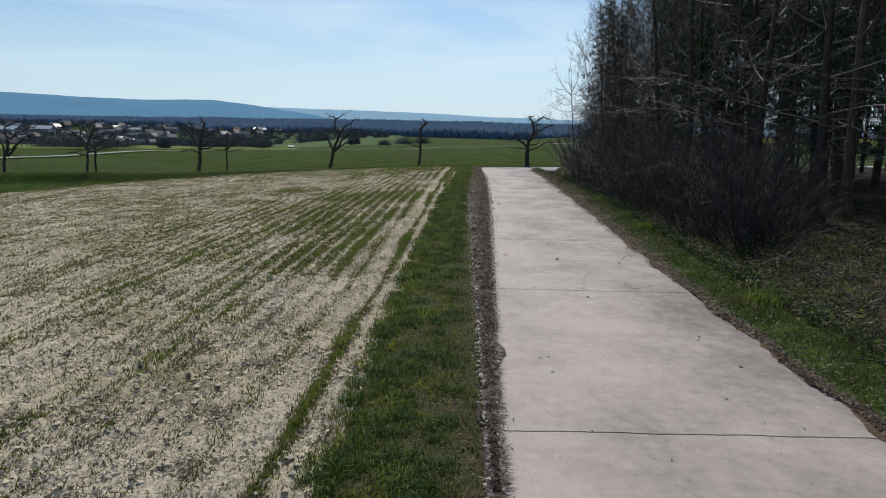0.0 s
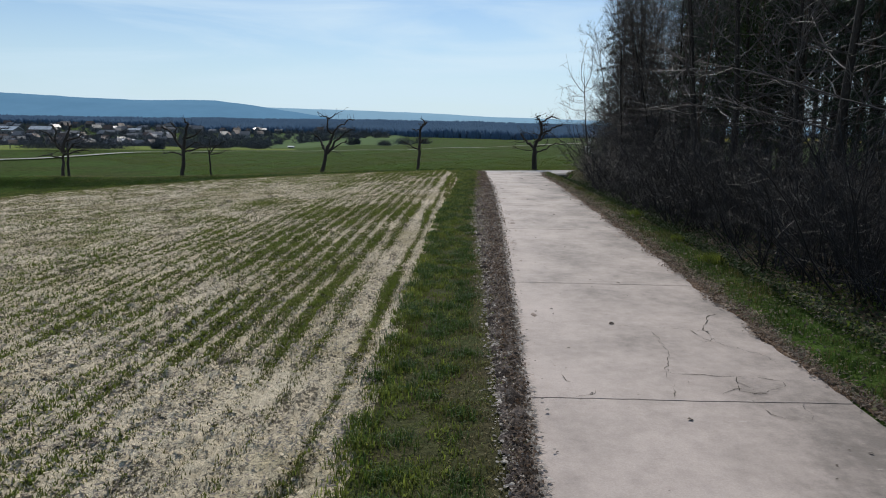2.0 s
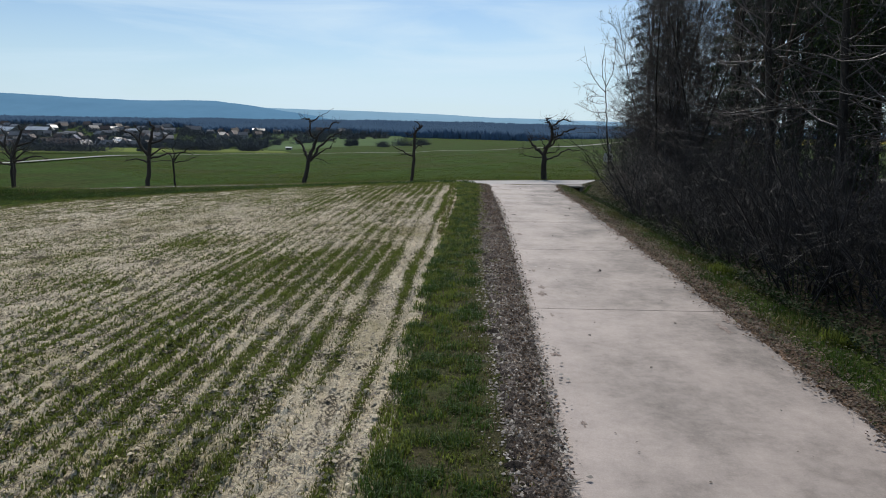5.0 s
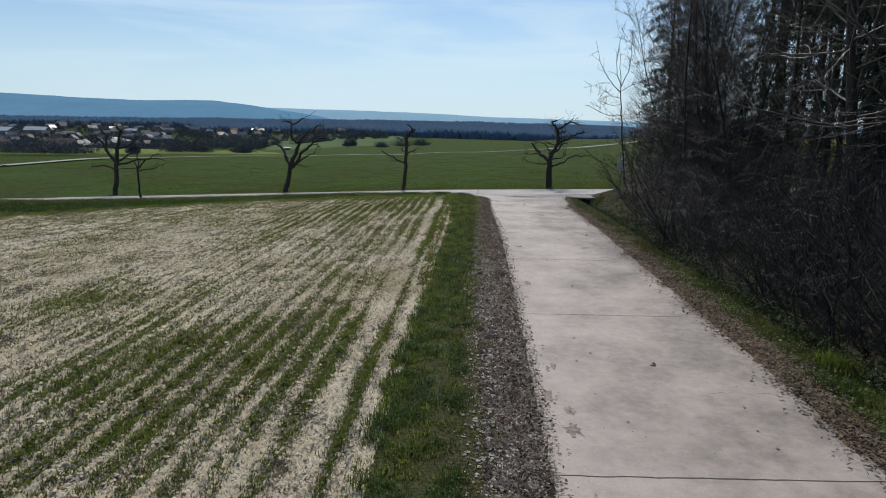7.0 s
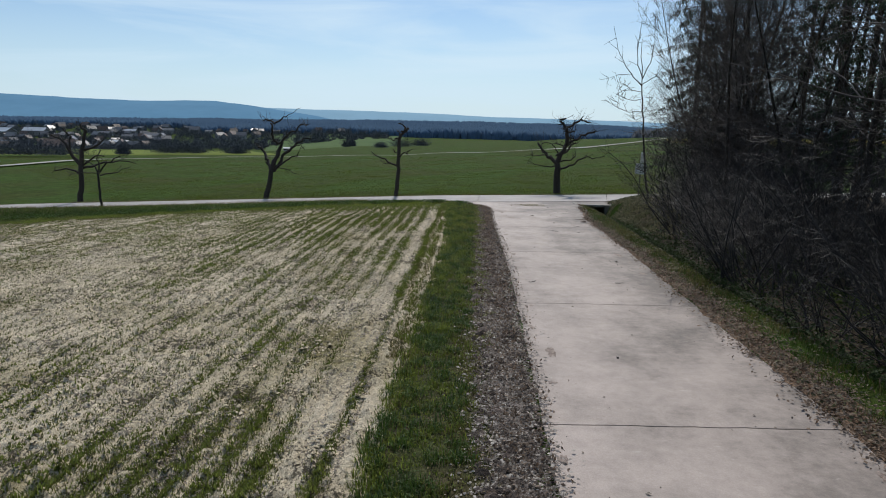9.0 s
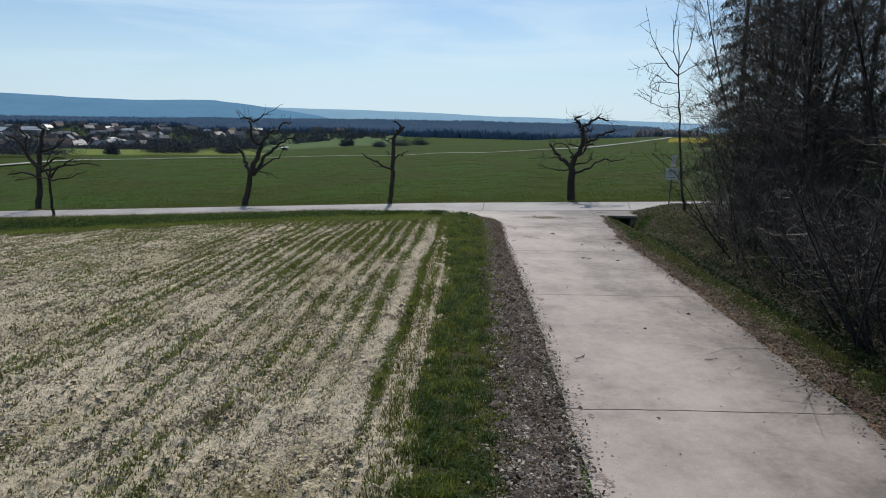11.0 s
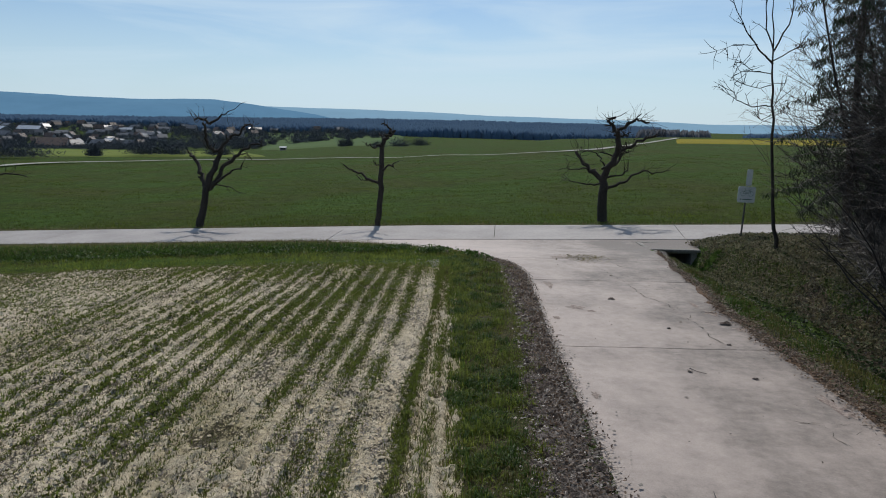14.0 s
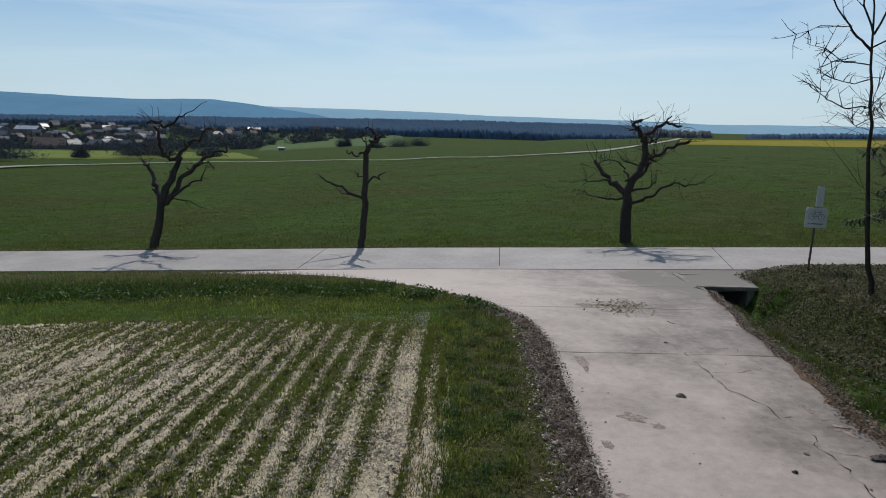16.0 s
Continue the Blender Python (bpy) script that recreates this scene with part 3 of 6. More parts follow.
def cross_slab(x0, x1):
    verts, faces, n = [], [], 9
    xs = np.linspace(x0 + 0.012, x1 - 0.012, n)
    rows = []
    for x in xs:
        skew = -float(np.interp(x, [0, 2.95, 10.7], [0.3, 0.34, 0.95]))
        for s in (0, 0.5, 1):
            yy = float(cross_near(x)) * (1 - s) + float(cross_far(x)) * s
            rows.append((x - skew * (s - 0.5), yy, float(cross_height(x)) + 0.016))
    m = len(rows)
    verts = rows + [(x, y, z - 0.15) for x, y, z in rows]
    for i in range(n - 1):
        for k in range(2):
            a = i * 3 + k
            faces.append((a, a + 3, a + 4, a + 1))
        faces.append((i * 3, i * 3 + m, i * 3 + 3 + m, i * 3 + 3))
        faces.append((i * 3 + 2, i * 3 + 5, i * 3 + 5 + m, i * 3 + 2 + m))
    for i, flip in ((0, False), ((n - 1) * 3, True)):
        for k in range(2):
            q = (i + k, i + k + 1, i + k + 1 + m, i + k + m)
            faces.append(q[::-1] if flip else q)
    return mesh_of("slab", verts, faces, M_CROSSROAD)


CROSS_JOINTS = [-150, -110, -80, -62, -50, -43, -36.5, -30, -23.5, -17, -10.5, -3.8, 2.95, 10.7, 17.5, 24, 31, 40]
for a, b in zip(CROSS_JOINTS[:-1], CROSS_JOINTS[1:]):
    part("slab", cross_slab(a, b), cross)


def crack_mesh(points, width):
    """A thin dark ribbon along a ragged line on the lane."""
    pts = []
    for (x0, y0), (x1, y1) in zip(points[:-1], points[1:]):
        steps_n = max(2, int(math.hypot(x1 - x0, y1 - y0) / 0.06))
        for k in range(steps_n):
            s = k / steps_n
            x, y = x0 + (x1 - x0) * s, y0 + (y1 - y0) * s
            pts.append((x + 0.06 * noise.noise((x * 4, y * 4, 1.0)) + 0.034 * noise.noise((x * 17, y * 17, 2.0)), y + 0.06 * noise.noise((x * 4, y * 4, 7.0)) + 0.034 * noise.noise((x * 17, y * 17, 8.0))))
    verts, faces = [], []
    for i, (x, y) in enumerate(pts):
        x1, y1 = pts[min(i + 1, len(pts) - 1)]
        x0, y0 = pts[max(i - 1, 0)]
        d = max(math.hypot(x1 - x0, y1 - y0), 1e-6)
        w = width * 0.56 * max(0.05, 0.35 + 1.3 * noise.noise((x * 5, y * 5, 3.3)) + 0.5 * noise.noise((x * 19, y * 19, 3.3))) * (0.3 if i in (0, len(pts) - 1) else 1)
        px, py = -(y1 - y0) / d * w, (x1 - x0) / d * w
        z = lane_height(x, y) if y < 50.6 else apron_height(x, y)
        verts += [(x + px, y + py, z + 0.006), (x - px, y - py, z + 0.006)]
    for i in range(len(pts) - 1):
        faces.append((2 * i, 2 * i + 1, 2 * i + 3, 2 * i + 2))
    return mesh_of("crack", verts, faces, M_CRACK)


CRACKS = [([(3.05, 12.26), (3.03, 11.26), (2.72, 10.4), (2.62, 9.66)], 0.009), ([(2.75, 10.5), (3.3, 10.4), (3.63, 10.4), (4.05, 10.25)], 0.013),
          ([(3.49, 10.39), (3.36, 9.93), (3.75, 9.85)], 0.010), ([(3.95, 9.76), (3.75, 9.16)], 0.010), ([(3.84, 12.26), (4.15, 13.0), (4.39, 13.24)], 0.012), ([(3.85, 12.3), (3.8, 11.8), (3.5, 11.65)], 0.010),
          ([(1.41, 12.5), (2.6, 12.4), (4.0, 12.2)], 0.007), ([(0.96, 6.94), (1.86, 6.88)], 0.008), ([(2.96, 6.72), (3.46, 6.47)], 0.008)]
CRACKS += [([(4.04, 24.09), (5.02, 24.05)], 0.007), ([(5.2, 35.3), (4.75, 34.9), (4.62, 34.44)], 0.008), ([(4.81, 39.33), (5.18, 39.86), (6.0, 40.15)], 0.010), ([(5.36, 38.8), (5.14, 38.2), (5.16, 37.66), (5.21, 37.26), (5.4, 36.65)], 0.014),
           ([(5.08, 41.97), (5.47, 41.8)], 0.007), ([(4.7, 54.6), (4.88, 53.4), (5.04, 52.0), (5.16, 50.7), (5.2, 49.5), (5.21, 48.8), (5.46, 48.27), (5.46, 47.76), (5.62, 47.23), (5.49, 46.74), (5.55, 46.3), (5.46, 45.7), (5.6, 45.1)], 0.017),
           ([(5.28, 51.03), (6.22, 50.99), (5.98, 50.41)], 0.010), ([(5.25, 49.6), (5.71, 49.64), (6.31, 49.97)], 0.011), ([(5.48, 47.8), (5.89, 47.73), (6.33, 47.71)], 0.013), ([(5.52, 46.74), (5.86, 46.64), (6.12, 46.55)], 0.015),
           ([(5.1, 48.66), (5.44, 48.77)], 0.006)]
CRACKS += [([(3.59, 12.24), (3.67, 11.84), (3.86, 11.54), (4.17, 11.16), (4.24, 10.78)], 0.008), ([(3.54, 10.53), (3.44, 10.20), (3.51, 10.02), (3.60, 9.94)], 0.009), ([(3.15, 9.85), (3.34, 9.99), (3.52, 10.03)], 0.008),
           ([(3.47, 9.84), (3.64, 9.97), (3.89, 10.10), (4.03, 10.33)], 0.009), ([(3.33, 9.62), (3.40, 9.47), (3.46, 9.25), (3.57, 9.23), (3.70, 9.13)], 0.009), ([(1.82, 9.94), (1.80, 9.82), (1.55, 9.64), (1.25, 9.54)], 0.008),
           ([(1.80, 9.81), (1.91, 9.66)], 0.008), ([(1.46, 10.85), (1.53, 10.56), (1.56, 10.16), (1.59, 10.01)], 0.009), ([(5.18, 37.70), (5.50, 37.67)], 0.009), ([(4.68, 39.26), (4.69, 39.01), (4.76, 38.85)], 0.008),
           ([(4.37, 38.83), (4.85, 38.74)], 0.007), ([(5.43, 41.87), (5.37, 41.48), (5.41, 41.18)], 0.008), ([(5.12, 41.91), (6.12, 41.85)], 0.008)]
for j in JOINTS[1:]:
    x0, x1 = float(road_left(j)), float(road_right(j))
    part("joint_fill", box_mesh("joint_fill", (x0, x1, j - 0.034, j + 0.034, lane_height(x0, j) - 0.10, lane_height(x0, j) - 0.016), M_CRACK), lane, "dark soil filling a joint")
for pts, w in CRACKS:
    part("crack", crack_mesh(pts, w), lane, "dark soil-filled crack in concrete")


def stain_mesh(x, y, rx, ry, seed):
    verts, faces = [(x, y, lane_height(x, y) + 0.004)], []
    n = 26
    for k in range(n):
        a = 2 * math.pi * k / n
        s = 0.65 + 0.7 * noise.noise((math.cos(a) * 1.9 + seed, math.sin(a) * 1.9, seed))
        px, py = x + rx * s * math.cos(a), y + ry * s * math.sin(a)
        verts.append((px, py, (lane_height(px, py) if py < 50.6 else apron_height(px, py)) + 0.004))
    faces = [(0, 1 + k, 1 + (k + 1) % n) for k in range(n)]
    return mesh_of("mud_patch", verts, faces, M_STAIN)


for i, (x, y, rx, ry) in enumerate([(2.15, 22.9, 0.14, 0.22), (2.0, 23.9, 0.10, 0.25), (3.5, 47.7, 0.24, 0.22), (3.3, 50.0, 0.12, 0.5), (3.75, 47.4, 0.12, 0.10), (2.5, 30.5, 0.10, 0.3), (5.9, 42.5, 0.14, 0.5), (4.3, 54.6, 0.45, 0.30)]):
    part("mud_patch", stain_mesh(x, y, rx, ry, i * 3.1), lane, "dried mud patch on concrete")


ms = random.Random(23)
for i in range(22):
    y = ms.uniform(20, 55)
    part("mud_patch", stain_mesh(float(road_right(y)) - ms.uniform(0.02, 0.45), y, ms.uniform(0.04, 0.14), ms.uniform(0.06, 0.35), 40 + i * 1.7), lane, "dried mud patch on concrete")
for i in range(16):
    y = ms.uniform(8, 53)
    part("mud_patch", stain_mesh(float(road_left(y)) + ms.uniform(0.1, 0.4), y, ms.uniform(0.04, 0.10), ms.uniform(0.05, 0.2), 90 + i * 1.7), lane, "dried mud patch on concrete")


# culvert under the lane's mouth
culvert = thing("culvert", "dark square concrete culvert mouth at the ditch", "culvert", kind="structure")
part("lintel", box_mesh("lintel", (8.12, 9.80, 58.18, 58.40, -0.60, -0.50), M_CASTWALL, 0.015), culvert)
part("cheek_wall", box_mesh("cheek_wall", (8.12, 8.32, 58.24, 60.6, -1.7, -0.61), M_CASTWALL, 0.01), culvert)
part("cheek_wall", box_mesh("cheek_wall", (9.50, 9.70, 58.24, 60.6, -1.7, -0.61), M_CASTWALL, 0.01), culvert)
part("back_wall", box_mesh("back_wall", (8.33, 9.49, 60.45, 60.62, -1.7, -0.61), M_CASTWALL), culvert)


# ---- grass, seedlings, clods, leaves ----
def blade_mesh(name, pos, h, w, material, rng, lean=0.5, simple=False):
    """Bent tapering blades, one for each place; the simple ones are unbent."""
    n = len(pos)
    az, bend = rng.uniform(0, 2 * math.pi, n), rng.uniform(0.1, 1.0, n) * lean
    side = np.stack([np.cos(az), np.sin(az), np.zeros(n)], -1) * (w * 0.5)[:, None]
    out = np.stack([-np.sin(az), np.cos(az), np.zeros(n)], -1)
    up = np.array([0, 0, 1.0])
    mid = pos + up * (h * 0.55)[:, None] + out * (h * 0.25 * bend)[:, None]
    tip = pos + up * (h * (1 - 0.35 * bend))[:, None] + out * (h * 0.75 * bend)[:, None]
    if simple:
        return tri_mesh(name, np.stack([pos - side, pos + side, tip], 1).reshape(-1, 3), np.arange(3 * n).reshape(-1, 3), material)
    v = np.stack([pos - side, pos + side, mid - side * 0.75, mid + side * 0.75, tip], 1).reshape(-1, 3)
    b = (np.arange(n) * 5)[:, None]
    t = np.concatenate([b + [0, 1, 3], b + [0, 3, 2], b + [2, 3, 4]])
    return tri_mesh(name, v, t, material)


def leaf_mesh(name, pos, size, material, rng, flat=0.5):
    """Fallen or growing leaves: folded pointed ovals of four triangles."""
    n = len(pos)
    a = rng.normal(0, 1, (n, 3))
    a[:, 2] *= flat
    a /= np.linalg.norm(a, axis=1)[:, None]
    nrm = rng.normal(0, flat, (n, 3)) + [0, 0, 1]
    b = np.cross(nrm, a)
    b /= np.maximum(np.linalg.norm(b, axis=1)[:, None], 1e-6)
    c = np.cross(a, b)
    s = size[:, None]
    v = np.stack([pos - a * s * 0.5, pos + b * s * 0.33 + c * s * 0.12, pos + a * s * 0.5, pos - b * s * 0.33 + c * s * 0.12], 1).reshape(-1, 3)
    i = (np.arange(n) * 4)[:, None]
    return tri_mesh(name, v, np.concatenate([i + [0, 2, 1], i + [0, 3, 2]]), material)


def clod_mesh(name, pos, size, material, rng):
    """Lumps of earth: squashed uneven octahedra, half sunk."""
    n = len(pos)
    base = np.array([(1, 0, 0), (0.3, 0.9, 0.1), (-0.8, 0.5, 0), (-0.7, -0.7, 0.1), (0.4, -0.9, 0), (0.1, 0.1, 0.8), (0, 0, -0.5)])
    j = base[None] * rng.uniform(0.65, 1.25, (n, 7, 1)) + rng.normal(0, 0.08, (n, 7, 3))
    az = rng.uniform(0, 6.28, n)
    c, s = np.cos(az)[:, None], np.sin(az)[:, None]
    j = np.stack([j[..., 0] * c - j[..., 1] * s, j[..., 0] * s + j[..., 1] * c, j[..., 2] * 0.8], -1)
    v = (pos[:, None] + j * size[:, None, None]).reshape(-1, 3)
    i = (np.arange(n) * 7)[:, None]
    t = [i + [k, (k + 1) % 5, 5] for k in range(5)]
    return tri_mesh(name, v, np.concatenate(t), material)


def on_land(x, y, lift=0.0):
    return np.stack([x, y, land(x, y) + lift], -1)


def on_field(x, y, lift=0.0):
    return np.stack([x, y, field_top(x, y) + lift], -1)


rng = np.random.default_rng(5)


def along(n, y0, y1, near=1.0):
    """Places along y, thicker where the ground is seen from close by."""
    return y0 + (y1 - y0) * rng.uniform(0, 1, n) ** near


# verge between field and lane
verge_ys = steps((-8, 53, 0.3))
thing("verge_soil", "grassy verge soil between field and lane", "verge", kind="structure",
      me=band("verge_soil", verge_ys, lambda y: grass_edge(y) + 0.10 + 0.06 * noise.noise((y * 2.3, 6.1, 0)), lambda y: litter_edge(y) + 0.15, 0.035, M_VERGE_SOIL))
thing("litter_strip", "dark strip of leaf mould along the lane", "verge", kind="structure",
      me=band("litter_strip", steps((-8, 50, 0.2), (50, 55.6, 0.2)), lambda y: litter_edge(y) - 0.08, lambda y: road_left(y) - 0.08 + 0.26 * noise.noise((y * 0.9, 0.5, 0)) + 0.18 * noise.noise((y * 3.7, 2.5, 0)), 0.05, M_LITTER_SOIL, 8))

n = 190000
y = along(n, 1.5, 55.5, 1.0)
s = rng.uniform(0, 1, n)
tuft = 0.9 * noise_at(s * 1.6, y, 2.3, 3.0) + 0.8 * noise_at(s * 1.6, y, 6.5, 6.0)
bare = (0.66 - 0.26 * smooth_step(y, 26, 36) - 0.2 * smooth_step(y, 40, 46)) * smooth_step(s + 0.30 * noise_at(s, y, 0.5, 9.0) + 0.12 * noise_at(s, y, 2.5, 19.0), 0.50, 0.85)
keep = rng.uniform(0, 1, n) < np.clip(0.70 + 1.1 * tuft - bare, 0.03, 1)
y, s, tuft = y[keep], s[keep], tuft[keep]
x = grass_edge(y) - 0.03 + 0.07 * noise_at(np.zeros(len(y)), y, 3.1, 27.0) + s * (litter_edge(y) + 0.15 - grass_edge(y)) + rng.normal(0, 0.03, len(y))
h = rng.uniform(0.03, 0.085, len(y)) * (1 + 1.3 * np.clip(tuft, -0.6, 1.0)) * (1 - 0.45 * smooth_step(s, 0.55, 1.0)) * (1 + 0.3 * smooth_step(y, 26, 36))
olive = rng.uniform(0, 1, len(y)) < np.clip(0.10 + (0.75 - 0.45 * smooth_step(y, 26, 36)) * smooth_step(s, 0.35, 0.9) + 0.5 * noise_at(s, y, 1.1, 33.0), 0.02, 0.85)
for pick, name, label, mat in ((~olive, "verge_grass", "lush green grass verge beside the lane", M_GRASS), (olive, "verge_old_grass", "dull olive grass of the verge's trodden half", M_OLD_GRASS)):
    thing(name, label, "grass", kind="stuff",
          me=blade_mesh(name, on_land(x[pick], y[pick], 0.02), h[pick], rng.uniform(0.008, 0.015, int(pick.sum())), mat, rng, 1.4))
k = 560
ty, ts = along(k, 2, 54), rng.uniform(0.02, 0.75, k)
tx = grass_edge(ty) + ts * (litter_edge(ty) - grass_edge(ty))
cnt = rng.integers(35, 110, k)
x, y, r = np.repeat(tx, cnt), np.repeat(ty, cnt), np.repeat(0.035 + 0.0005 * cnt, cnt)
x, y = x + rng.normal(0, 1, len(x)) * r, y + rng.normal(0, 1, len(y)) * r
thing("verge_tufts", "dark taller grass tufts in the verge", "grass", kind="stuff",
      me=blade_mesh("verge_tufts", on_land(x, y, 0.02), rng.uniform(0.07, 0.16, len(x)), rng.uniform(0.007, 0.013, len(x)), M_DARK_GRASS, rng, 1.5))
n = 10000
y = along(n, 2, 55)
x = litter_edge(y) - rng.gamma(2, 0.17, n)
thing("dry_verge_grass", "withered straw-coloured grass in the verge", "grass", kind="stuff",
      me=blade_mesh("dry_verge_grass", on_land(x, y, 0.02), rng.uniform(0.03, 0.10, n), rng.uniform(0.006, 0.012, n), M_DRY_GRASS, rng, 1.7))
n = 20000
y = along(n, 1.5, 55.3)
s = np.clip(rng.normal(0.48, 0.36, n), -0.7, 1.3)
x = litter_edge(y) + s * (road_left(y) - 0.02 - litter_edge(y))
thing("leaf_litter", "brown dead leaves and crumbs along the lane's edge", "leaves", kind="stuff",
      me=leaf_mesh("leaf_litter", on_land(x, y, 0.05) + rng.uniform(0, 0.03, (n, 1)) * [0, 0, 1], rng.uniform(0.02, 0.055, n), M_DEAD_LEAF, rng, 0.9))
n = 15000
y = along(n, 1.5, 55.3)
x = litter_edge(y) + rng.uniform(-0.45, 1.02, n) * (road_left(y) - 0.03 - litter_edge(y))
thing("verge_crumbs", "dark earth crumbs and pebbles beside the lane", "soil", kind="stuff",
      me=clod_mesh("verge_crumbs", on_land(x, y, 0.045), rng.gamma(1.6, 0.012, n) + 0.008, M_LITTER_SOIL, rng))
n = 30000
y = np.where(rng.uniform(0, 1, n) < 0.72, rng.uniform(1.5, 33, n), rng.uniform(33, 55, n))
x = litter_edge(y) + rng.normal(0.25, 0.46, n) * (road_left(y) - litter_edge(y))
thing("verge_pebbles", "small pale pebbles and soil lumps in the verge", "pebbles", kind="stuff",
      me=clod_mesh("verge_pebbles", on_land(x, y, 0.045), np.minimum(rng.gamma(2, 0.005, n) + 0.006, 0.030), M_PEBBLE, rng))


def stalk_mesh(name, x, y, length, width, lift, material, heading, spread):
    """Dry stalks and twigs lying about, each a slightly raised sliver."""
    m = len(x)
    a = rng.normal(heading, spread, m)
    d = np.stack([np.cos(a), np.sin(a), rng.uniform(-0.02, 0.25, m)], -1)
    side = np.stack([-np.sin(a), np.cos(a), np.zeros(m)], -1) * width[:, None] * 0.5
    p = np.stack([x, y, np.where(x > litter_edge(y) - 0.5, np.maximum(land(x, y), road_height(y)), land(x, y)) + lift], -1)
    v = np.stack([p - side, p + side, p + d * length[:, None]], 1).reshape(-1, 3)
    return tri_mesh(name, v, np.arange(3 * m).reshape(-1, 3), material)


n = 24000
y = along(n, 1.5, 55)
x = litter_edge(y) + np.clip(rng.normal(0.46, 0.32, n), -0.5, 1.08) * (road_left(y) - litter_edge(y))
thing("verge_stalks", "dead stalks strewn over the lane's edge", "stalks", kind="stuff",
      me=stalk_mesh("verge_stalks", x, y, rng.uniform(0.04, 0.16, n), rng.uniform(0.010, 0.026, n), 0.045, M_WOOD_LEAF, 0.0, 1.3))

# cereal rows
def thriving(x, y):
    """Where the crop came up well: uneven patches, long along the drills."""
    return noise_at(x * 1.5, y * 0.6, 0.42, 11.0) + 0.7 * noise_at(x * 2.6, y, 0.62, 5.0)


rows_x = np.concatenate([[0.0, 0.58], np.arange(0.98, 40, 0.37)])
px, py, ph, bx, by = [], [], [], [], []
for r, off in enumerate(rows_x):
    strong = rng.choice([0.45, 0.75, 1.0, 1.15]) * rng.uniform(0.85, 1.1)
    dens = 1500 if off < 3.2 else 950 if off < 7 else 420 if off < 12 else 160 if off < 20 else 60
    m = int(53 * dens)
    yy = along(m, 1, 54.4)
    xx = first_row(yy) - off
    patch_n = thriving(xx, yy)
    lush = np.interp(yy, [3, 9, 13, 18, 24, 27, 30, 33, 38, 42, 46, 49, 52], [0.07, 0.10, 0.32, 0.44, 0.62, 0.42, 0.18, 0.09, 0.13, 0.42, 0.80, 1.15, 1.7])
    streak = noise_at(np.full(m, off * 7.3), yy, 0.16, 77.0) + 0.5 * noise_at(np.full(m, off * 7.3), yy, 0.6, 78.0)
    chance = np.clip((0.3 + 0.7 * strong) * (1.5 * lush * (1 + 0.9 * patch_n + 1.1 * streak) + 0.10 * patch_n), 0.02, 0.95) if r else np.clip(0.62 + 0.7 * patch_n + 0.4 * streak, 0.2, 1)
    draw = rng.uniform(0, 1, m)
    inside = yy < field_end(xx) + 0.5
    spread = (0.062 if off < 6 else 0.062 + 0.012 * (off - 6) if off < 16 else 0.18) * (1 + 0.35 * np.clip(patch_n, -0.5, 1))
    spread = spread * (0.75 if r == 0 else 1)
    xx = xx + 0.025 * np.sin(yy * 0.7 + off) + 0.03 * noise_at(np.full(m, off), yy, 1.7, 2.0)
    chance = chance * (1 - 0.62 * smooth_step(off, 2.6, 7)) + 0.35 * smooth_step(off, 4, 10) * np.clip(patch_n - 0.25, 0, 0.6)
    ok, poor = (draw < chance) & inside, (draw > 1 - np.clip(0.16 + 0.6 * chance, 0.08, 0.6)) & inside
    px.append((xx + rng.normal(0, 1, m) * spread)[ok])
    py.append(yy[ok])
    ph.append((rng.uniform(0.035, 0.085, m) * (0.85 + 0.5 * np.clip(patch_n, -0.5, 0.8)) * (1.25 if r == 0 else 1))[ok])
    bx.append((xx + rng.normal(0, 1.3, m) * spread)[poor])
    by.append(yy[poor])
m = 10000
yy = along(m, 31, 52.5)
yy = yy[rng.uniform(0, 1, m) < np.clip(0.45 + 1.2 * noise_at(np.zeros(m), yy, 0.5, 31.0), 0.05, 1)]
px.append(first_row(yy) + 0.27 + rng.normal(0, 0.05, len(yy)))
py.append(yy)
ph.append(rng.uniform(0.05, 0.12, len(yy)))
px, py, ph, bx, by = (np.concatenate(q) for q in (px, py, ph, bx, by))
pw = rng.uniform(0.011, 0.020, len(px)) * (1 + np.clip(-px, 0, 25) * 0.05)
near = px > -2.6
thing("cereal_rows", "patchy rows of young green cereal", "crop", kind="stuff",
      me=blade_mesh("cereal_rows", on_field(px[near], py[near], -0.01), ph[near], pw[near] * 0.9, M_WHEAT, rng, 1.3, True))
thing("cereal_rows_beyond", "thin rows of young cereal far over the field", "crop", kind="stuff",
      me=blade_mesh("cereal_rows_beyond", on_field(px[~near], py[~near], -0.01), ph[~near], pw[~near] * 1.3, M_WHEAT, rng, 1.3, True))
thing("row_weeds", "yellowed and withered blades among the cereal rows", "weeds", kind="stuff",
      me=blade_mesh("row_weeds", on_field(bx, by, -0.01), rng.uniform(0.02, 0.065, len(bx)), rng.uniform(0.008, 0.017, len(bx)) * (1 + np.clip(-bx, 0, 25) * 0.06), M_ROW_WEED, rng, 1.5, True))
n = 120000
y = along(n, 2, 53.5, 1.1)
x = field_edge(y) - 0.1 - rng.uniform(0, 1, n) ** 1.6 * 20
w = noise_at(x * 1.2, y, 0.8, 41.0) + 0.6 * noise_at(x, y, 2.6, 43.0)
ok = rng.uniform(0, 1, n) < np.clip(0.36 + 1.3 * w, 0.04, 1)
x, y, w = x[ok], y[ok], w[ok]
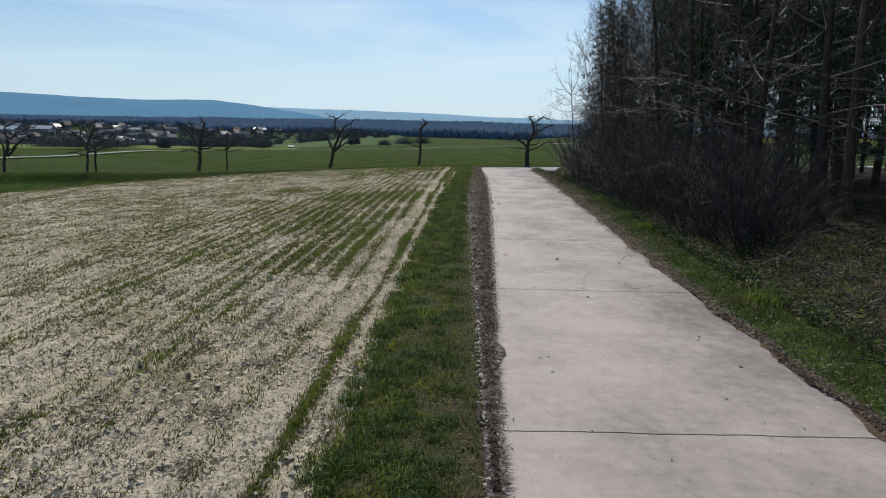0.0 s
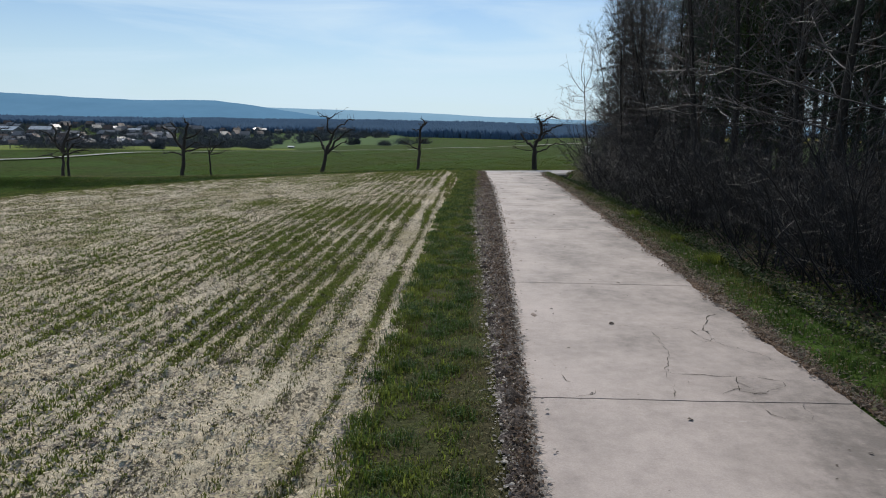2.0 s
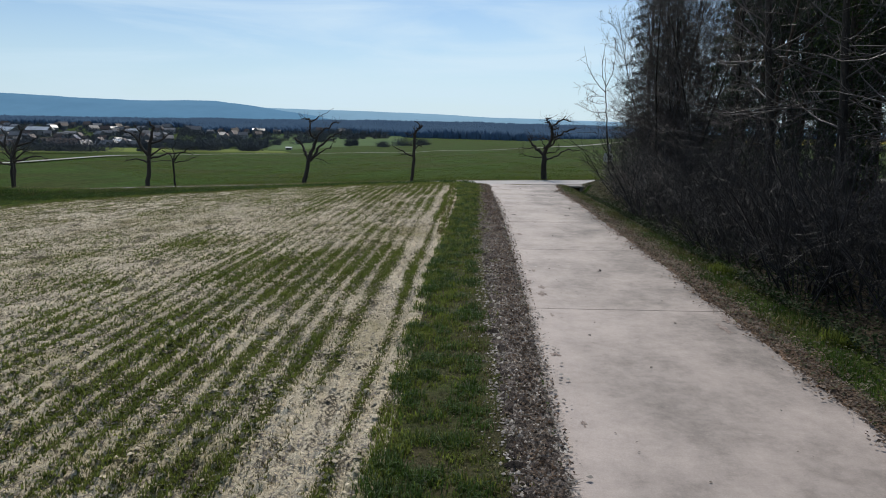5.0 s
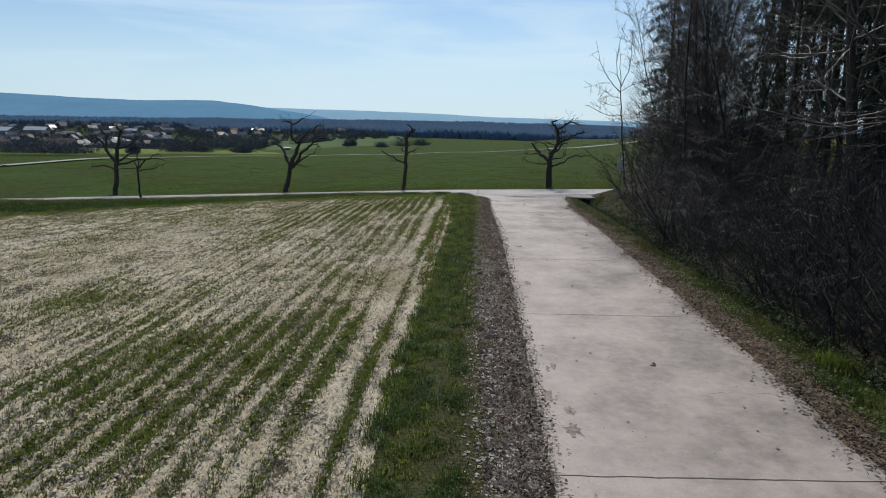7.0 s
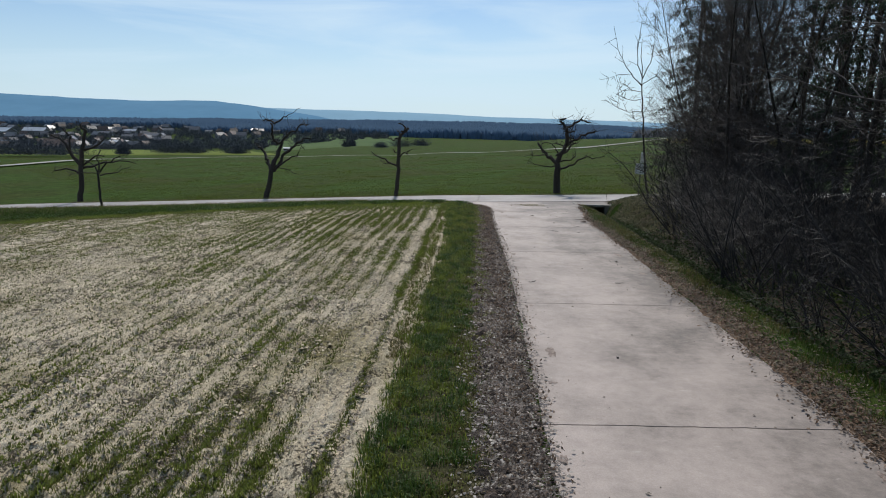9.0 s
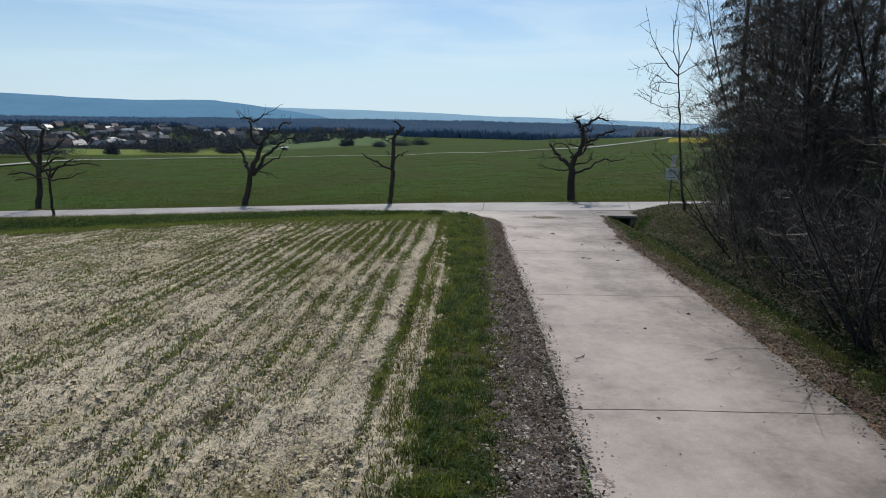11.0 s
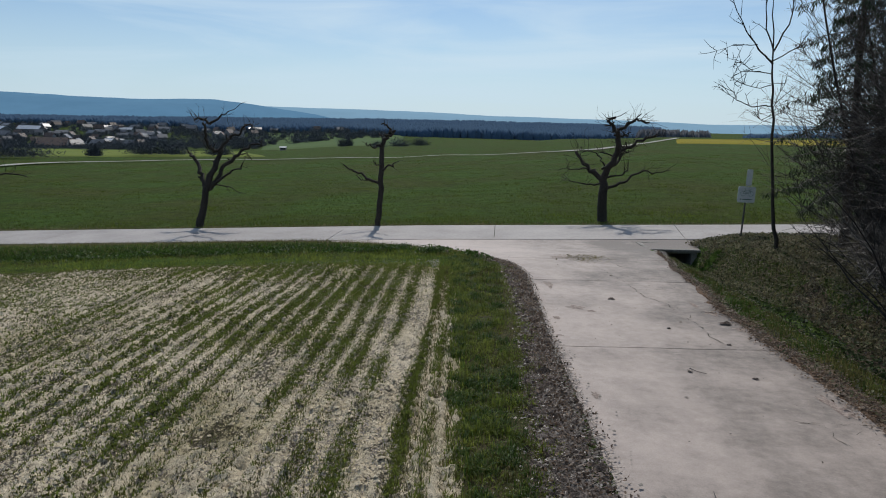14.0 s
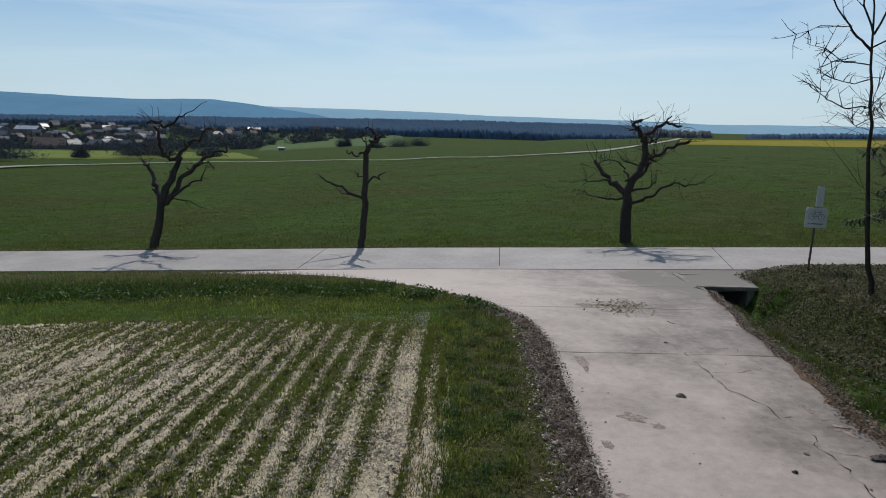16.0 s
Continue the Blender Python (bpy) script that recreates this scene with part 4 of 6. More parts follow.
thing("field_clods", "pale dry clods strewn over the field", "soil", kind="stuff",
      me=clod_mesh("field_clods", on_field(x, y, 0.0), np.minimum(rng.gamma(1.8, 0.0075, len(x)) + 0.009, 0.034) * (0.9 + 0.4 * np.clip(w, -0.3, 1)), M_CLOD, rng))
n = 330000
y = along(n, 2, 53.5, 1.05)
x = field_edge(y) - 0.1 - rng.uniform(0, 1, n) ** 1.25 * 28
w = noise_at(x * 0.9, y, 0.5, 21.0) + 0.5 * noise_at(x, y, 1.9, 23.0)
ok = rng.uniform(0, 1, n) < np.clip(0.22 + 1.1 * w + 0.75 * smooth_step(-x, 5, 13) * smooth_step(y, 14, 30) + 0.2 * smooth_step(-x, 6, 14), 0.03, 1)
x, y, w = x[ok], y[ok], w[ok]
dull = rng.uniform(0, 1, len(x)) < np.clip(0.35 + 0.35 * smooth_step(-x, 4, 13) + w * 0.4, 0, 0.9)
for pick, name, label, mat in ((~dull, "field_weeds", "withered weeds and stubble scattered on the soil", M_STUBBLE), (dull, "field_old_growth", "dull yellow-green weed patches over the field", M_ROW_WEED)):
    k = int(pick.sum())
    thing(name, label, "weeds", kind="stuff",
          me=blade_mesh(name, on_field(x[pick], y[pick], -0.005), rng.uniform(0.02, 0.06, k), rng.uniform(0.006, 0.014, k) * (1 + np.clip(-x[pick], 0, 25) * 0.12), mat, rng, 1.5, True))

# Dark slivers: rotted stalks, and added flecks in place of shadows between clods.
n = 210000
y = along(n, 2, 53.3, 1.05)
x = field_edge(y) - 0.1 - rng.uniform(0, 1, n) ** 1.3 * 20
ok = rng.uniform(0, 1, n) < np.clip(0.5 + 1.2 * noise_at(x, y, 0.9, 47.0), 0.08, 1)
x, y = x[ok], y[ok]
thing("field_stalks", "dark rotted stalks and stand-ins for clod shadows", "stalks", kind="stuff",
      me=stalk_mesh("field_stalks", x, y, rng.uniform(0.02, 0.075, len(x)), rng.uniform(0.010, 0.028, len(x)) * (1 + np.clip(-x, 0, 18) * 0.04), 0.045, M_WOOD_LEAF, 0.0, 2.0))

n = 60000
x = 1.0 - rng.uniform(0, 1, n) ** 1.2 * 26
y = field_end(x) + 0.3 - rng.gamma(1.5, 1.0, n) * (1 + 0.4 * noise_at(x, np.zeros(n), 0.5, 83.0))
ok = (x < grass_edge(y) + 0.1) & (rng.uniform(0, 1, n) < np.clip(0.55 + 1.1 * noise_at(x, y, 0.6, 85.0) + 0.35 * smooth_step(x, -5, -1), 0.06, 1))
x, y = x[ok], y[ok]
fresh = rng.uniform(0, 1, len(x)) < np.clip(0.85 - 0.75 * smooth_step(-x, 1.5, 7), 0.1, 1)
for pick, name, label, mat in ((fresh, "headland_grass", "bright young grass closing the field's end", M_GRASS), (~fresh, "headland_weeds", "dull weeds grown over the field's end", M_ROW_WEED)):
    k = int(pick.sum())
    thing(name, label, "grass", kind="stuff",
          me=blade_mesh(name, on_field(x[pick], y[pick], -0.005), rng.uniform(0.04, 0.10, k), rng.uniform(0.010, 0.018, k) * (1 + np.clip(-x[pick], 0, 20) * 0.03), mat, rng, 1.4, True))

n = 210000
y = 26 + 27.5 * rng.uniform(0, 1, n)
x = first_row(y) - 2.4 - rng.uniform(0, 1, n) * 24
w = noise_at(x * 0.9, y * 0.75, 0.55, 95.0) + 0.45 * noise_at(x, y, 2.2, 97.0)
ok = (rng.uniform(0, 1, n) < np.clip(1.9 * w - 0.24 + 0.25 * smooth_step(y, 44, 52) + 0.30 * smooth_step(-x, 6, 13), 0, 0.85)) & (y < field_end(x) + 0.2)
x, y = x[ok], y[ok]
fresh = rng.uniform(0, 1, len(x)) < np.interp(-x, [4, 12], [0.6, 0.2])
for pick, name, label, mat in ((fresh, "field_green_patches", "ragged green patches among the cereal rows", M_WHEAT), (~fresh, "field_olive_patches", "olive weed patches among the cereal rows", M_ROW_WEED)):
    k = int(pick.sum())
    thing(name, label, "weeds", kind="stuff",
          me=blade_mesh(name, on_field(x[pick], y[pick], -0.005), rng.uniform(0.025, 0.07, k), rng.uniform(0.010, 0.018, k) * (1 + np.clip(-x[pick], 0, 24) * 0.07), mat, rng, 1.5, True))
n = 9000
y = along(n, 30, 52)
x = field_edge(y) + rng.uniform(-0.15, 1.0, n) * (grass_edge(y) - field_edge(y))
thing("strip_weeds", "sparse withered weeds beside the verge", "weeds", kind="stuff",
      me=blade_mesh("strip_weeds", on_land(x, y, 0.02), rng.uniform(0.03, 0.10, n), rng.uniform(0.008, 0.016, n), M_OLD_GRASS, rng, 1.3, True))

# headland bank between field and crossing road
n = 110000
x = 3 - rng.uniform(0, 1, n) ** 1.3 * 38
y = 51.4 + rng.uniform(0, 1, n) * 10.2 - 0.12 * np.minimum(x, 0)
ok = (y < cross_near(x) - 0.05) & (x < road_left(np.minimum(y, 61)) - 0.22) & (y > field_end(np.minimum(x, 0.9)) - 0.3) & (x < np.where(y < 55.5, litter_edge(y), 9))
x, y = x[ok], y[ok]
w = noise_at(x, y, 0.9, 8.0)
h = rng.uniform(0.04, 0.12, len(x)) * (1 + 1.4 * np.clip(w, -0.5, 0.8))
h = h * (1 - 0.5 * smooth_step(y + 0.1 * np.minimum(x, 0), 57.0, 58.2))
lush = rng.uniform(0, 1, len(x)) < np.clip(0.62 + 0.9 * noise_at(x, y, 0.55, 17.0) + 0.6 * smooth_step(56.0 - y, 0, 2) - 0.55 * smooth_step(y + 0.1 * np.minimum(x, 0), 57.2, 58.2), 0.06, 0.97)
thing("bank_grass", "long green grass on the bank before the crossing road", "grass", kind="stuff",
      me=blade_mesh("bank_grass", on_land(x[lush], y[lush]), h[lush], rng.uniform(0.010, 0.022, int(lush.sum())), M_GRASS, rng, 0.9, True))
thing("bank_old_grass", "dull old grass matted on the bank", "grass", kind="stuff",
      me=blade_mesh("bank_old_grass", on_land(x[~lush], y[~lush]), h[~lush] * 0.8, rng.uniform(0.010, 0.022, int((~lush).sum())), M_OLD_GRASS, rng, 1.3, True))
# Weeds on the bank's near face, its shade put into their dark green.
n = 30000
x = 2.2 - rng.uniform(0, 1, n) ** 1.3 * 36
y = np.interp(x, [-40, -8, -3, 0, 2.5], [60.0, 56.6, 56.1, 55.6, 54.0]) + rng.normal(0, 0.42, n)
ok = (rng.uniform(0, 1, n) < np.clip(0.45 + 1.5 * noise_at(x, y, 0.9, 61.0), 0.06, 1)) & (x < road_left(y) - 0.3)
x, y = x[ok], y[ok]
n = len(x)
thing("bank_weeds", "broad-leaved weeds darkened for the bank's shaded face", "weeds", kind="stuff",
      me=leaf_mesh("bank_weeds", on_land(x, y, 0.04) + rng.uniform(0, 0.14, (n, 1)) * [0, 0, 1], rng.uniform(0.04, 0.11, n), M_DARK_GRASS, rng, 0.8))
# Grass of the same face, likewise coloured dark for shade.
n = 46000
x = -0.3 - rng.uniform(0, 1, n) ** 1.3 * 40
y = 56.5 + 0.1 * np.minimum(-x, 45) + rng.normal(0, 0.42, n)
ok = y < cross_near(x) - 0.15
x, y = x[ok], y[ok]
thing("bank_crest_grass", "unmown grass darkened for the bank's shaded face", "grass", kind="stuff",
      me=blade_mesh("bank_crest_grass", on_land(x, y), rng.uniform(0.06, 0.17, len(x)), rng.uniform(0.014, 0.028, len(x)), M_DARK_GRASS, rng, 1.2, True))
n = 20000
x = 2 - rng.uniform(0, 1, n) ** 1.3 * 36
y = 56.0 + rng.uniform(0, 5.2, n) - 0.12 * np.minimum(x, 0)
ok = (y < cross_near(x)) & (x < road_left(np.minimum(y, 61)) - 0.2)
x, y = x[ok], y[ok]
thing("bank_straw", "dry straw among the bank's grass", "grass", kind="stuff",
      me=blade_mesh("bank_straw", on_land(x, y), rng.uniform(0.08, 0.2, len(x)), rng.uniform(0.006, 0.012, len(x)), M_DRY_GRASS, rng, 1.2))

# meadow tufts behind the crossing road
k = 4200
d = 66.2 + 85 * rng.uniform(0, 1, k) ** 1.7
cx = 0.9 + (d - 39) * rng.uniform(-0.75, 0.72, k)
thick = np.clip(rng.gamma(1.6, 9, k), 5, 60).astype(int)
x = np.repeat(cx, thick)
y = np.repeat(d, thick)
r = np.repeat(0.06 + 0.016 * thick ** 0.8, thick)
x, y = x + rng.normal(0, 1, len(x)) * r * 1.6, y + rng.normal(0, 1, len(y)) * r
tall = np.repeat(0.035 + 0.0019 * thick, thick)
ok = y > cross_far(x) + 0.1
x, y, tall = x[ok], y[ok], tall[ok]
thing("meadow_tufts", "uneven tufts of meadow grass", "grass", kind="stuff",
      me=blade_mesh("meadow_tufts", on_land(x, y), tall * rng.uniform(0.5, 1.4, len(x)), rng.uniform(0.03, 0.07, len(x)), M_TUFT, rng, 0.9, True))
n = 60000
y = 66.0 + 60 * rng.uniform(0, 1, n) ** 1.9
x = 0.9 + (y - 39) * rng.uniform(-0.75, 0.72, n)
ok = y > cross_far(x) + 0.05
x, y = x[ok], y[ok]
thing("meadow_grass", "short spring grass of the meadow", "grass", kind="stuff",
      me=blade_mesh("meadow_grass", on_land(x, y), rng.uniform(0.02, 0.06, len(x)), rng.uniform(0.02, 0.05, len(x)), M_TUFT, rng, 1.4, True))
n = 5000
x = 0.9 + rng.uniform(-26, 22, n)
y = cross_far(x) + np.abs(rng.normal(0.1, 0.25, n))
thing("meadow_edge_straw", "dead grass fringe along the far road edge", "grass", kind="stuff",
      me=blade_mesh("meadow_edge_straw", on_land(x, y), rng.uniform(0.05, 0.16, n), rng.uniform(0.01, 0.02, n), M_DRY_GRASS, rng, 1.2))

# verge on the wood's side
def right_edge(y):
    return road_right(np.minimum(y, 58.1))


def dirt_width(y):
    return np.interp(y, [0, 7, 13, 20, 30, 40, 48, 54], [0.07, 0.10, 0.26, 0.44, 0.62, 0.50, 0.24, 0.12])


floor_ys = steps((-8, 50, 0.6), (50, 58.0, 0.4))
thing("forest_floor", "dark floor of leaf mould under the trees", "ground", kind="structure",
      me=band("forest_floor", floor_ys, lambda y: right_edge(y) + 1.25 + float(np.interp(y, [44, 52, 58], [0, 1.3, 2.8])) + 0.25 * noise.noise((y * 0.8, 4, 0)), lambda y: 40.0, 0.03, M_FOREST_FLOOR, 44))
thing("lane_dirt_edge", "brown dirt and litter at the lane's wooded edge", "verge", kind="structure",
      me=band("lane_dirt_edge", steps((-8, 50, 0.2), (50, 54.4, 0.2)), lambda y: right_edge(y) - 0.04 + 0.20 * noise.noise((y * 0.9, 8, 0)) + 0.16 * noise.noise((y * 4, 8, 0)), lambda y: right_edge(y) + dirt_width(y) + 0.10 * noise.noise((y * 1.7, 3, 0)), 0.03, M_EDGE_DIRT, 8))
n = 60000
y = along(n, 1.5, 58)
s = rng.beta(1.6, 1.8, n)
tuft = noise_at(s * 1.5, y, 1.6, 14.0)
ok = rng.uniform(0, 1, n) < np.clip(0.6 + 1.1 * tuft, 0.08, 1)
y, s, tuft = y[ok], s[ok], tuft[ok]
x = right_edge(y) + np.interp(y, [8, 20], [-0.03, 0.55]) * dirt_width(y) + s * np.interp(y, [0, 12, 20, 40, 58], [1.7, 1.5, 1.2, 1.1, 0.9])
h = rng.uniform(0.04, 0.11, len(y)) * (1 + 1.5 * np.clip(tuft, -0.4, 0.9))
old = rng.uniform(0, 1, len(y)) < np.clip(0.36 + 0.9 * noise_at(x, y, 0.7, 51.0) + 0.25 * smooth_step(y, 20, 45), 0.1, 0.9)
# The fresh blades take the darker green, which holds the strip's shade.
for pick, name, label, mat in ((~old, "wood_verge_grass", "grass strip between lane and wood, darkened for shade", M_DARK_GRASS), (old, "wood_verge_old_grass", "dull old grass mixed into the strip", M_OLD_GRASS)):
    thing(name, label, "grass", kind="stuff",
          me=blade_mesh(name, on_land(x[pick], y[pick], 0.01), h[pick], rng.uniform(0.006, 0.013, int(pick.sum())), mat, rng, 0.9))
n = 34000
y = along(n, 1.5, 57)
x = right_edge(y) + 0.45 * dirt_width(y) + 0.16 * noise_at(np.zeros(n), y, 0.9, 2.0) + rng.normal(0, 0.36, n) * dirt_width(y)
thing("edge_leaves", "dead leaves and twigs along the lane", "leaves", kind="stuff",
      me=leaf_mesh("edge_leaves", on_land(x, y, 0.045), rng.uniform(0.025, 0.07, n), M_DEAD_LEAF, rng, 0.3))
n = 9000
y = along(n, 1.5, 57)
x = right_edge(y) + np.abs(rng.normal(0, 0.8, n))
thing("strip_leaves", "stray dead leaves in the grass by the wood", "leaves", kind="stuff",
      me=leaf_mesh("strip_leaves", on_land(x, y, 0.05) + rng.uniform(0, 0.05, (n, 1)) * [0, 0, 1], rng.uniform(0.025, 0.07, n), M_BANK_LEAF, rng, 0.5))
n = 6000
y = along(n, 1.5, 57)
x = right_edge(y) + 0.5 * dirt_width(y) + rng.normal(0, 0.42, n) * dirt_width(y)
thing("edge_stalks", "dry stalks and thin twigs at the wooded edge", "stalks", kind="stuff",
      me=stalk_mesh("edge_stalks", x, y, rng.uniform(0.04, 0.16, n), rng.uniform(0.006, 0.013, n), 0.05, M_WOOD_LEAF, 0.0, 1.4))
n = 420
y = along(n, 2, 57)
s = rng.beta(0.6, 0.6, n)
x = road_left(y) + 0.05 + s * (road_right(np.minimum(y, 50)) - road_left(y) - 0.1)
z = np.array([lane_height(a, b) if b < 50.6 else apron_height(a, b) for a, b in zip(x, y)])
thing("lane_crumbs", "stray crumbs of soil and leaf on the concrete", "crumbs", kind="stuff",
      me=leaf_mesh("lane_crumbs", np.stack([x, y, z + 0.008], -1), rng.gamma(2, 0.010, n) + 0.012, M_WOOD_LEAF, rng, 0.2))
n = 70000
y = along(n, 4, 60.2, 0.85)
x = right_edge(y) + 1.15 + rng.uniform(0, 1, n) ** 1.8 * 9
ok = ((y < 57.9) | (x > 9.95)) & (rng.uniform(0, 1, n) < np.interp(y, [42, 48], [1, 0.22]))
thing("ivy_carpet", "glossy ivy and bramble leaves over the bank", "ivy", kind="stuff",
      me=leaf_mesh("ivy_carpet", on_land(x[ok], y[ok], 0.06) + rng.uniform(0, 0.16, (int(ok.sum()), 1)) * [0, 0, 1], rng.uniform(0.03, 0.09, int(ok.sum())), M_IVY, rng, 0.6))
n = 13000
y = along(n, 4, 60.0)
x = right_edge(y) + 1.2 + rng.uniform(0, 1, n) ** 1.5 * 9
ok = (y < 58.0) | (x > 9.95)
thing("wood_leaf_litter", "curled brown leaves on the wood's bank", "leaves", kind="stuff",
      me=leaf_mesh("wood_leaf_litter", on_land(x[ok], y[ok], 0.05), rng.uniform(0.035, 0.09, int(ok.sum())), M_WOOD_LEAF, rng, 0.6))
n = 50000
y = along(n, 44, 60.4)
x = ditch_middle(y) - 0.1 + rng.uniform(0, 1, n) * 5.5
ok = y < np.where(x > 9.95, 60.5, 57.7)
thing("bank_brush", "withered leaves and stalks over the ditch bank", "leaves", kind="stuff",
      me=leaf_mesh("bank_brush", on_land(x[ok], y[ok], 0.03) + rng.uniform(0, 0.14, (int(ok.sum()), 1)) * [0, 0, 1], rng.uniform(0.03, 0.09, int(ok.sum())), M_BANK_LEAF, rng, 0.8))
n = 14000
y = along(n, 46, 60.6)
x = ditch_middle(y) + 0.2 + rng.uniform(0, 1, n) * 6
ok = y < np.where(x > 9.95, 60.6, 57.6)
thing("bank_dry_grass", "bleached flattened grass on the ditch bank", "grass", kind="stuff",
      me=blade_mesh("bank_dry_grass", on_land(x[ok], y[ok], 0.01), rng.uniform(0.08, 0.22, int(ok.sum())), rng.uniform(0.008, 0.016, int(ok.sum())), M_DRY_GRASS, rng, 1.6))


# ---- trees ----
class Tubes:
    """Gathers tapered limbs into one mesh."""

    def __init__(self):
        self.v, self.f = [], []

    def limb(self, pts, radii, sides=5):
        pts = [Vector(p) for p in pts]
        base, last = len(self.v), len(pts) - 1
        ref = None
        for i, p in enumerate(pts):
            d = (pts[min(i + 1, last)] - pts[max(i - 1, 0)]).normalized()
            if ref is None:
                ref = d.cross(Vector((0.3, 0.9, 0.2))).normalized()
            ref = (ref - d * ref.dot(d)).normalized()
            b = d.cross(ref)
            for k in range(sides):
                a = 2 * math.pi * k / sides
                self.v.append(tuple(p + (ref * math.cos(a) + b * math.sin(a)) * radii[i]))
        for i in range(last):
            for k in range(sides):
                a, c = base + i * sides + k, base + i * sides + (k + 1) % sides
                self.f.append((a, c, c + sides, a + sides))
        if sides == 3:
            return
        self.v.append(tuple(pts[-1] + (pts[-1] - pts[-2]).normalized() * radii[-1]))
        for k in range(sides):
            self.f.append((base + last * sides + k, base + last * sides + (k + 1) % sides, len(self.v) - 1))

    def mesh(self, name, material, smooth=True):
        return mesh_of(name, self.v, self.f, material, smooth)


def wander(rnd, start, direction, length, n, wobble, lift=0.0):
    """A crooked line."""
    p, d, out = Vector(start), Vector(direction).normalized(), [Vector(start)]
    for _ in range(n):
        d = (d + Vector((rnd.gauss(0, wobble), rnd.gauss(0, wobble), rnd.gauss(0, wobble) + lift))).normalized()
        p = p + d * (length / n)
        out.append(p)
    return out


def taper(r0, r1, n, power=1.0):
    return [r0 + (r1 - r0) * (i / (n - 1)) ** power for i in range(n)]


def twigs_on(t, rnd, pts, count, length, r, up=0.3, sides=3, from_=0.3, sub=0):
    """Thin shoots along a limb."""
    for _ in range(count):
        s = (from_ + (1 - from_) * rnd.random()) * (len(pts) - 1)
        i = min(int(s), len(pts) - 2)
        p = pts[i].lerp(pts[i + 1], s - i)
        d = (pts[i + 1] - pts[i]).normalized()
        o = Vector((rnd.gauss(0, 1), rnd.gauss(0, 1), rnd.gauss(0, 0.7) + up))
        q = wander(rnd, p, d * 0.45 + o * 0.6, length * rnd.uniform(0.4, 1.2), 2, 0.22, 0.04)
        t.limb(q, taper(r, r * 0.35, len(q)), sides)
        if sub:
            twigs_on(t, rnd, q, sub, length * 0.45, r * 0.6, up, 3, 0.2)


def crooked(rnd, pts, split=3, amount=0.05):
    """A drawn limb made knobbly: points in between, pushed about."""
    out = []
    pts = [Vector(p) for p in pts]
    for a, b in zip(pts[:-1], pts[1:]):
        for k in range(split):
            q = a.lerp(b, k / split)
            j = amount * (0 if not out else 1)
            out.append(q + Vector((rnd.gauss(0, j), rnd.gauss(0, j), rnd.gauss(0, j))))
    return out + [pts[-1]]


def orchard_tree(place, trunk, limbs, r_trunk, seed, label, shoots=18, name="fruit_tree", group="fruit trees along the crossing road", stout=1.4, shoot=0.7, gnarl=0.042, tip=0.8):
    """An old pruned fruit tree: bent trunk, cut-back limbs, a few thin shoots. Limbs are given across and up."""
    rnd = random.Random(seed)
    root = thing(name, label, "tree", group=group)
    root.location = place
    t = Tubes()
    foot = [(0, 0, -0.25), (0, 0, 0.05)] + [(a, 0.1 * rnd.gauss(0, 0.5), u) for a, u in trunk]
    pts = crooked(rnd, foot, 3, 0.02)
    radii = taper(r_trunk * 1.15, r_trunk * tip, len(pts))
    radii[0] = r_trunk * 1.7
    radii[1] = r_trunk * 1.5
    radii[2] = r_trunk * 1.3
    t.limb(pts, radii, 9)
    part("trunk", t.mesh("trunk", M_BARK), root)
    for path, r0, r1 in limbs:
        b = Tubes()
        depth, drift = 0.0, rnd.uniform(-0.45, 0.45)
        line = []
        for i, (a, u) in enumerate(path):
            line.append((a, depth, u))
            depth += drift * rnd.uniform(0.3, 1.3)
        pts = crooked(rnd, line, 3, gnarl)
        radii = [r * rnd.uniform(0.9, 1.14) for r in taper(r0 * stout, r1 * stout * (0.78 if r1 > 0.025 else 1.0), len(pts))]
        b.limb(pts, radii, 7)
        twigs_on(b, rnd, pts, shoots if r1 > 0.02 else max(3, shoots // 2), shoot, 0.013, 0.35, 3, 0.3, 1)
        if r1 > 0.025:
            for _ in range(4):
                i = rnd.randint(2, len(pts) - 2)
                q = wander(rnd, pts[i], (rnd.gauss(0, 1), rnd.gauss(0, 1), rnd.uniform(0.2, 1.2)), rnd.uniform(0.12, 0.38), 3, 0.25)
                b.limb(q, taper(radii[i] * 0.55, radii[i] * 0.35, 4), 5)
        part("limb", b.mesh("limb", M_BARK), root)
    return root


T3 = [([(0.31, 1.95), (0.07, 2.44), (-0.21, 2.97), (-0.47, 3.29), (-0.77, 3.35), (-0.99, 3.55)], .10, .055), ([(0.42, 1.9), (0.69, 2.64), (0.9, 3.31), (1.04, 3.73)], .14, .10), ([(1.0, 3.66), (1.42, 4.11), (1.6, 4.38)], .075, .055),
      ([(1.6, 4.36), (2.2, 4.58), (2.54, 4.93), (2.86, 4.96), (2.95, 4.89)], .05, .028), ([(0.98, 3.7), (0.7, 3.85), (0.61, 4.09), (0.66, 4.59), (0.65, 4.98)], .08, .06), ([(0.65, 4.95), (0.38, 5.18), (0.02, 5.19), (-0.17, 5.1)], .055, .03),
      ([(0.65, 4.95), (1.01, 5.14), (1.31, 5.38), (1.59, 5.52), (2.48, 6.03)], .055, .006), ([(0.76, 3.73), (0.55, 3.86), (0.36, 4.06)], .03, .015)]
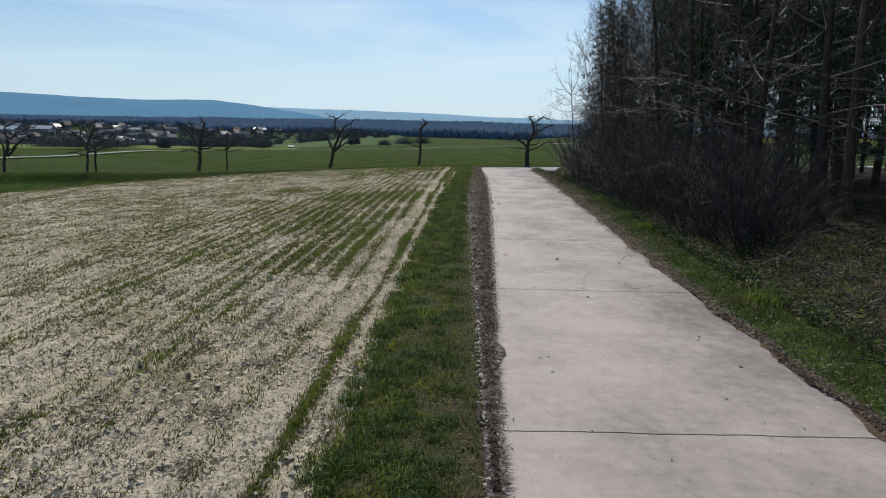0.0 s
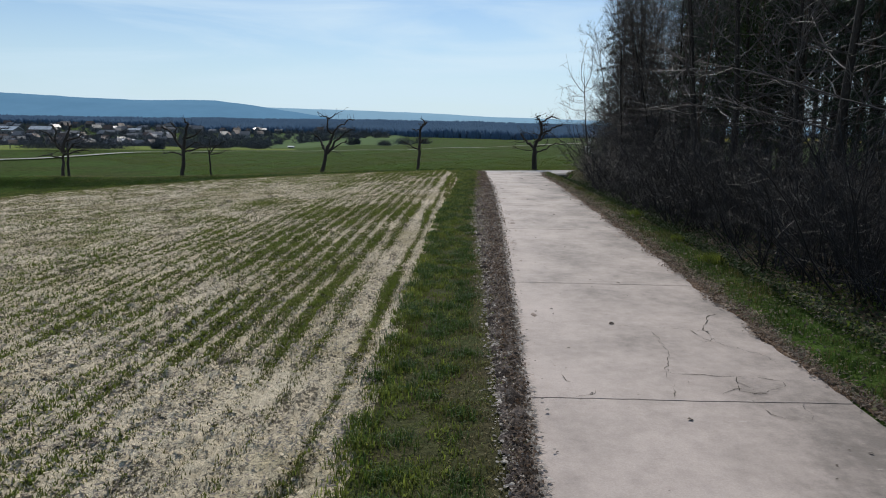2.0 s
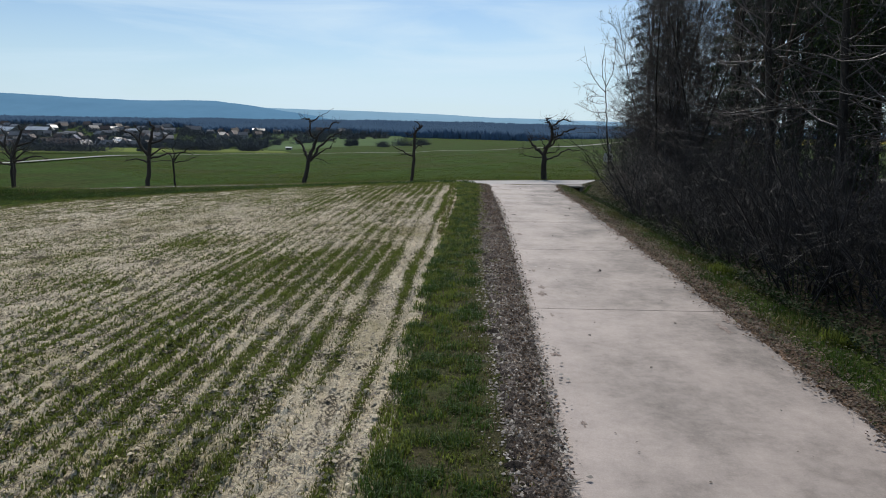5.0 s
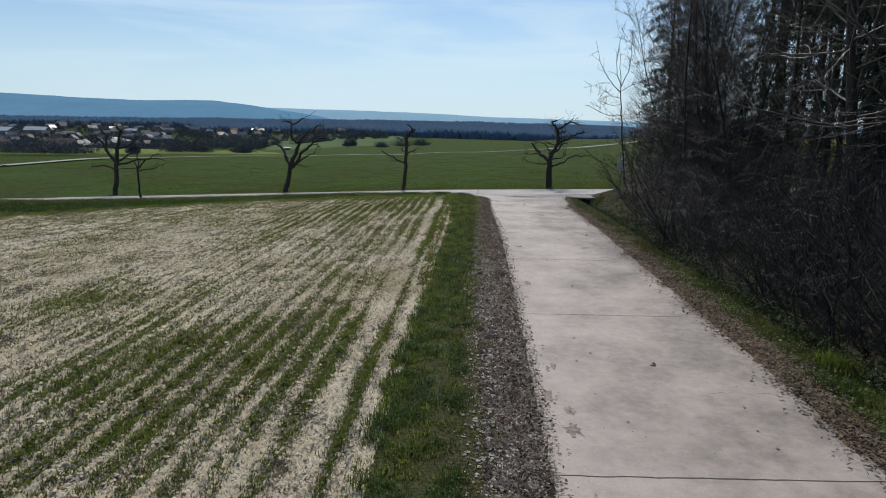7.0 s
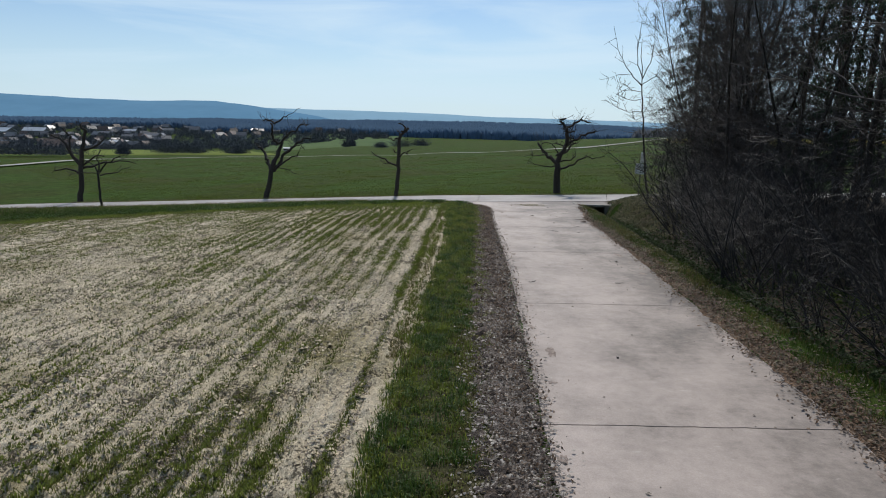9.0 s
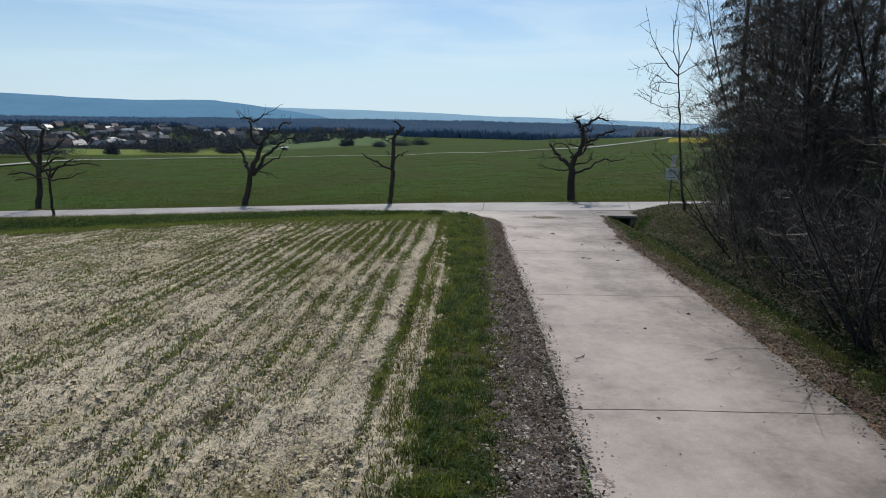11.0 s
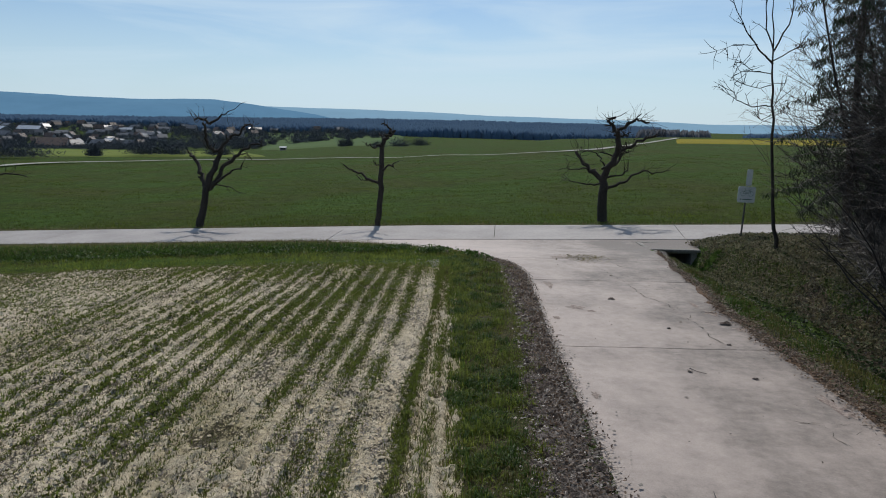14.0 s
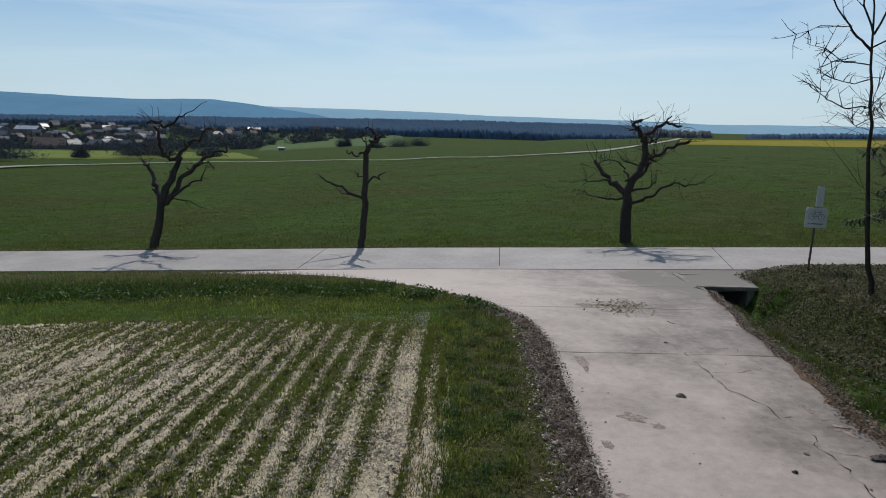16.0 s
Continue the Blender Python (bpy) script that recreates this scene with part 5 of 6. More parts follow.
T3 += [([(0.5, 1.85), (0.71, 2.05), (1.03, 2.53), (1.21, 2.95), (1.74, 3.35), (2.03, 3.71), (2.46, 3.97), (2.87, 3.95), (2.95, 4.23)], .11, .035), ([(2.03, 3.61), (2.35, 3.6), (2.62, 3.28)], .03, .012),
       ([(0.6, 1.9), (1.36, 2.49), (1.83, 2.78), (2.23, 2.88), (2.38, 3.18)], .06, .018), ([(0.6, 1.98), (0.85, 2.03), (1.33, 1.93), (1.95, 1.63)], .035, .012)]
T4 = [([(0.34, 3.95), (0.58, 4.22), (0.82, 4.35)], .065, .055), ([(0.57, 4.2), (0.6, 4.46), (0.41, 4.6), (0.19, 4.64)], .045, .02), ([(0.23, 3.66), (0.06, 3.67), (-0.16, 3.6), (-0.33, 3.67), (-0.42, 3.81)], .032, .014),
      ([(0.25, 3.9), (0.15, 4.17), (0.02, 4.27)], .026, .010), ([(0.19, 2.51), (0.39, 2.66), (0.67, 2.78), (0.82, 2.95), (1.11, 3.05)], .04, .010), ([(0.17, 2.79), (-0.02, 2.87), (-0.11, 3.04)], .022, .010),
      ([(0.13, 1.96), (-0.33, 2.12), (-0.7, 2.36), (-0.98, 2.55), (-1.29, 2.65), (-1.46, 2.84)], .05, .016), ([(-0.33, 2.15), (-0.59, 2.1), (-0.92, 2.13), (-1.03, 2.33)], .022, .008)]
T5 = [([(-0.1, 1.95), (-0.64, 2.37), (-0.95, 2.69), (-1.29, 3.18)], .11, .075), ([(-0.8, 2.45), (-1.21, 2.44), (-1.54, 2.39), (-1.88, 2.5)], .04, .010), ([(-0.2, 1.78), (-0.6, 1.69), (-1.12, 1.73), (-1.62, 1.9), (-1.81, 1.94)], .045, .012),
      ([(-0.07, 2.0), (0.17, 2.65), (0.42, 3.17), (0.43, 3.76), (0.33, 4.2)], .17, .10), ([(0.33, 4.15), (0.18, 4.48), (0.08, 4.61), (0.38, 4.83)], .08, .06), ([(0.37, 4.15), (0.78, 4.45), (1.31, 4.74), (1.64, 4.68), (2.0, 4.62)], .07, .05),
      ([(0.42, 3.2), (0.96, 3.49), (1.49, 3.72), (1.88, 3.95), (2.33, 4.02)], .075, .065), ([(0.5, 3.65), (0.66, 3.92), (0.81, 4.01), (1.01, 3.99)], .05, .04)]
T5 += [([(0.3, 2.55), (0.6, 2.88), (0.91, 3.18), (1.24, 3.23)], .05, .035), ([(0.4, 2.6), (0.77, 3.0), (0.91, 3.44), (0.93, 3.84)], .05, .02), ([(0.0, 2.05), (0.38, 2.12), (0.82, 2.17), (1.15, 2.34), (1.25, 2.47)], .05, .015),
       ([(0.05, 1.5), (0.52, 1.72), (1.07, 1.93), (1.81, 2.42), (2.49, 2.3), (3.09, 2.42)], .07, .015), ([(0.0, 2.45), (-0.23, 2.86), (-0.47, 3.19), (-0.81, 3.27), (-1.14, 3.16)], .04, .012), ([(0.3, 3.05), (-0.03, 3.2), (-0.31, 3.2)], .035, .02)]
T2 = [([(0.25, 2.5), (-0.5, 3.5), (-1.1, 4.3), (-1.9, 4.6)], .11, .04), ([(0.25, 2.5), (0.4, 3.6), (0.95, 4.9), (0.7, 5.4)], .12, .05), ([(0.4, 3.6), (1.6, 4.0), (2.0, 4.4)], .07, .03),
      ([(0.2, 2.3), (1.3, 2.6), (2.6, 2.9), (3.6, 2.7)], .07, .015), ([(0.1, 2.0), (-0.9, 2.3), (-1.8, 2.1)], .06, .015), ([(0.25, 2.5), (1.2, 3.2), (1.9, 3.2)], .06, .02), ([(-0.5, 3.5), (-0.4, 4.6), (-0.9, 5.1)], .06, .03)]
T2B = [([(0, 2.2), (-0.5, 2.7), (-1.2, 3.0)], .035, .01), ([(0, 2.2), (0.5, 2.8), (1.3, 3.1), (1.7, 3.0)], .04, .01), ([(-0.05, 2.3), (-0.1, 3.0), (0.2, 3.5)], .035, .012), ([(0, 2.0), (0.8, 2.2), (1.4, 2.5)], .03, .01), ([(0, 2.1), (-0.9, 2.2), (-1.5, 2.0)], .025, .008)]


def standing(x, y, sink=0.0):
    return (x, y, land_at(x, y) - sink)


orchard_tree(standing(-11.16, 68.0), [(0.12, 0.5), (0.24, 0.98), (0.39, 1.95)], T3, 0.185, 3, "old pruned fruit tree with dark forked bare limbs", 9, stout=1.15)
orchard_tree(standing(-2.33, 66.25), [(0.11, 0.67), (0.2, 1.52), (0.19, 2.18), (0.19, 3.05), (0.23, 3.7), (0.34, 3.98)], T4, 0.125, 4, "slender bent fruit tree with few stubby limbs", 3, shoot=0.4)
orchard_tree(standing(8.25, 66.9), [(-0.05, 0.84), (-0.08, 1.5), (-0.08, 2.1)], T5, 0.225, 5, "thick-trunked pruned fruit tree with spreading bare crown", 16, shoot=0.9, stout=1.1)
orchard_tree(standing(-24.85, 70.1), [(0.2, 1.3), (0.25, 2.5)], T2, 0.19, 6, "old spreading fruit tree with low dark limbs")
orchard_tree(standing(-19.36, 62.0), [(-0.06, 1.0), (-0.15, 2.3)], T2B, 0.075, 7, "young thin fruit tree with a small flat crown", 6)
orchard_tree(standing(-36.5, 70.6), [(0.1, 1.2), (0.1, 2.2)], T2, 0.15, 8, "dark gnarled fruit tree on the meadow's edge")
orchard_tree(standing(-31.4, 62.2), [(0.0, 1.3), (0.05, 2.5)], T2B, 0.11, 9, "slim fruit tree on the bank before the road")
orchard_tree(standing(-46.5, 73.0), [(0.1, 1.2), (0.2, 2.1)], T3, 0.17, 10, "bare fruit tree with low forks at the meadow")


def bare_tree(name, seed, height, r, label, first=0.28, spread=0.55, branches=26, twig=5, material=M_BARK, ivy=0, shoots=M_BRANCH):
    """A slim leafless forest tree with rising branches and fine twigs."""
    rnd = random.Random(seed)
    root = thing(name, label, "tree", group="trees of the wood")
    trunk = Tubes()
    pts = wander(rnd, (0, 0, -0.2), (rnd.gauss(0, 0.03), rnd.gauss(0, 0.03), 1), height, 12, 0.045, 0.06)
    trunk.limb(pts, taper(r, r * 0.08, len(pts), 0.9), 7)
    part("trunk", trunk.mesh("trunk", material), root)
    crown = Tubes()
    for i in range(branches):
        s = (first + (0.97 - first) * (i + rnd.random()) / branches) * (len(pts) - 1)
        k = min(int(s), len(pts) - 2)
        p = pts[k].lerp(pts[k + 1], s - k)
        rel = s / (len(pts) - 1)
        a = i * 2.4 + rnd.uniform(-0.5, 0.5)
        up = rnd.uniform(0.35, 1.1) if rel > 0.4 else rnd.uniform(0.0, 0.6)
        ln = height * 0.30 * (1.15 - 0.75 * rel) * rnd.uniform(0.6, 1.25) * spread / 0.55
        q = wander(rnd, p, (math.cos(a), math.sin(a), up), ln, 6, 0.10, 0.06)
        rr = max(0.008, r * 0.22 * (1.1 - rel))
        crown.limb(q, taper(rr, 0.006, len(q)), 4)
        for _ in range(twig):
            t0 = rnd.uniform(0.25, 0.95) * (len(q) - 1)
            kk = min(int(t0), len(q) - 2)
            pp = q[kk].lerp(q[kk + 1], t0 - kk)
            dd = (q[kk + 1] - q[kk]).normalized() + Vector((rnd.gauss(0, 0.6), rnd.gauss(0, 0.6), rnd.gauss(0.15, 0.4)))
            q2 = wander(rnd, pp, dd, ln * rnd.uniform(0.25, 0.5), 3, 0.18, 0.03)
            crown.limb(q2, taper(rr * 0.45 + 0.002, 0.004, len(q2)), 3)
            twigs_on(crown, rnd, q2, 3, ln * 0.22, 0.004, 0.2, 3, 0.2)
    tagged(part("crown", crown.mesh("crown", shoots), root), kind="stuff")
    if ivy:
        g = np.random.default_rng(seed)
        n = ivy
        hh = g.uniform(0.02, 0.75, n) ** 0.8 * height * 0.75
        k = np.clip((hh / height * (len(pts) - 1)).astype(int), 0, len(pts) - 2)
        centre = np.array([tuple(pts[j]) for j in k])
        off = g.normal(0, 0.45, (n, 3)) * (0.5 + g.uniform(0, 1, (n, 1)))
        pos = centre + off
        pos[:, 2] = hh + off[:, 2] * 0.4
        part("ivy", leaf_mesh("ivy", pos, g.uniform(0.06, 0.13, n), M_IVY, g, 1.0), root, "ivy leaves climbing the trunk")
    return root


def needle_cards(g, centres, length, droop):
    """Narrow hanging sprays of needles, two crossed pointed strips each."""
    n = len(centres)
    az = g.uniform(0, 6.283, n)
    d = np.stack([np.cos(az) * (1 - droop), np.sin(az) * (1 - droop), -droop - g.uniform(0, 0.5, n)], -1)
    d /= np.linalg.norm(d, axis=1)[:, None]
    s = np.cross(d, g.normal(0, 1, (n, 3)))
    s /= np.maximum(np.linalg.norm(s, axis=1)[:, None], 1e-6)
    L = length[:, None]
    v = np.stack([centres, centres + d * L * 0.45 + s * L * 0.095, centres + d * L, centres + d * L * 0.45 - s * L * 0.095], 1).reshape(-1, 3)
    i = (np.arange(n) * 4)[:, None]
    return v, np.concatenate([i + [0, 1, 2], i + [0, 2, 3]])


def spruce(seed, height, r, label, low=0.12, reach=2.6, sprays=5200):
    """A spruce: straight trunk, whorls of drooping branches hung with needle sprays; bare snags below."""
    rnd, g = random.Random(seed), np.random.default_rng(seed)
    root = thing("spruce_tree", label, "tree", group="trees of the wood")
    trunk = Tubes()
    pts = [Vector((0.02 * rnd.gauss(0, 1), 0.02 * rnd.gauss(0, 1), -0.2 + (height + 0.2) * i / 10)) for i in range(11)]
    trunk.limb(pts, taper(r, 0.02, 11), 8)
    part("trunk", trunk.mesh("trunk", M_PINE_BARK), root)
    arms, centres, lens = Tubes(), [], []
    total = 90
    for i in range(total):
        rel = low + (0.98 - low) * (i / total)
        z = rel * height
        a = i * 2.399 + rnd.uniform(-0.4, 0.4)
        ln = reach * (1.05 - rel) ** 0.75 * rnd.uniform(0.65, 1.15)
        q = [Vector((math.cos(a) * ln * s, math.sin(a) * ln * s, z + ln * (0.10 * s - 0.42 * s * s + 0.12 * s ** 3))) for s in (0, 0.25, 0.5, 0.75, 1.0)]
        arms.limb(q, taper(0.03, 0.006, 5), 3)
        m = int(sprays / total * (0.4 + ln / reach))
        for _ in range(m):
            s = rnd.uniform(0.18, 1.0) * 4
            k = min(int(s), 3)
            p = q[k].lerp(q[k + 1], s - k)
            w = 0.28 * ln * (1.1 - s / 4)
            centres.append((p.x + rnd.gauss(0, w * 0.5), p.y + rnd.gauss(0, w * 0.5), p.z + rnd.gauss(-0.02, 0.07)))
            lens.append(rnd.uniform(0.10, 0.26))
    for i in range(14):
        a, z = rnd.uniform(0, 6.28), rnd.uniform(0.04, low + 0.05) * height
        q = wander(rnd, (0, 0, z), (math.cos(a), math.sin(a), -0.1), rnd.uniform(0.8, 2.0), 4, 0.12)
        arms.limb(q, taper(0.018, 0.004, 5), 3)
        twigs_on(arms, rnd, q, 5, 0.5, 0.004)
    tagged(part("branchwork", arms.mesh("branchwork", M_BRANCH), root), kind="stuff")
    v, t = needle_cards(g, np.array(centres), np.array(lens), 0.55)
    tagged(part("needles", tri_mesh("needles", v, t, M_NEEDLES), root), kind="stuff")
    return root


def pine(seed, height, r, label, sprays=8500):
    """A tall pine: bare stem with dead snags, a dark ragged crown."""
    rnd, g = random.Random(seed), np.random.default_rng(seed)
    root = thing("pine_tree", label, "tree", group="trees of the wood")
    trunk = Tubes()
    pts = wander(rnd, (0, 0, -0.2), (rnd.gauss(0, 0.03), rnd.gauss(0, 0.03), 1), height, 10, 0.02, 0.05)
    trunk.limb(pts, taper(r, 0.03, len(pts)), 8)
    part("trunk", trunk.mesh("trunk", M_PINE_BARK), root)
    arms, centres, lens = Tubes(), [], []
    for i in range(44):
        rel = rnd.uniform(0.12, 0.98)
        s = rel * (len(pts) - 1)
        k = min(int(s), len(pts) - 2)
        p = pts[k].lerp(pts[k + 1], s - k)
        a = i * 2.4
        live = rel > 0.48
        ln = (rnd.uniform(1.2, 2.6) if live else rnd.uniform(0.5, 1.8)) * (1.15 - 0.6 * rel)
        q = wander(rnd, p, (math.cos(a), math.sin(a), 0.25 if live else -0.05), ln, 5, 0.14)
        arms.limb(q, taper(0.028 if live else 0.016, 0.005, 6), 3)
        if live:
            for _ in range(int(sprays / 24)):
                j = rnd.randint(2, 5)
                c = q[j] + Vector((rnd.gauss(0, 0.3), rnd.gauss(0, 0.3), rnd.gauss(0.05, 0.2)))
                centres.append(tuple(c))
                lens.append(rnd.uniform(0.12, 0.28))
        else:
            twigs_on(arms, rnd, q, 5, 0.5, 0.004)
    tagged(part("branchwork", arms.mesh("branchwork", M_BRANCH), root), kind="stuff")
    v, t = needle_cards(g, np.array(centres), np.array(lens), 0.1)
    tagged(part("needles", tri_mesh("needles", v, t, M_NEEDLES), root), kind="stuff")
    return root


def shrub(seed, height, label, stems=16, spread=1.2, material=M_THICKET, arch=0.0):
    """A leafless thicket of many thin stems."""
    rnd = random.Random(seed)
    root = thing("bush", label, "bush", group="undergrowth of the wood")
    twig_t = Tubes()
    for i in range(stems):
        a = rnd.uniform(0, 6.28)
        p = (math.cos(a) * rnd.uniform(0, spread * 0.5), math.sin(a) * rnd.uniform(0, spread * 0.5), -0.08)
        q = wander(rnd, p, (math.cos(a) * 0.55, math.sin(a) * 0.55, 1), height * rnd.uniform(0.6, 1.15), 7, 0.14, -arch)
        stem_t = Tubes()
        stem_t.limb(q, taper(rnd.uniform(0.010, 0.022), 0.004, len(q)), 4)
        part("stem", stem_t.mesh("stem", material), root)
        twigs_on(twig_t, rnd, q, 12, 0.75, 0.005, 0.1, 3, 0.12, 2)
    tagged(part("twig_tangle", twig_t.mesh("twig_tangle", material), root), kind="stuff")
    return root


# the lone slim tree by the sign
LONE = [([(-0.88, 6.2), (-1.13, 6.45), (-1.48, 6.81), (-1.84, 7.26), (-2.3, 8.1), (-2.6, 9.3)], .042, .010), ([(-0.9, 6.6), (-1.2, 7.3), (-1.3, 8.2), (-1.1, 9.6)], .036, .010), ([(-0.9, 6.6), (-0.6, 7.4), (-0.5, 8.4), (-0.6, 9.9)], .035, .010),
        ([(-0.78, 4.87), (-1.19, 4.86), (-1.64, 4.81), (-2.05, 4.96), (-2.51, 5.1), (-2.88, 5.3), (-3.07, 5.43)], .026, .006), ([(-2.05, 4.96), (-2.09, 5.39), (-2.21, 5.82)], .012, .004), ([(-0.7, 4.32), (-1.1, 4.42), (-1.49, 4.76)], .012, .004)]
LONE += [([(-0.84, 5.88), (-1.22, 6.01), (-1.67, 6.34), (-2.03, 6.49)], .022, .006), ([(-0.82, 5.55), (-1.22, 5.43), (-1.72, 5.53), (-1.99, 5.73)], .020, .006), ([(-1.25, 5.97), (-2.04, 5.93), (-2.4, 6.08)], .014, .004), ([(-0.75, 4.66), (-0.42, 5.15), (0.1, 5.8)], .020, .006),
         ([(-1.45, 6.8), (-2.13, 6.79), (-2.73, 6.58)], .016, .005), ([(-0.9, 6.3), (-0.3, 6.7), (0.2, 7.6)], .024, .007)]
orchard_tree(standing(10.72, 54.6), [(-0.17, 1.05), (-0.33, 2.31), (-0.52, 3.92), (-0.62, 5.12), (-0.70, 6.4), (-0.75, 7.6)], [([(a * 0.88 + 0.022 * u, u * 0.88) for a, u in path], r0, r1) for path, r0, r1 in LONE], 0.062, 21, "slim bare young tree beside the route sign", 12, "ash_tree", "trees of the wood", 0.7, 0.6, 0.014, 0.15)

place_rng = random.Random(17)
kinds = [bare_tree("birch_tree", 31, 13.5, 0.10, "slender bare birch at the wood's edge", 0.14, 0.5, 38, 8, M_PINE_BARK),
         bare_tree("oak_tree", 32, 14.0, 0.15, "bare forest tree with rising grey branches", 0.18, 0.52, 36, 7),
         bare_tree("oak_tree", 33, 12.0, 0.12, "bare forest tree wrapped in ivy", 0.2, 0.7, 26, 5, M_BARK, 3600),
         spruce(41, 15.0, 0.17, "dark spruce with drooping needle sprays", 0.13, 2.9, 13500),
         spruce(42, 17.0, 0.20, "tall dark spruce with bare lower snags", 0.26, 3.0, 13000),
         pine(51, 17.0, 0.18, "tall dark pine with a bare stem"),
         pine(52, 15.5, 0.15, "tall lean pine with dead lower snags"),
         bare_tree("birch_tree", 35, 11.5, 0.075, "thin bare birch with a feathery crown", 0.06, 0.48, 64, 9, M_BARK, 0, M_TWIG)]
first_use = [True] * len(kinds)
taken = [(10.8, 54.6)]


def plant(i, x, y, turn=None, size=1.0):
    m = pose(x, y, land_at(x, y), place_rng.uniform(-2, 2), place_rng.uniform(-4.0, -0.5), place_rng.uniform(0, 360) if turn is None else turn)
    ob = kinds[i]
    if first_use[i]:
        first_use[i] = False
        ob.matrix_basis = m
    else:
        ob = copy_thing(ob, m)
    ob.scale = (size, size, size * place_rng.uniform(0.95, 1.1))
    taken.append((x, y))


for i, x, y, s in ((3, 15.0, 57.2, 0.95), (3, 12.9, 55.0, 0.95), (7, 13.6, 51.7, 1.0), (7, 13.0, 49.3, 1.05), (7, 12.7, 46.8, 1.0), (7, 12.9, 53.8, 0.9), (7, 13.9, 54.2, 0.95), (7, 12.0, 52.0, 1.0), (7, 12.7, 50.4, 0.95), (7, 11.3, 50.0, 0.9), (7, 11.6, 47.6, 1.0), (7, 10.9, 45.4, 0.95), (7, 11.9, 43.2, 1.0), (7, 10.9, 41.0, 0.95), (7, 11.4, 37.2, 1.0), (0, 13.9, 55.2, 0.85), (0, 12.6, 51.0, 0.95), (0, 14.0, 53.4, 1.0), (1, 13.0, 48.5, 0.9), (0, 11.6, 46.5, 0.9), (2, 12.6, 31.5, 1.05), (1, 14.8, 40.0, 1.0), (0, 14.9, 55.0, 0.9), (0, 14.0, 53.2, 0.9), (0, 14.2, 51.6, 0.95), (0, 13.2, 49.4, 1.0), (0, 12.0, 48.6, 0.85), (0, 12.2, 44.0, 0.9),
                   (3, 17.5, 54.5, 1.0), (7, 14.4, 50.2, 1.1), (1, 11.8, 39.0, 0.8), (0, 11.2, 34.5, 0.9), (1, 11.6, 26.0, 0.85), (5, 12.6, 19.5, 0.9), (3, 13.0, 36.2, 0.85), (3, 13.4, 42.2, 0.85), (7, 15.4, 53.4, 1.15), (3, 14.6, 45.2, 0.9), (3, 15.0, 36.5, 0.95), (3, 14.2, 27.5, 0.9)):
    plant(i, x, y, None, s)
tries = 0
while len(taken) < 172 and tries < 9000:
    tries += 1
    x, y = place_rng.uniform(10.5, 33), place_rng.uniform(4, 58)
    gap = 1.35 if x < 20 else 1.8
    if min(math.hypot(x - a, y - b) for a, b in taken) < gap or (y > 49 and x < 15.5) or (y > 44 and x < 20 and place_rng.random() < 0.5):
        continue
    if x < 13.2:
        i = place_rng.choice([0, 0, 1, 0, 1] if y > 40 else [0, 1, 1, 5, 0])
    else:
        i = place_rng.choice([3, 4, 4, 5, 6, 5, 6, 1] if y < 44 else [5, 6, 6, 1, 0, 4])
    plant(i, x, y, None, place_rng.uniform(0.85, 1.15))

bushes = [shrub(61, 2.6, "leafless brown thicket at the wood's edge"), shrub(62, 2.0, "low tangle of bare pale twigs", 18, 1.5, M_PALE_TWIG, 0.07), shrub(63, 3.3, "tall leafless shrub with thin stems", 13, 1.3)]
bush_used = [True] * 3


def plant_bush(i, x, y, s):
    m = pose(x, y, land_at(x, y), 0, 0, place_rng.uniform(0, 360))
    ob = bushes[i]
    if bush_used[i]:
        bush_used[i] = False
        ob.matrix_basis = m
    else:
        ob = copy_thing(ob, m)
    ob.scale = (s, s, s)


for k in range(122):
    y = 14 + 42.5 * (k + place_rng.uniform(0, 0.9)) / 122
    x = float(right_edge(y)) + place_rng.choice([2.1, 2.8, 3.6, 4.8]) + place_rng.uniform(-0.3, 0.4) + float(np.interp(y, [36, 46, 50, 53, 56.5], [0, 1.2, 2.6, 3.8, 5.2])) + (0.5 if y < 16 else 0)
    plant_bush(place_rng.choice([0, 0, 2, 2, 0] if y < 34 else [0, 1, 1, 2, 2]), x, y, place_rng.uniform(0.8, 1.3))
for x, y, s in ((14.2, 57.2, 0.8), (14.4, 55.8, 1.0), (15.9, 58.0, 0.9), (15.2, 54.4, 0.9), (14.9, 53.0, 0.8)):
    plant_bush(0, x, y, s)

# cut brushwood and low bramble on the open bank where the wood stands back
n = 26000
y = along(n, 3, 15.5)
x = right_edge(y) + 1.1 + rng.uniform(0, 1, n) ** 1.2 * 5.0
w = noise_at(x, y, 1.1, 91.0)
ok = rng.uniform(0, 1, n) < np.clip(0.5 + 1.2 * w, 0.08, 1)
x, y, w = x[ok], y[ok], w[ok]
dry = rng.uniform(0, 1, len(x)) < 0.62
for pick, name, label, mat in ((dry, "bank_leaf_litter", "pale withered leaves on the open bank", M_BANK_LEAF), (~dry, "bramble_leaves", "low green bramble leaves on the open bank", M_TUFT)):
    k = int(pick.sum())
    thing(name, label, "leaves", kind="stuff",
          me=leaf_mesh(name, on_land(x[pick], y[pick], 0.05) + (rng.uniform(0, 0.16, (k, 1)) * (1 + np.clip(w[pick], 0, 1))[:, None]) * [0, 0, 1], rng.uniform(0.03, 0.085, k), mat, rng, 0.8))
rb = random.Random(29)
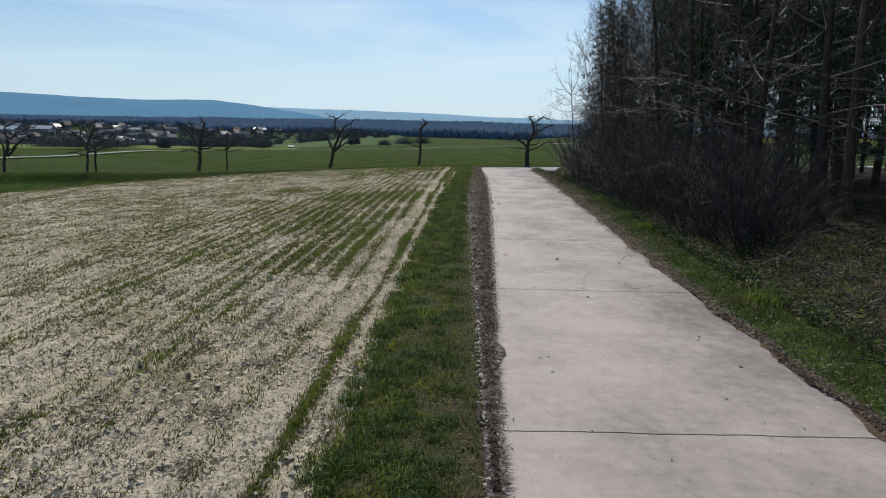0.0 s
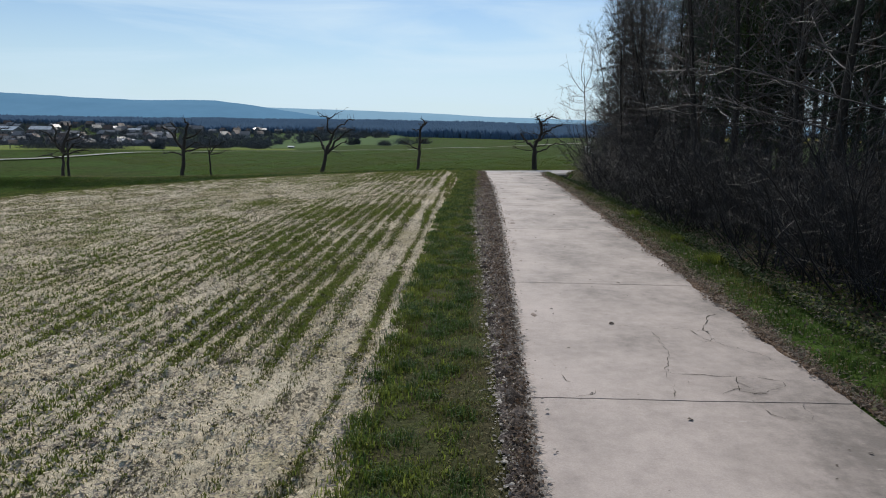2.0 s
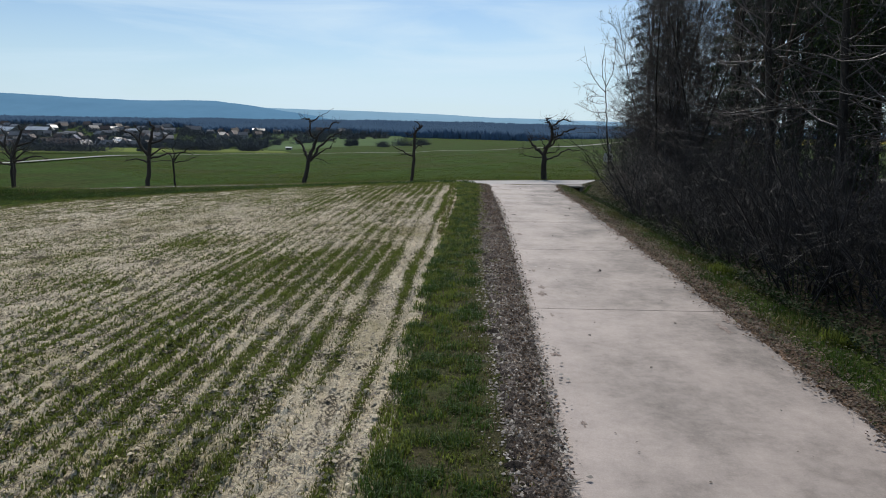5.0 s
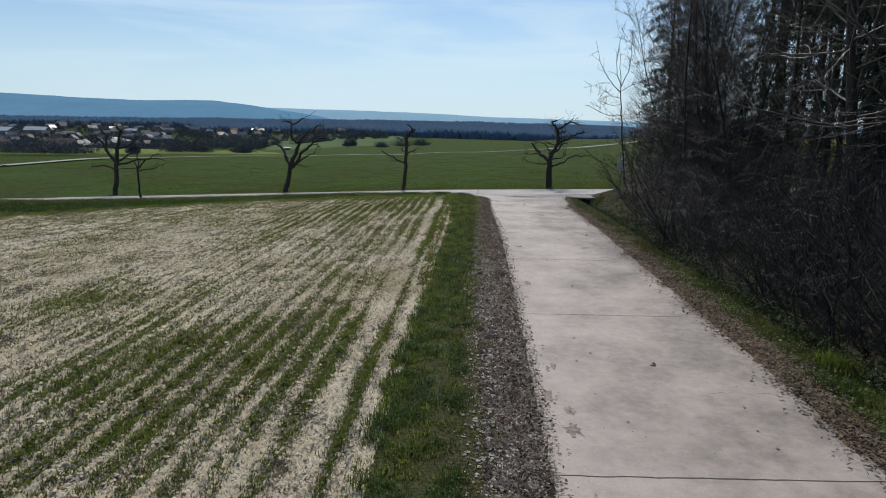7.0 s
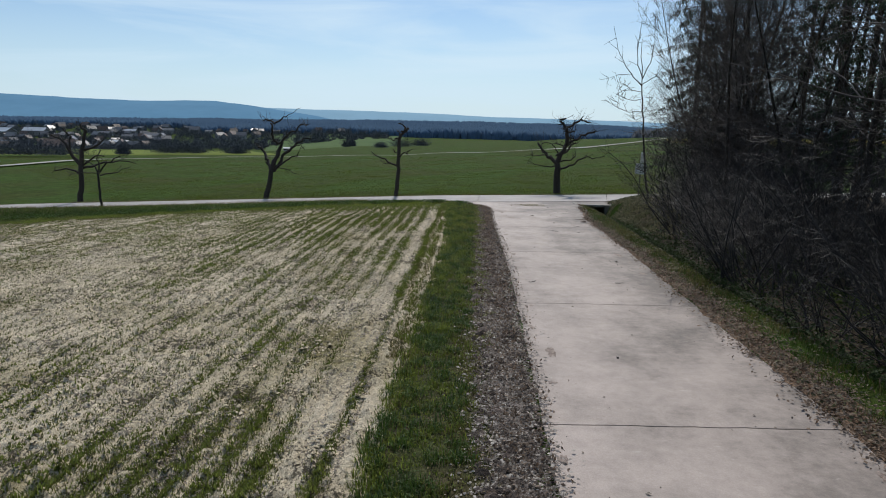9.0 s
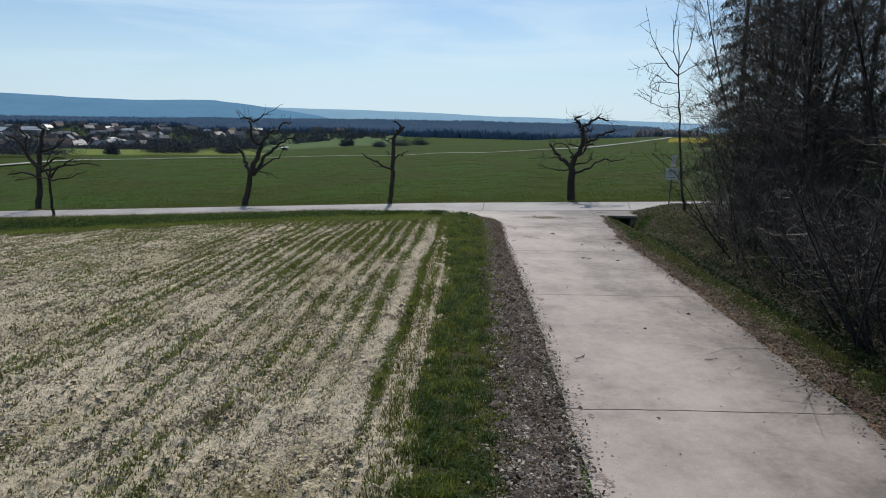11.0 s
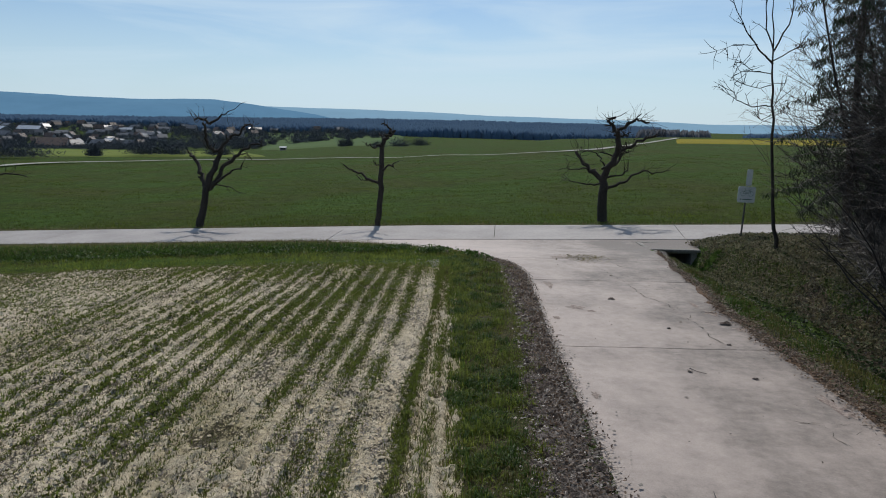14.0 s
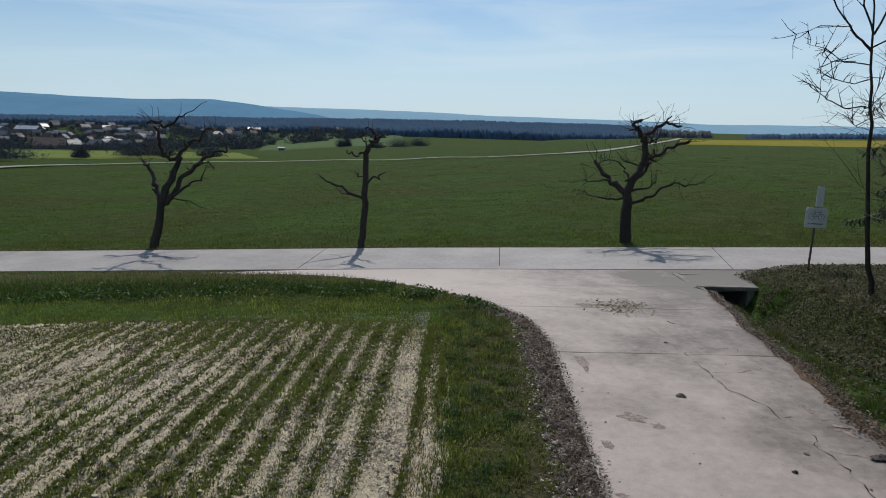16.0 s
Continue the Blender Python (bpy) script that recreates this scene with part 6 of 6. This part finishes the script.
for k in range(46):
    y = rb.uniform(5.5, 15.0)
    x = float(right_edge(y)) + rb.uniform(1.6, 5.5)
    t = Tubes()
    q = wander(rb, (x, y, land_at(x, y) + 0.06), (rb.gauss(0, 1), rb.gauss(0, 0.6), rb.uniform(0.0, 0.35)), rb.uniform(0.6, 1.9), 6, 0.16, -0.03)
    q = [Vector((p.x, p.y, max(p.z, land_at(p.x, p.y) + 0.03))) for p in q]
    t.limb(q, taper(rb.uniform(0.008, 0.02), 0.004, len(q)), 5)
    twigs_on(t, rb, q, 7, 0.45, 0.004, 0.3, 3, 0.2, 1)
    thing("fallen_branch", "bleached bare branch lying on the wooded bank", "branch", group="brushwood on the bank", me=t.mesh("fallen_branch", M_PALE_TWIG if k % 3 else M_TWIG))
# grass tussocks
for x, y, s in ((5.35, 9.0, 1.0), (6.35, 25.2, 1.0), (5.9, 17.5, 0.9), (6.15, 20.3, 0.8)):
    g = np.random.default_rng(int(y * 10))
    n = 700
    p = np.stack([x + g.normal(0, 0.13 * s, n), y + g.normal(0, 0.16 * s, n)], -1)
    thing("grass_tussock", "dense dark green grass tussock beside the lane", "grass", group="tussocks along the lane",
          me=blade_mesh("grass_tussock", on_land(p[:, 0], p[:, 1]), g.uniform(0.14, 0.32, n) * s, g.uniform(0.007, 0.012, n), M_GRASS, g, 1.2))


# ---- route sign ----
def rod(t, a, b, r, sides=8):
    t.limb([a, Vector(a).lerp(Vector(b), 0.5), b], [r, r, r], sides)


sign = thing("route_sign", "white cycle route sign on a thin dark post", "sign")
sx, sy = 11.31, 58.6
sign.matrix_basis = pose(sx, sy, land_at(sx, sy), 0, 2.0, 0)
t = Tubes()
rod(t, (0, 0, -0.3), (0, 0, 2.36), 0.030, 10)
part("post", t.mesh("post", M_POST), sign, "thin dark post")


def plate(name, x0, x1, z0, z1, y0, y1, corner, material):
    bm = bmesh.new()
    prof = []
    for cx, cz, a0 in ((x1 - corner, z1 - corner, 0), (x0 + corner, z1 - corner, 90), (x0 + corner, z0 + corner, 180), (x1 - corner, z0 + corner, 270)):
        for k in range(5):
            a = radians(a0 + 22.5 * k)
            prof.append((cx + corner * math.cos(a), cz + corner * math.sin(a)))
    front = [bm.verts.new((x, y0, z)) for x, z in prof]
    back = [bm.verts.new((x, y1, z)) for x, z in prof]
    bm.faces.new(front), bm.faces.new(back[::-1])
    m = len(prof)
    for k in range(m):
        bm.faces.new((front[k], back[k], back[(k + 1) % m], front[(k + 1) % m]))
    bmesh.ops.recalc_face_normals(bm, faces=bm.faces[:])
    me = bpy.data.meshes.new(name)
    bm.to_mesh(me)
    bm.free()
    me.materials.append(material)
    return me


board = part("board", plate("board", -0.31, 0.30, 1.30, 1.86, -0.052, -0.034, 0.05, M_SIGN_WHITE), sign, "white board with a green bicycle")
t = Tubes()
for cx in (-0.135, 0.135):
    ring = [(cx + 0.085 * math.cos(a), -0.057, 1.615 + 0.085 * math.sin(a)) for a in np.linspace(0, 2 * math.pi, 21)]
    t.limb(ring, [0.005] * 21, 4)
for a, b in (((-0.135, 1.615), (-0.06, 1.74)), ((-0.06, 1.74), (0.10, 1.74)), ((0.135, 1.615), (0.09, 1.78)), ((-0.06, 1.74), (0.0, 1.61)), ((0.0, 1.61), (0.10, 1.74)), ((-0.135, 1.615), (0.0, 1.61)), ((-0.06, 1.74), (-0.075, 1.785)), ((-0.11, 1.785), (-0.04, 1.785)), ((0.09, 1.78), (0.15, 1.79))):
    rod(t, (a[0], -0.057, a[1]), (b[0], -0.057, b[1]), 0.0045, 4)
part("bicycle_symbol", t.mesh("bicycle_symbol", M_SIGN_GREEN), board, "green bicycle outline")
part("text_bar", plate("text_bar", -0.14, 0.20, 1.402, 1.428, -0.060, -0.053, 0.012, M_SIGN_GREEN), board, "green bar of small lettering")
part("arrow_mark", plate("arrow_mark", -0.22, -0.18, 1.395, 1.435, -0.060, -0.053, 0.018, M_SIGN_GREEN), board, "small green arrow mark")
part("upper_plate", plate("upper_plate", -0.07, 0.13, 1.90, 2.46, -0.052, -0.036, 0.03, M_SIGN_WHITE), sign, "narrow upright white plate")
t = Tubes()
rod(t, (-0.05, -0.03, 1.75), (0.05, -0.03, 1.75), 0.012), rod(t, (-0.05, -0.03, 1.42), (0.05, -0.03, 1.42), 0.012), rod(t, (-0.05, -0.03, 2.2), (0.06, -0.03, 2.2), 0.012)
part("clamp", t.mesh("clamp", M_ZINC), sign)

# a few lumps on the lane
for x, y, r in ((4.4, 48.5, 0.05), (6.05, 46.55, 0.07), (3.65, 25.1, 0.035), (4.9, 46.2, 0.03), (5.3, 43.5, 0.035), (4.2, 37.0, 0.02), (5.6, 45.2, 0.03), (2.6, 12.5, 0.03), (5.05, 51.3, 0.03)):
    g = np.random.default_rng(int(x * 100 + y))
    z = lane_height(x, y) if y < 50.6 else apron_height(x, y)
    thing("dirt_clod", "dark clod of dirt lying on the concrete", "clod", group="clods on the lane",
          me=clod_mesh("dirt_clod", np.array([(x + g.normal(0, r * 0.5), y + g.normal(0, r * 0.5), z + r * 0.3) for _ in range(4)]), np.full(4, r), M_LITTER_SOIL, g))
gs = np.random.default_rng(55)
n = 260
x, y = 5.0 + gs.normal(0, 0.32, n), 54.5 + gs.normal(0, 0.45, n)
z = np.array([apron_height(a, b) for a, b in zip(x, y)])
thing("straw_scatter", "trodden straw and mud crumbs on the concrete", "straw", kind="stuff",
      me=leaf_mesh("straw_scatter", np.stack([x, y, z + 0.012], -1), gs.uniform(0.03, 0.10, n), M_DRY_GRASS, gs, 0.15))
rt = random.Random(77)
for x, y, ln in ((4.5, 43.9, 0.3), (3.4, 39.9, 0.25), (6.0, 36.4, 0.45), (6.2, 47.4, 0.3), (5.6, 53.0, 0.3), (2.9, 35.5, 0.25), (4.6, 35.4, 0.22), (6.9, 45.5, 0.6), (7.0, 43.0, 0.7)):
    t = Tubes()
    z = max(lane_height(x, y), land_at(x, y)) + 0.012
    q = wander(rt, (x, y, z), (rt.gauss(0, 1), rt.gauss(0, 1), 0), ln, 4, 0.15)
    t.limb([(p.x, p.y, z + 0.004) for p in q], taper(0.008, 0.004, 5), 4)
    thing("fallen_twig", "dry brown twig fallen at the lane", "twig", group="twigs on the lane", me=t.mesh("fallen_twig", M_TWIG))


# ---- the far land ----
def ribbon(name, pts, width, lift, material):
    fine = []
    for (x0, y0), (x1, y1) in zip(pts[:-1], pts[1:]):
        for k in range(6):
            fine.append((x0 + (x1 - x0) * k / 6, y0 + (y1 - y0) * k / 6))
    fine.append(pts[-1])
    verts, faces = [], []
    for i, (x, y) in enumerate(fine):
        x1, y1 = fine[min(i + 1, len(fine) - 1)]
        x0, y0 = fine[max(i - 1, 0)]
        d = math.hypot(x1 - x0, y1 - y0)
        nx, ny = -(y1 - y0) / d * width / 2, (x1 - x0) / d * width / 2
        for s in (1, -1):
            verts.append((x + s * nx, y + s * ny, land_at(x + s * nx, y + s * ny) + lift))
    for i in range(len(fine) - 1):
        faces.append((2 * i, 2 * i + 1, 2 * i + 3, 2 * i + 2))
    return mesh_of(name, verts, faces, material, True)


TRACK = [(-66, 74), (-61, 92), (-60, 116), (-59, 134), (-55, 145), (-46, 153), (-36, 159), (-25, 163), (-14, 165), (0, 164), (12, 164), (22, 166), (31, 180), (45, 212), (60, 245), (94, 330), (110, 372)]
thing("far_track", "pale farm track winding across the meadow", "road", kind="structure", me=ribbon("far_track", TRACK, 2.4, 0.2, M_TRACK))


def patch(name, label, corners, lift, material, cells=24):
    """A field laid over the land between four corners."""
    a, b, c, d = [Vector((*p, 0)) for p in corners]
    verts, faces = [], []
    for j in range(cells + 1):
        for i in range(cells + 1):
            p = a.lerp(b, i / cells).lerp(d.lerp(c, i / cells), j / cells)
            verts.append((p.x, p.y, land_at(p.x, p.y) + (-0.6 if i in (0, cells) or j in (0, cells) else lift)))
    w = cells + 1
    for j in range(cells):
        for i in range(cells):
            k = j * w + i
            faces.append((k, k + 1, k + w + 1, k + w))
    return thing(name, label, "field", kind="structure", me=mesh_of(name, verts, faces, material, True))


patch("crop_field", "pale green young crop beyond the track", [(-120, 172), (-34, 184), (-62, 272), (-200, 268)], 0.2, M_PALE_FIELD)
patch("rapeseed_field", "yellow flowering rapeseed on the rise", [(64, 236), (150, 268), (260, 405), (92, 330)], 0.25, M_RAPE)
patch("far_field", "distant green field below the woods", [(-175, 700), (-30, 560), (-60, 1120), (-290, 1180)], 1.2, M_FAR_FIELD)


def clump(g, n, rx, rz):
    """A ragged bare crown far off: many small slanting slivers."""
    c = g.normal(0, 0.42, (n, 3)) * [rx, rx, rz]
    c[:, 2] = np.abs(c[:, 2]) * 0.9 + rz * 0.15
    return c


def sliver_mesh(name, pos, size, material, g):
    n = len(pos)
    a = g.normal(0, 1, (n, 3)) + [0, 0, 0.6]
    a /= np.linalg.norm(a, axis=1)[:, None]
    b = np.cross(a, g.normal(0, 1, (n, 3)))
    b /= np.maximum(np.linalg.norm(b, axis=1)[:, None], 1e-6)
    s = size[:, None]
    v = np.stack([pos - a * s, pos + b * s * 0.5, pos + a * s], 1).reshape(-1, 3)
    return tri_mesh(name, v, np.arange(3 * n).reshape(-1, 3), material)


BUSHES = [(-76, 163, 6, 3.0), (-82, 164, 6, 3.2), (-87, 166, 7, 3.4), (-94, 168, 7, 3.3), (-70.5, 178, 1.6, 2.6), (-64, 187, 4.5, 3.4), (-59, 189, 4, 3.0), (-49, 190, 3, 2.2), (-22, 384, 7, 5.0), (-12, 386, 5, 4.2), (-33, 390, 4, 3.0), (-55, 420, 3, 5), (-52, 423, 2.5, 6)]
for x, y, rx, rz in BUSHES:
    g = np.random.default_rng(int(abs(x) * 7 + y))
    me = sliver_mesh("field_bush", clump(g, 2600, rx, rz), g.uniform(0.07, 0.24, 2600) * (1 + y / 500), M_FAR_SHRUB, g)
    ob = thing("field_bush", "dark leafless bushes among the fields", "bush", group="bushes among the fields", me=me)
    ob.location = standing(x, y)

g = np.random.default_rng(91)
pos, size = [], []
for k in range(1350):
    d = g.uniform(760, 1330)
    u = g.uniform(-0.80, -0.08)
    x, y = 0.9 + u * d, 39 + d
    h = g.uniform(4, 12)
    c = clump(g, 130, h * 0.6, h)
    c += [x, y, land_at(x, y)]
    pos.append(c)
    size.append(g.uniform(0.5, 1.5, 130))
for k in range(420):
    d = g.uniform(700, 960)
    u = g.uniform(-0.78, -0.26)
    x, y = 0.9 + u * d, 39 + d
    h = g.uniform(4, 9)
    pos.append(clump(g, 130, h * 0.7, h) + [x, y, land_at(x, y)])
    size.append(g.uniform(0.4, 1.2, 130))
thing("village_trees", "bare dark trees between the village houses", "trees", kind="stuff", me=sliver_mesh("village_trees", np.concatenate(pos), np.concatenate(size), M_FAR_SHRUB, g))


def forest_mesh(name, n, u0, u1, d0, d1, h0, h1, g, material, wide=1.0):
    """Far woods: thousands of narrow ragged tree tops."""
    u, d = g.uniform(u0, u1, n), g.uniform(d0, d1, n)
    x, y = 0.9 + u * d, 39 + d
    z, h, r = land(x, y), g.uniform(h0, h1, n) * (1 + 0.25 * noise_at(x, y, 0.012, 5.0)), g.uniform(3.5, 8, n) * wide
    base = np.stack([x, y, z - 2], -1)
    out = []
    for k in range(5):
        a = 2 * math.pi * k / 5
        out.append(base + np.stack([np.cos(a) * r, np.sin(a) * r, h * g.uniform(0.25, 0.75, n)], -1))
    top = base + np.stack([g.normal(0, 0.6, n), g.normal(0, 0.6, n), h + 2], -1)
    low = [base + np.stack([np.cos(2 * math.pi * k / 5) * r * 0.9, np.sin(2 * math.pi * k / 5) * r * 0.9, np.zeros(n)], -1) for k in range(5)]
    v = np.stack(out + [top] + low, 1).reshape(-1, 3)
    i = (np.arange(n) * 11)[:, None]
    t = []
    for k in range(5):
        m = (k + 1) % 5
        t += [i + [k, m, 5], i + [6 + k, 6 + m, m], i + [6 + k, m, k]]
    me = tri_mesh(name, v, np.concatenate(t), material)
    me.polygons.foreach_set("use_smooth", [True] * len(me.polygons))
    return me


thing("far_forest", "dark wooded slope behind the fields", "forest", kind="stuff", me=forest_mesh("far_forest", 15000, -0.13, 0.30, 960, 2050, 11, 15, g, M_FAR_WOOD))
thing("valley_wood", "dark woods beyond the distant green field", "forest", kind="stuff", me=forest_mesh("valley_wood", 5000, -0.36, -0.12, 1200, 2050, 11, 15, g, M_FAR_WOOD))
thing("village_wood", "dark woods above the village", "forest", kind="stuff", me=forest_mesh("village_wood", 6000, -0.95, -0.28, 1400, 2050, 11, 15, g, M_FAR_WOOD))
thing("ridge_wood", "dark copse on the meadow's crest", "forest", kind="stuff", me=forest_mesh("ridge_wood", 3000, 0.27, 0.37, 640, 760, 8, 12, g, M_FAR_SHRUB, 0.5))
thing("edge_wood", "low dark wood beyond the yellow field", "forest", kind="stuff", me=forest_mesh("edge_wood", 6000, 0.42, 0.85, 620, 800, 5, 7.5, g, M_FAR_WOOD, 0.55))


def ridge(name, label, distance, us, tops, material, rough):
    """A chain of hills: a crest line, a long near slope, and a back slope."""
    verts, faces = [], []
    n = 160
    for i in range(n + 1):
        u = us[0] + (us[-1] - us[0]) * i / n
        top = float(np.interp(u, us, tops)) + rough * noise.noise((u * 14, 1.7, 0)) + rough * 0.4 * noise.noise((u * 60, 3.7, 0))
        for dd, zz in ((-700, -25), (-420, top * 0.35), (-180, top * 0.75), (0, top), (90, top * 0.7), (160, -25)):
            d = distance + dd
            verts.append((u * distance + 0.05 * dd * noise.noise((u * 9, dd, 0)), d, zz))
    for i in range(n):
        for k in range(5):
            a = i * 6 + k
            faces.append((a, a + 6, a + 7, a + 1))
    return thing(name, label, "hills", kind="structure", me=mesh_of(name, verts, faces, material, True))


ridge("backdrop_hills", "long wooded ridge tinted blue with haze", 3800, [-0.80, -0.62, -0.53, -0.44, -0.32, -0.27, -0.22, -0.10], [165, 153, 140, 130, 133, 115, 88, 30], M_RIDGE_NEAR, 4)
ridge("backdrop_ridge", "far ridge tinted pale blue with haze", 4050, [-0.45, -0.27, -0.17, -0.06, 0.055, 0.14, 0.25, 0.36, 0.52, 0.63, 0.70], [120, 112, 106, 100, 84, 80, 73, 62, 66, 64, 60], M_RIDGE_FAR, 3)


def house(size, pitch, wall, roof, label, chimney=True):
    """A gabled house: walls with gables, a roof with eaves, a chimney, windows on the long sides."""
    w, l, h = size
    root = thing("house", label, "house", group="village houses")
    rise = w / 2 * math.tan(radians(pitch))
    bm = bmesh.new()
    v = [bm.verts.new(p) for p in ((-l / 2, -w / 2, -3), (l / 2, -w / 2, -3), (l / 2, w / 2, -3), (-l / 2, w / 2, -3), (-l / 2, -w / 2, h), (l / 2, -w / 2, h), (l / 2, w / 2, h), (-l / 2, w / 2, h), (-l / 2, 0, h + rise), (l / 2, 0, h + rise))]
    for q in ((0, 1, 5, 4), (2, 3, 7, 6), (1, 2, 6, 9, 5), (3, 0, 4, 8, 7)):
        bm.faces.new([v[i] for i in q])
    me = bpy.data.meshes.new("wall")
    bm.to_mesh(me)
    bm.free()
    me.materials.append(wall)
    part("wall", me, root)
    e, o, th = 0.5, 0.6, 0.25
    drop = e * math.tan(radians(pitch))
    ridge_z, eave_z = h + rise + 0.1, h - drop + 0.1
    prof = [(-w / 2 - e, eave_z), (0, ridge_z), (w / 2 + e, eave_z), (w / 2 + e, eave_z + th), (0, ridge_z + th), (-w / 2 - e, eave_z + th)]
    verts = [(s * (l / 2 + o), a, z) for s in (-1, 1) for a, z in prof]
    faces = [tuple(range(6))[::-1], tuple(range(6, 12))] + [(k, (k + 1) % 6, 6 + (k + 1) % 6, 6 + k) for k in range(6)]
    part("roof", mesh_of("roof", verts, faces, roof), root)
    if chimney:
        part("chimney", box_mesh("chimney", (l * 0.2, l * 0.2 + 0.7, 0.5, 1.1, h + rise * 0.5, h + rise + 1.0), M_ROOF_BROWN), root)
    for x in (-l * 0.28, l * 0.02, l * 0.3):
        part("window", box_mesh("window", (x - 0.6, x + 0.6, -w / 2 - 0.06, -w / 2 + 0.04, h * 0.35, h * 0.35 + 1.4), M_WINDOW), root)
    return root


houses = [house((10, 13, 5.5), 42, M_PLASTER, M_ROOF_GREY, "pale village house under a grey gabled roof"),
          house((11, 15, 5.0), 27, M_PLASTER, M_ROOF_GREY, "village house with a low glinting slate roof"),
          house((9, 11, 6.0), 45, M_PLASTER, M_ROOF_BROWN, "village house under a steep brown tile roof"),
          house((13, 20, 5.0), 25, M_PLASTER, M_ROOF_PALE, "broad low building under a shining metal roof"),
          house((20, 32, 5.0), 40, M_PLASTER, M_ROOF_BROWN, "large farm barn under a dark brown roof", False)]
used = [False] * len(houses)
hr = random.Random(8)


def settle(i, u, d, turn, s=1.0):
    x, y = 0.9 + u * d, 39 + d
    m = pose(x, y, land_at(x, y) + 0.2, 0, 0, turn)
    ob = houses[i]
    if used[i]:
        ob = copy_thing(ob, m)
    else:
        used[i] = True
        ob.matrix_basis = m
    ob.scale = (s, s, s)


settle(4, -0.555, 810, 12, 1.0), settle(3, -0.585, 1060, 8, 1.5), settle(3, -0.635, 1020, -10, 1.7), settle(3, -0.45, 1120, 5, 1.0), settle(3, -0.47, 900, 15, 0.9), settle(1, -0.42, 960, -8, 1.4), settle(3, -0.50, 880, -5, 0.7)
for k in range(150):
    d = hr.uniform(820, 1300)
    u = -0.74 + 0.48 * hr.random() ** 1.5 if d > 1000 else -0.72 + 0.32 * hr.random()
    settle(hr.choice([0, 0, 1, 2, 2, 2, 1]), u, d, hr.choice([0, 0, 90, 30, -25, 60]) + hr.uniform(-12, 12), hr.uniform(0.7, 1.15))
for k in range(16):
    settle(hr.choice([0, 1, 2]), hr.uniform(-0.30, -0.10), hr.uniform(1180, 1290), hr.uniform(-40, 40), hr.uniform(0.7, 1.0))

# a small white shed in the far field
shed = house((3.5, 5, 2.4), 22, M_PLASTER, M_ROOF_PALE, "small pale field shed far off", False)
shed.location = standing(-141, 655)
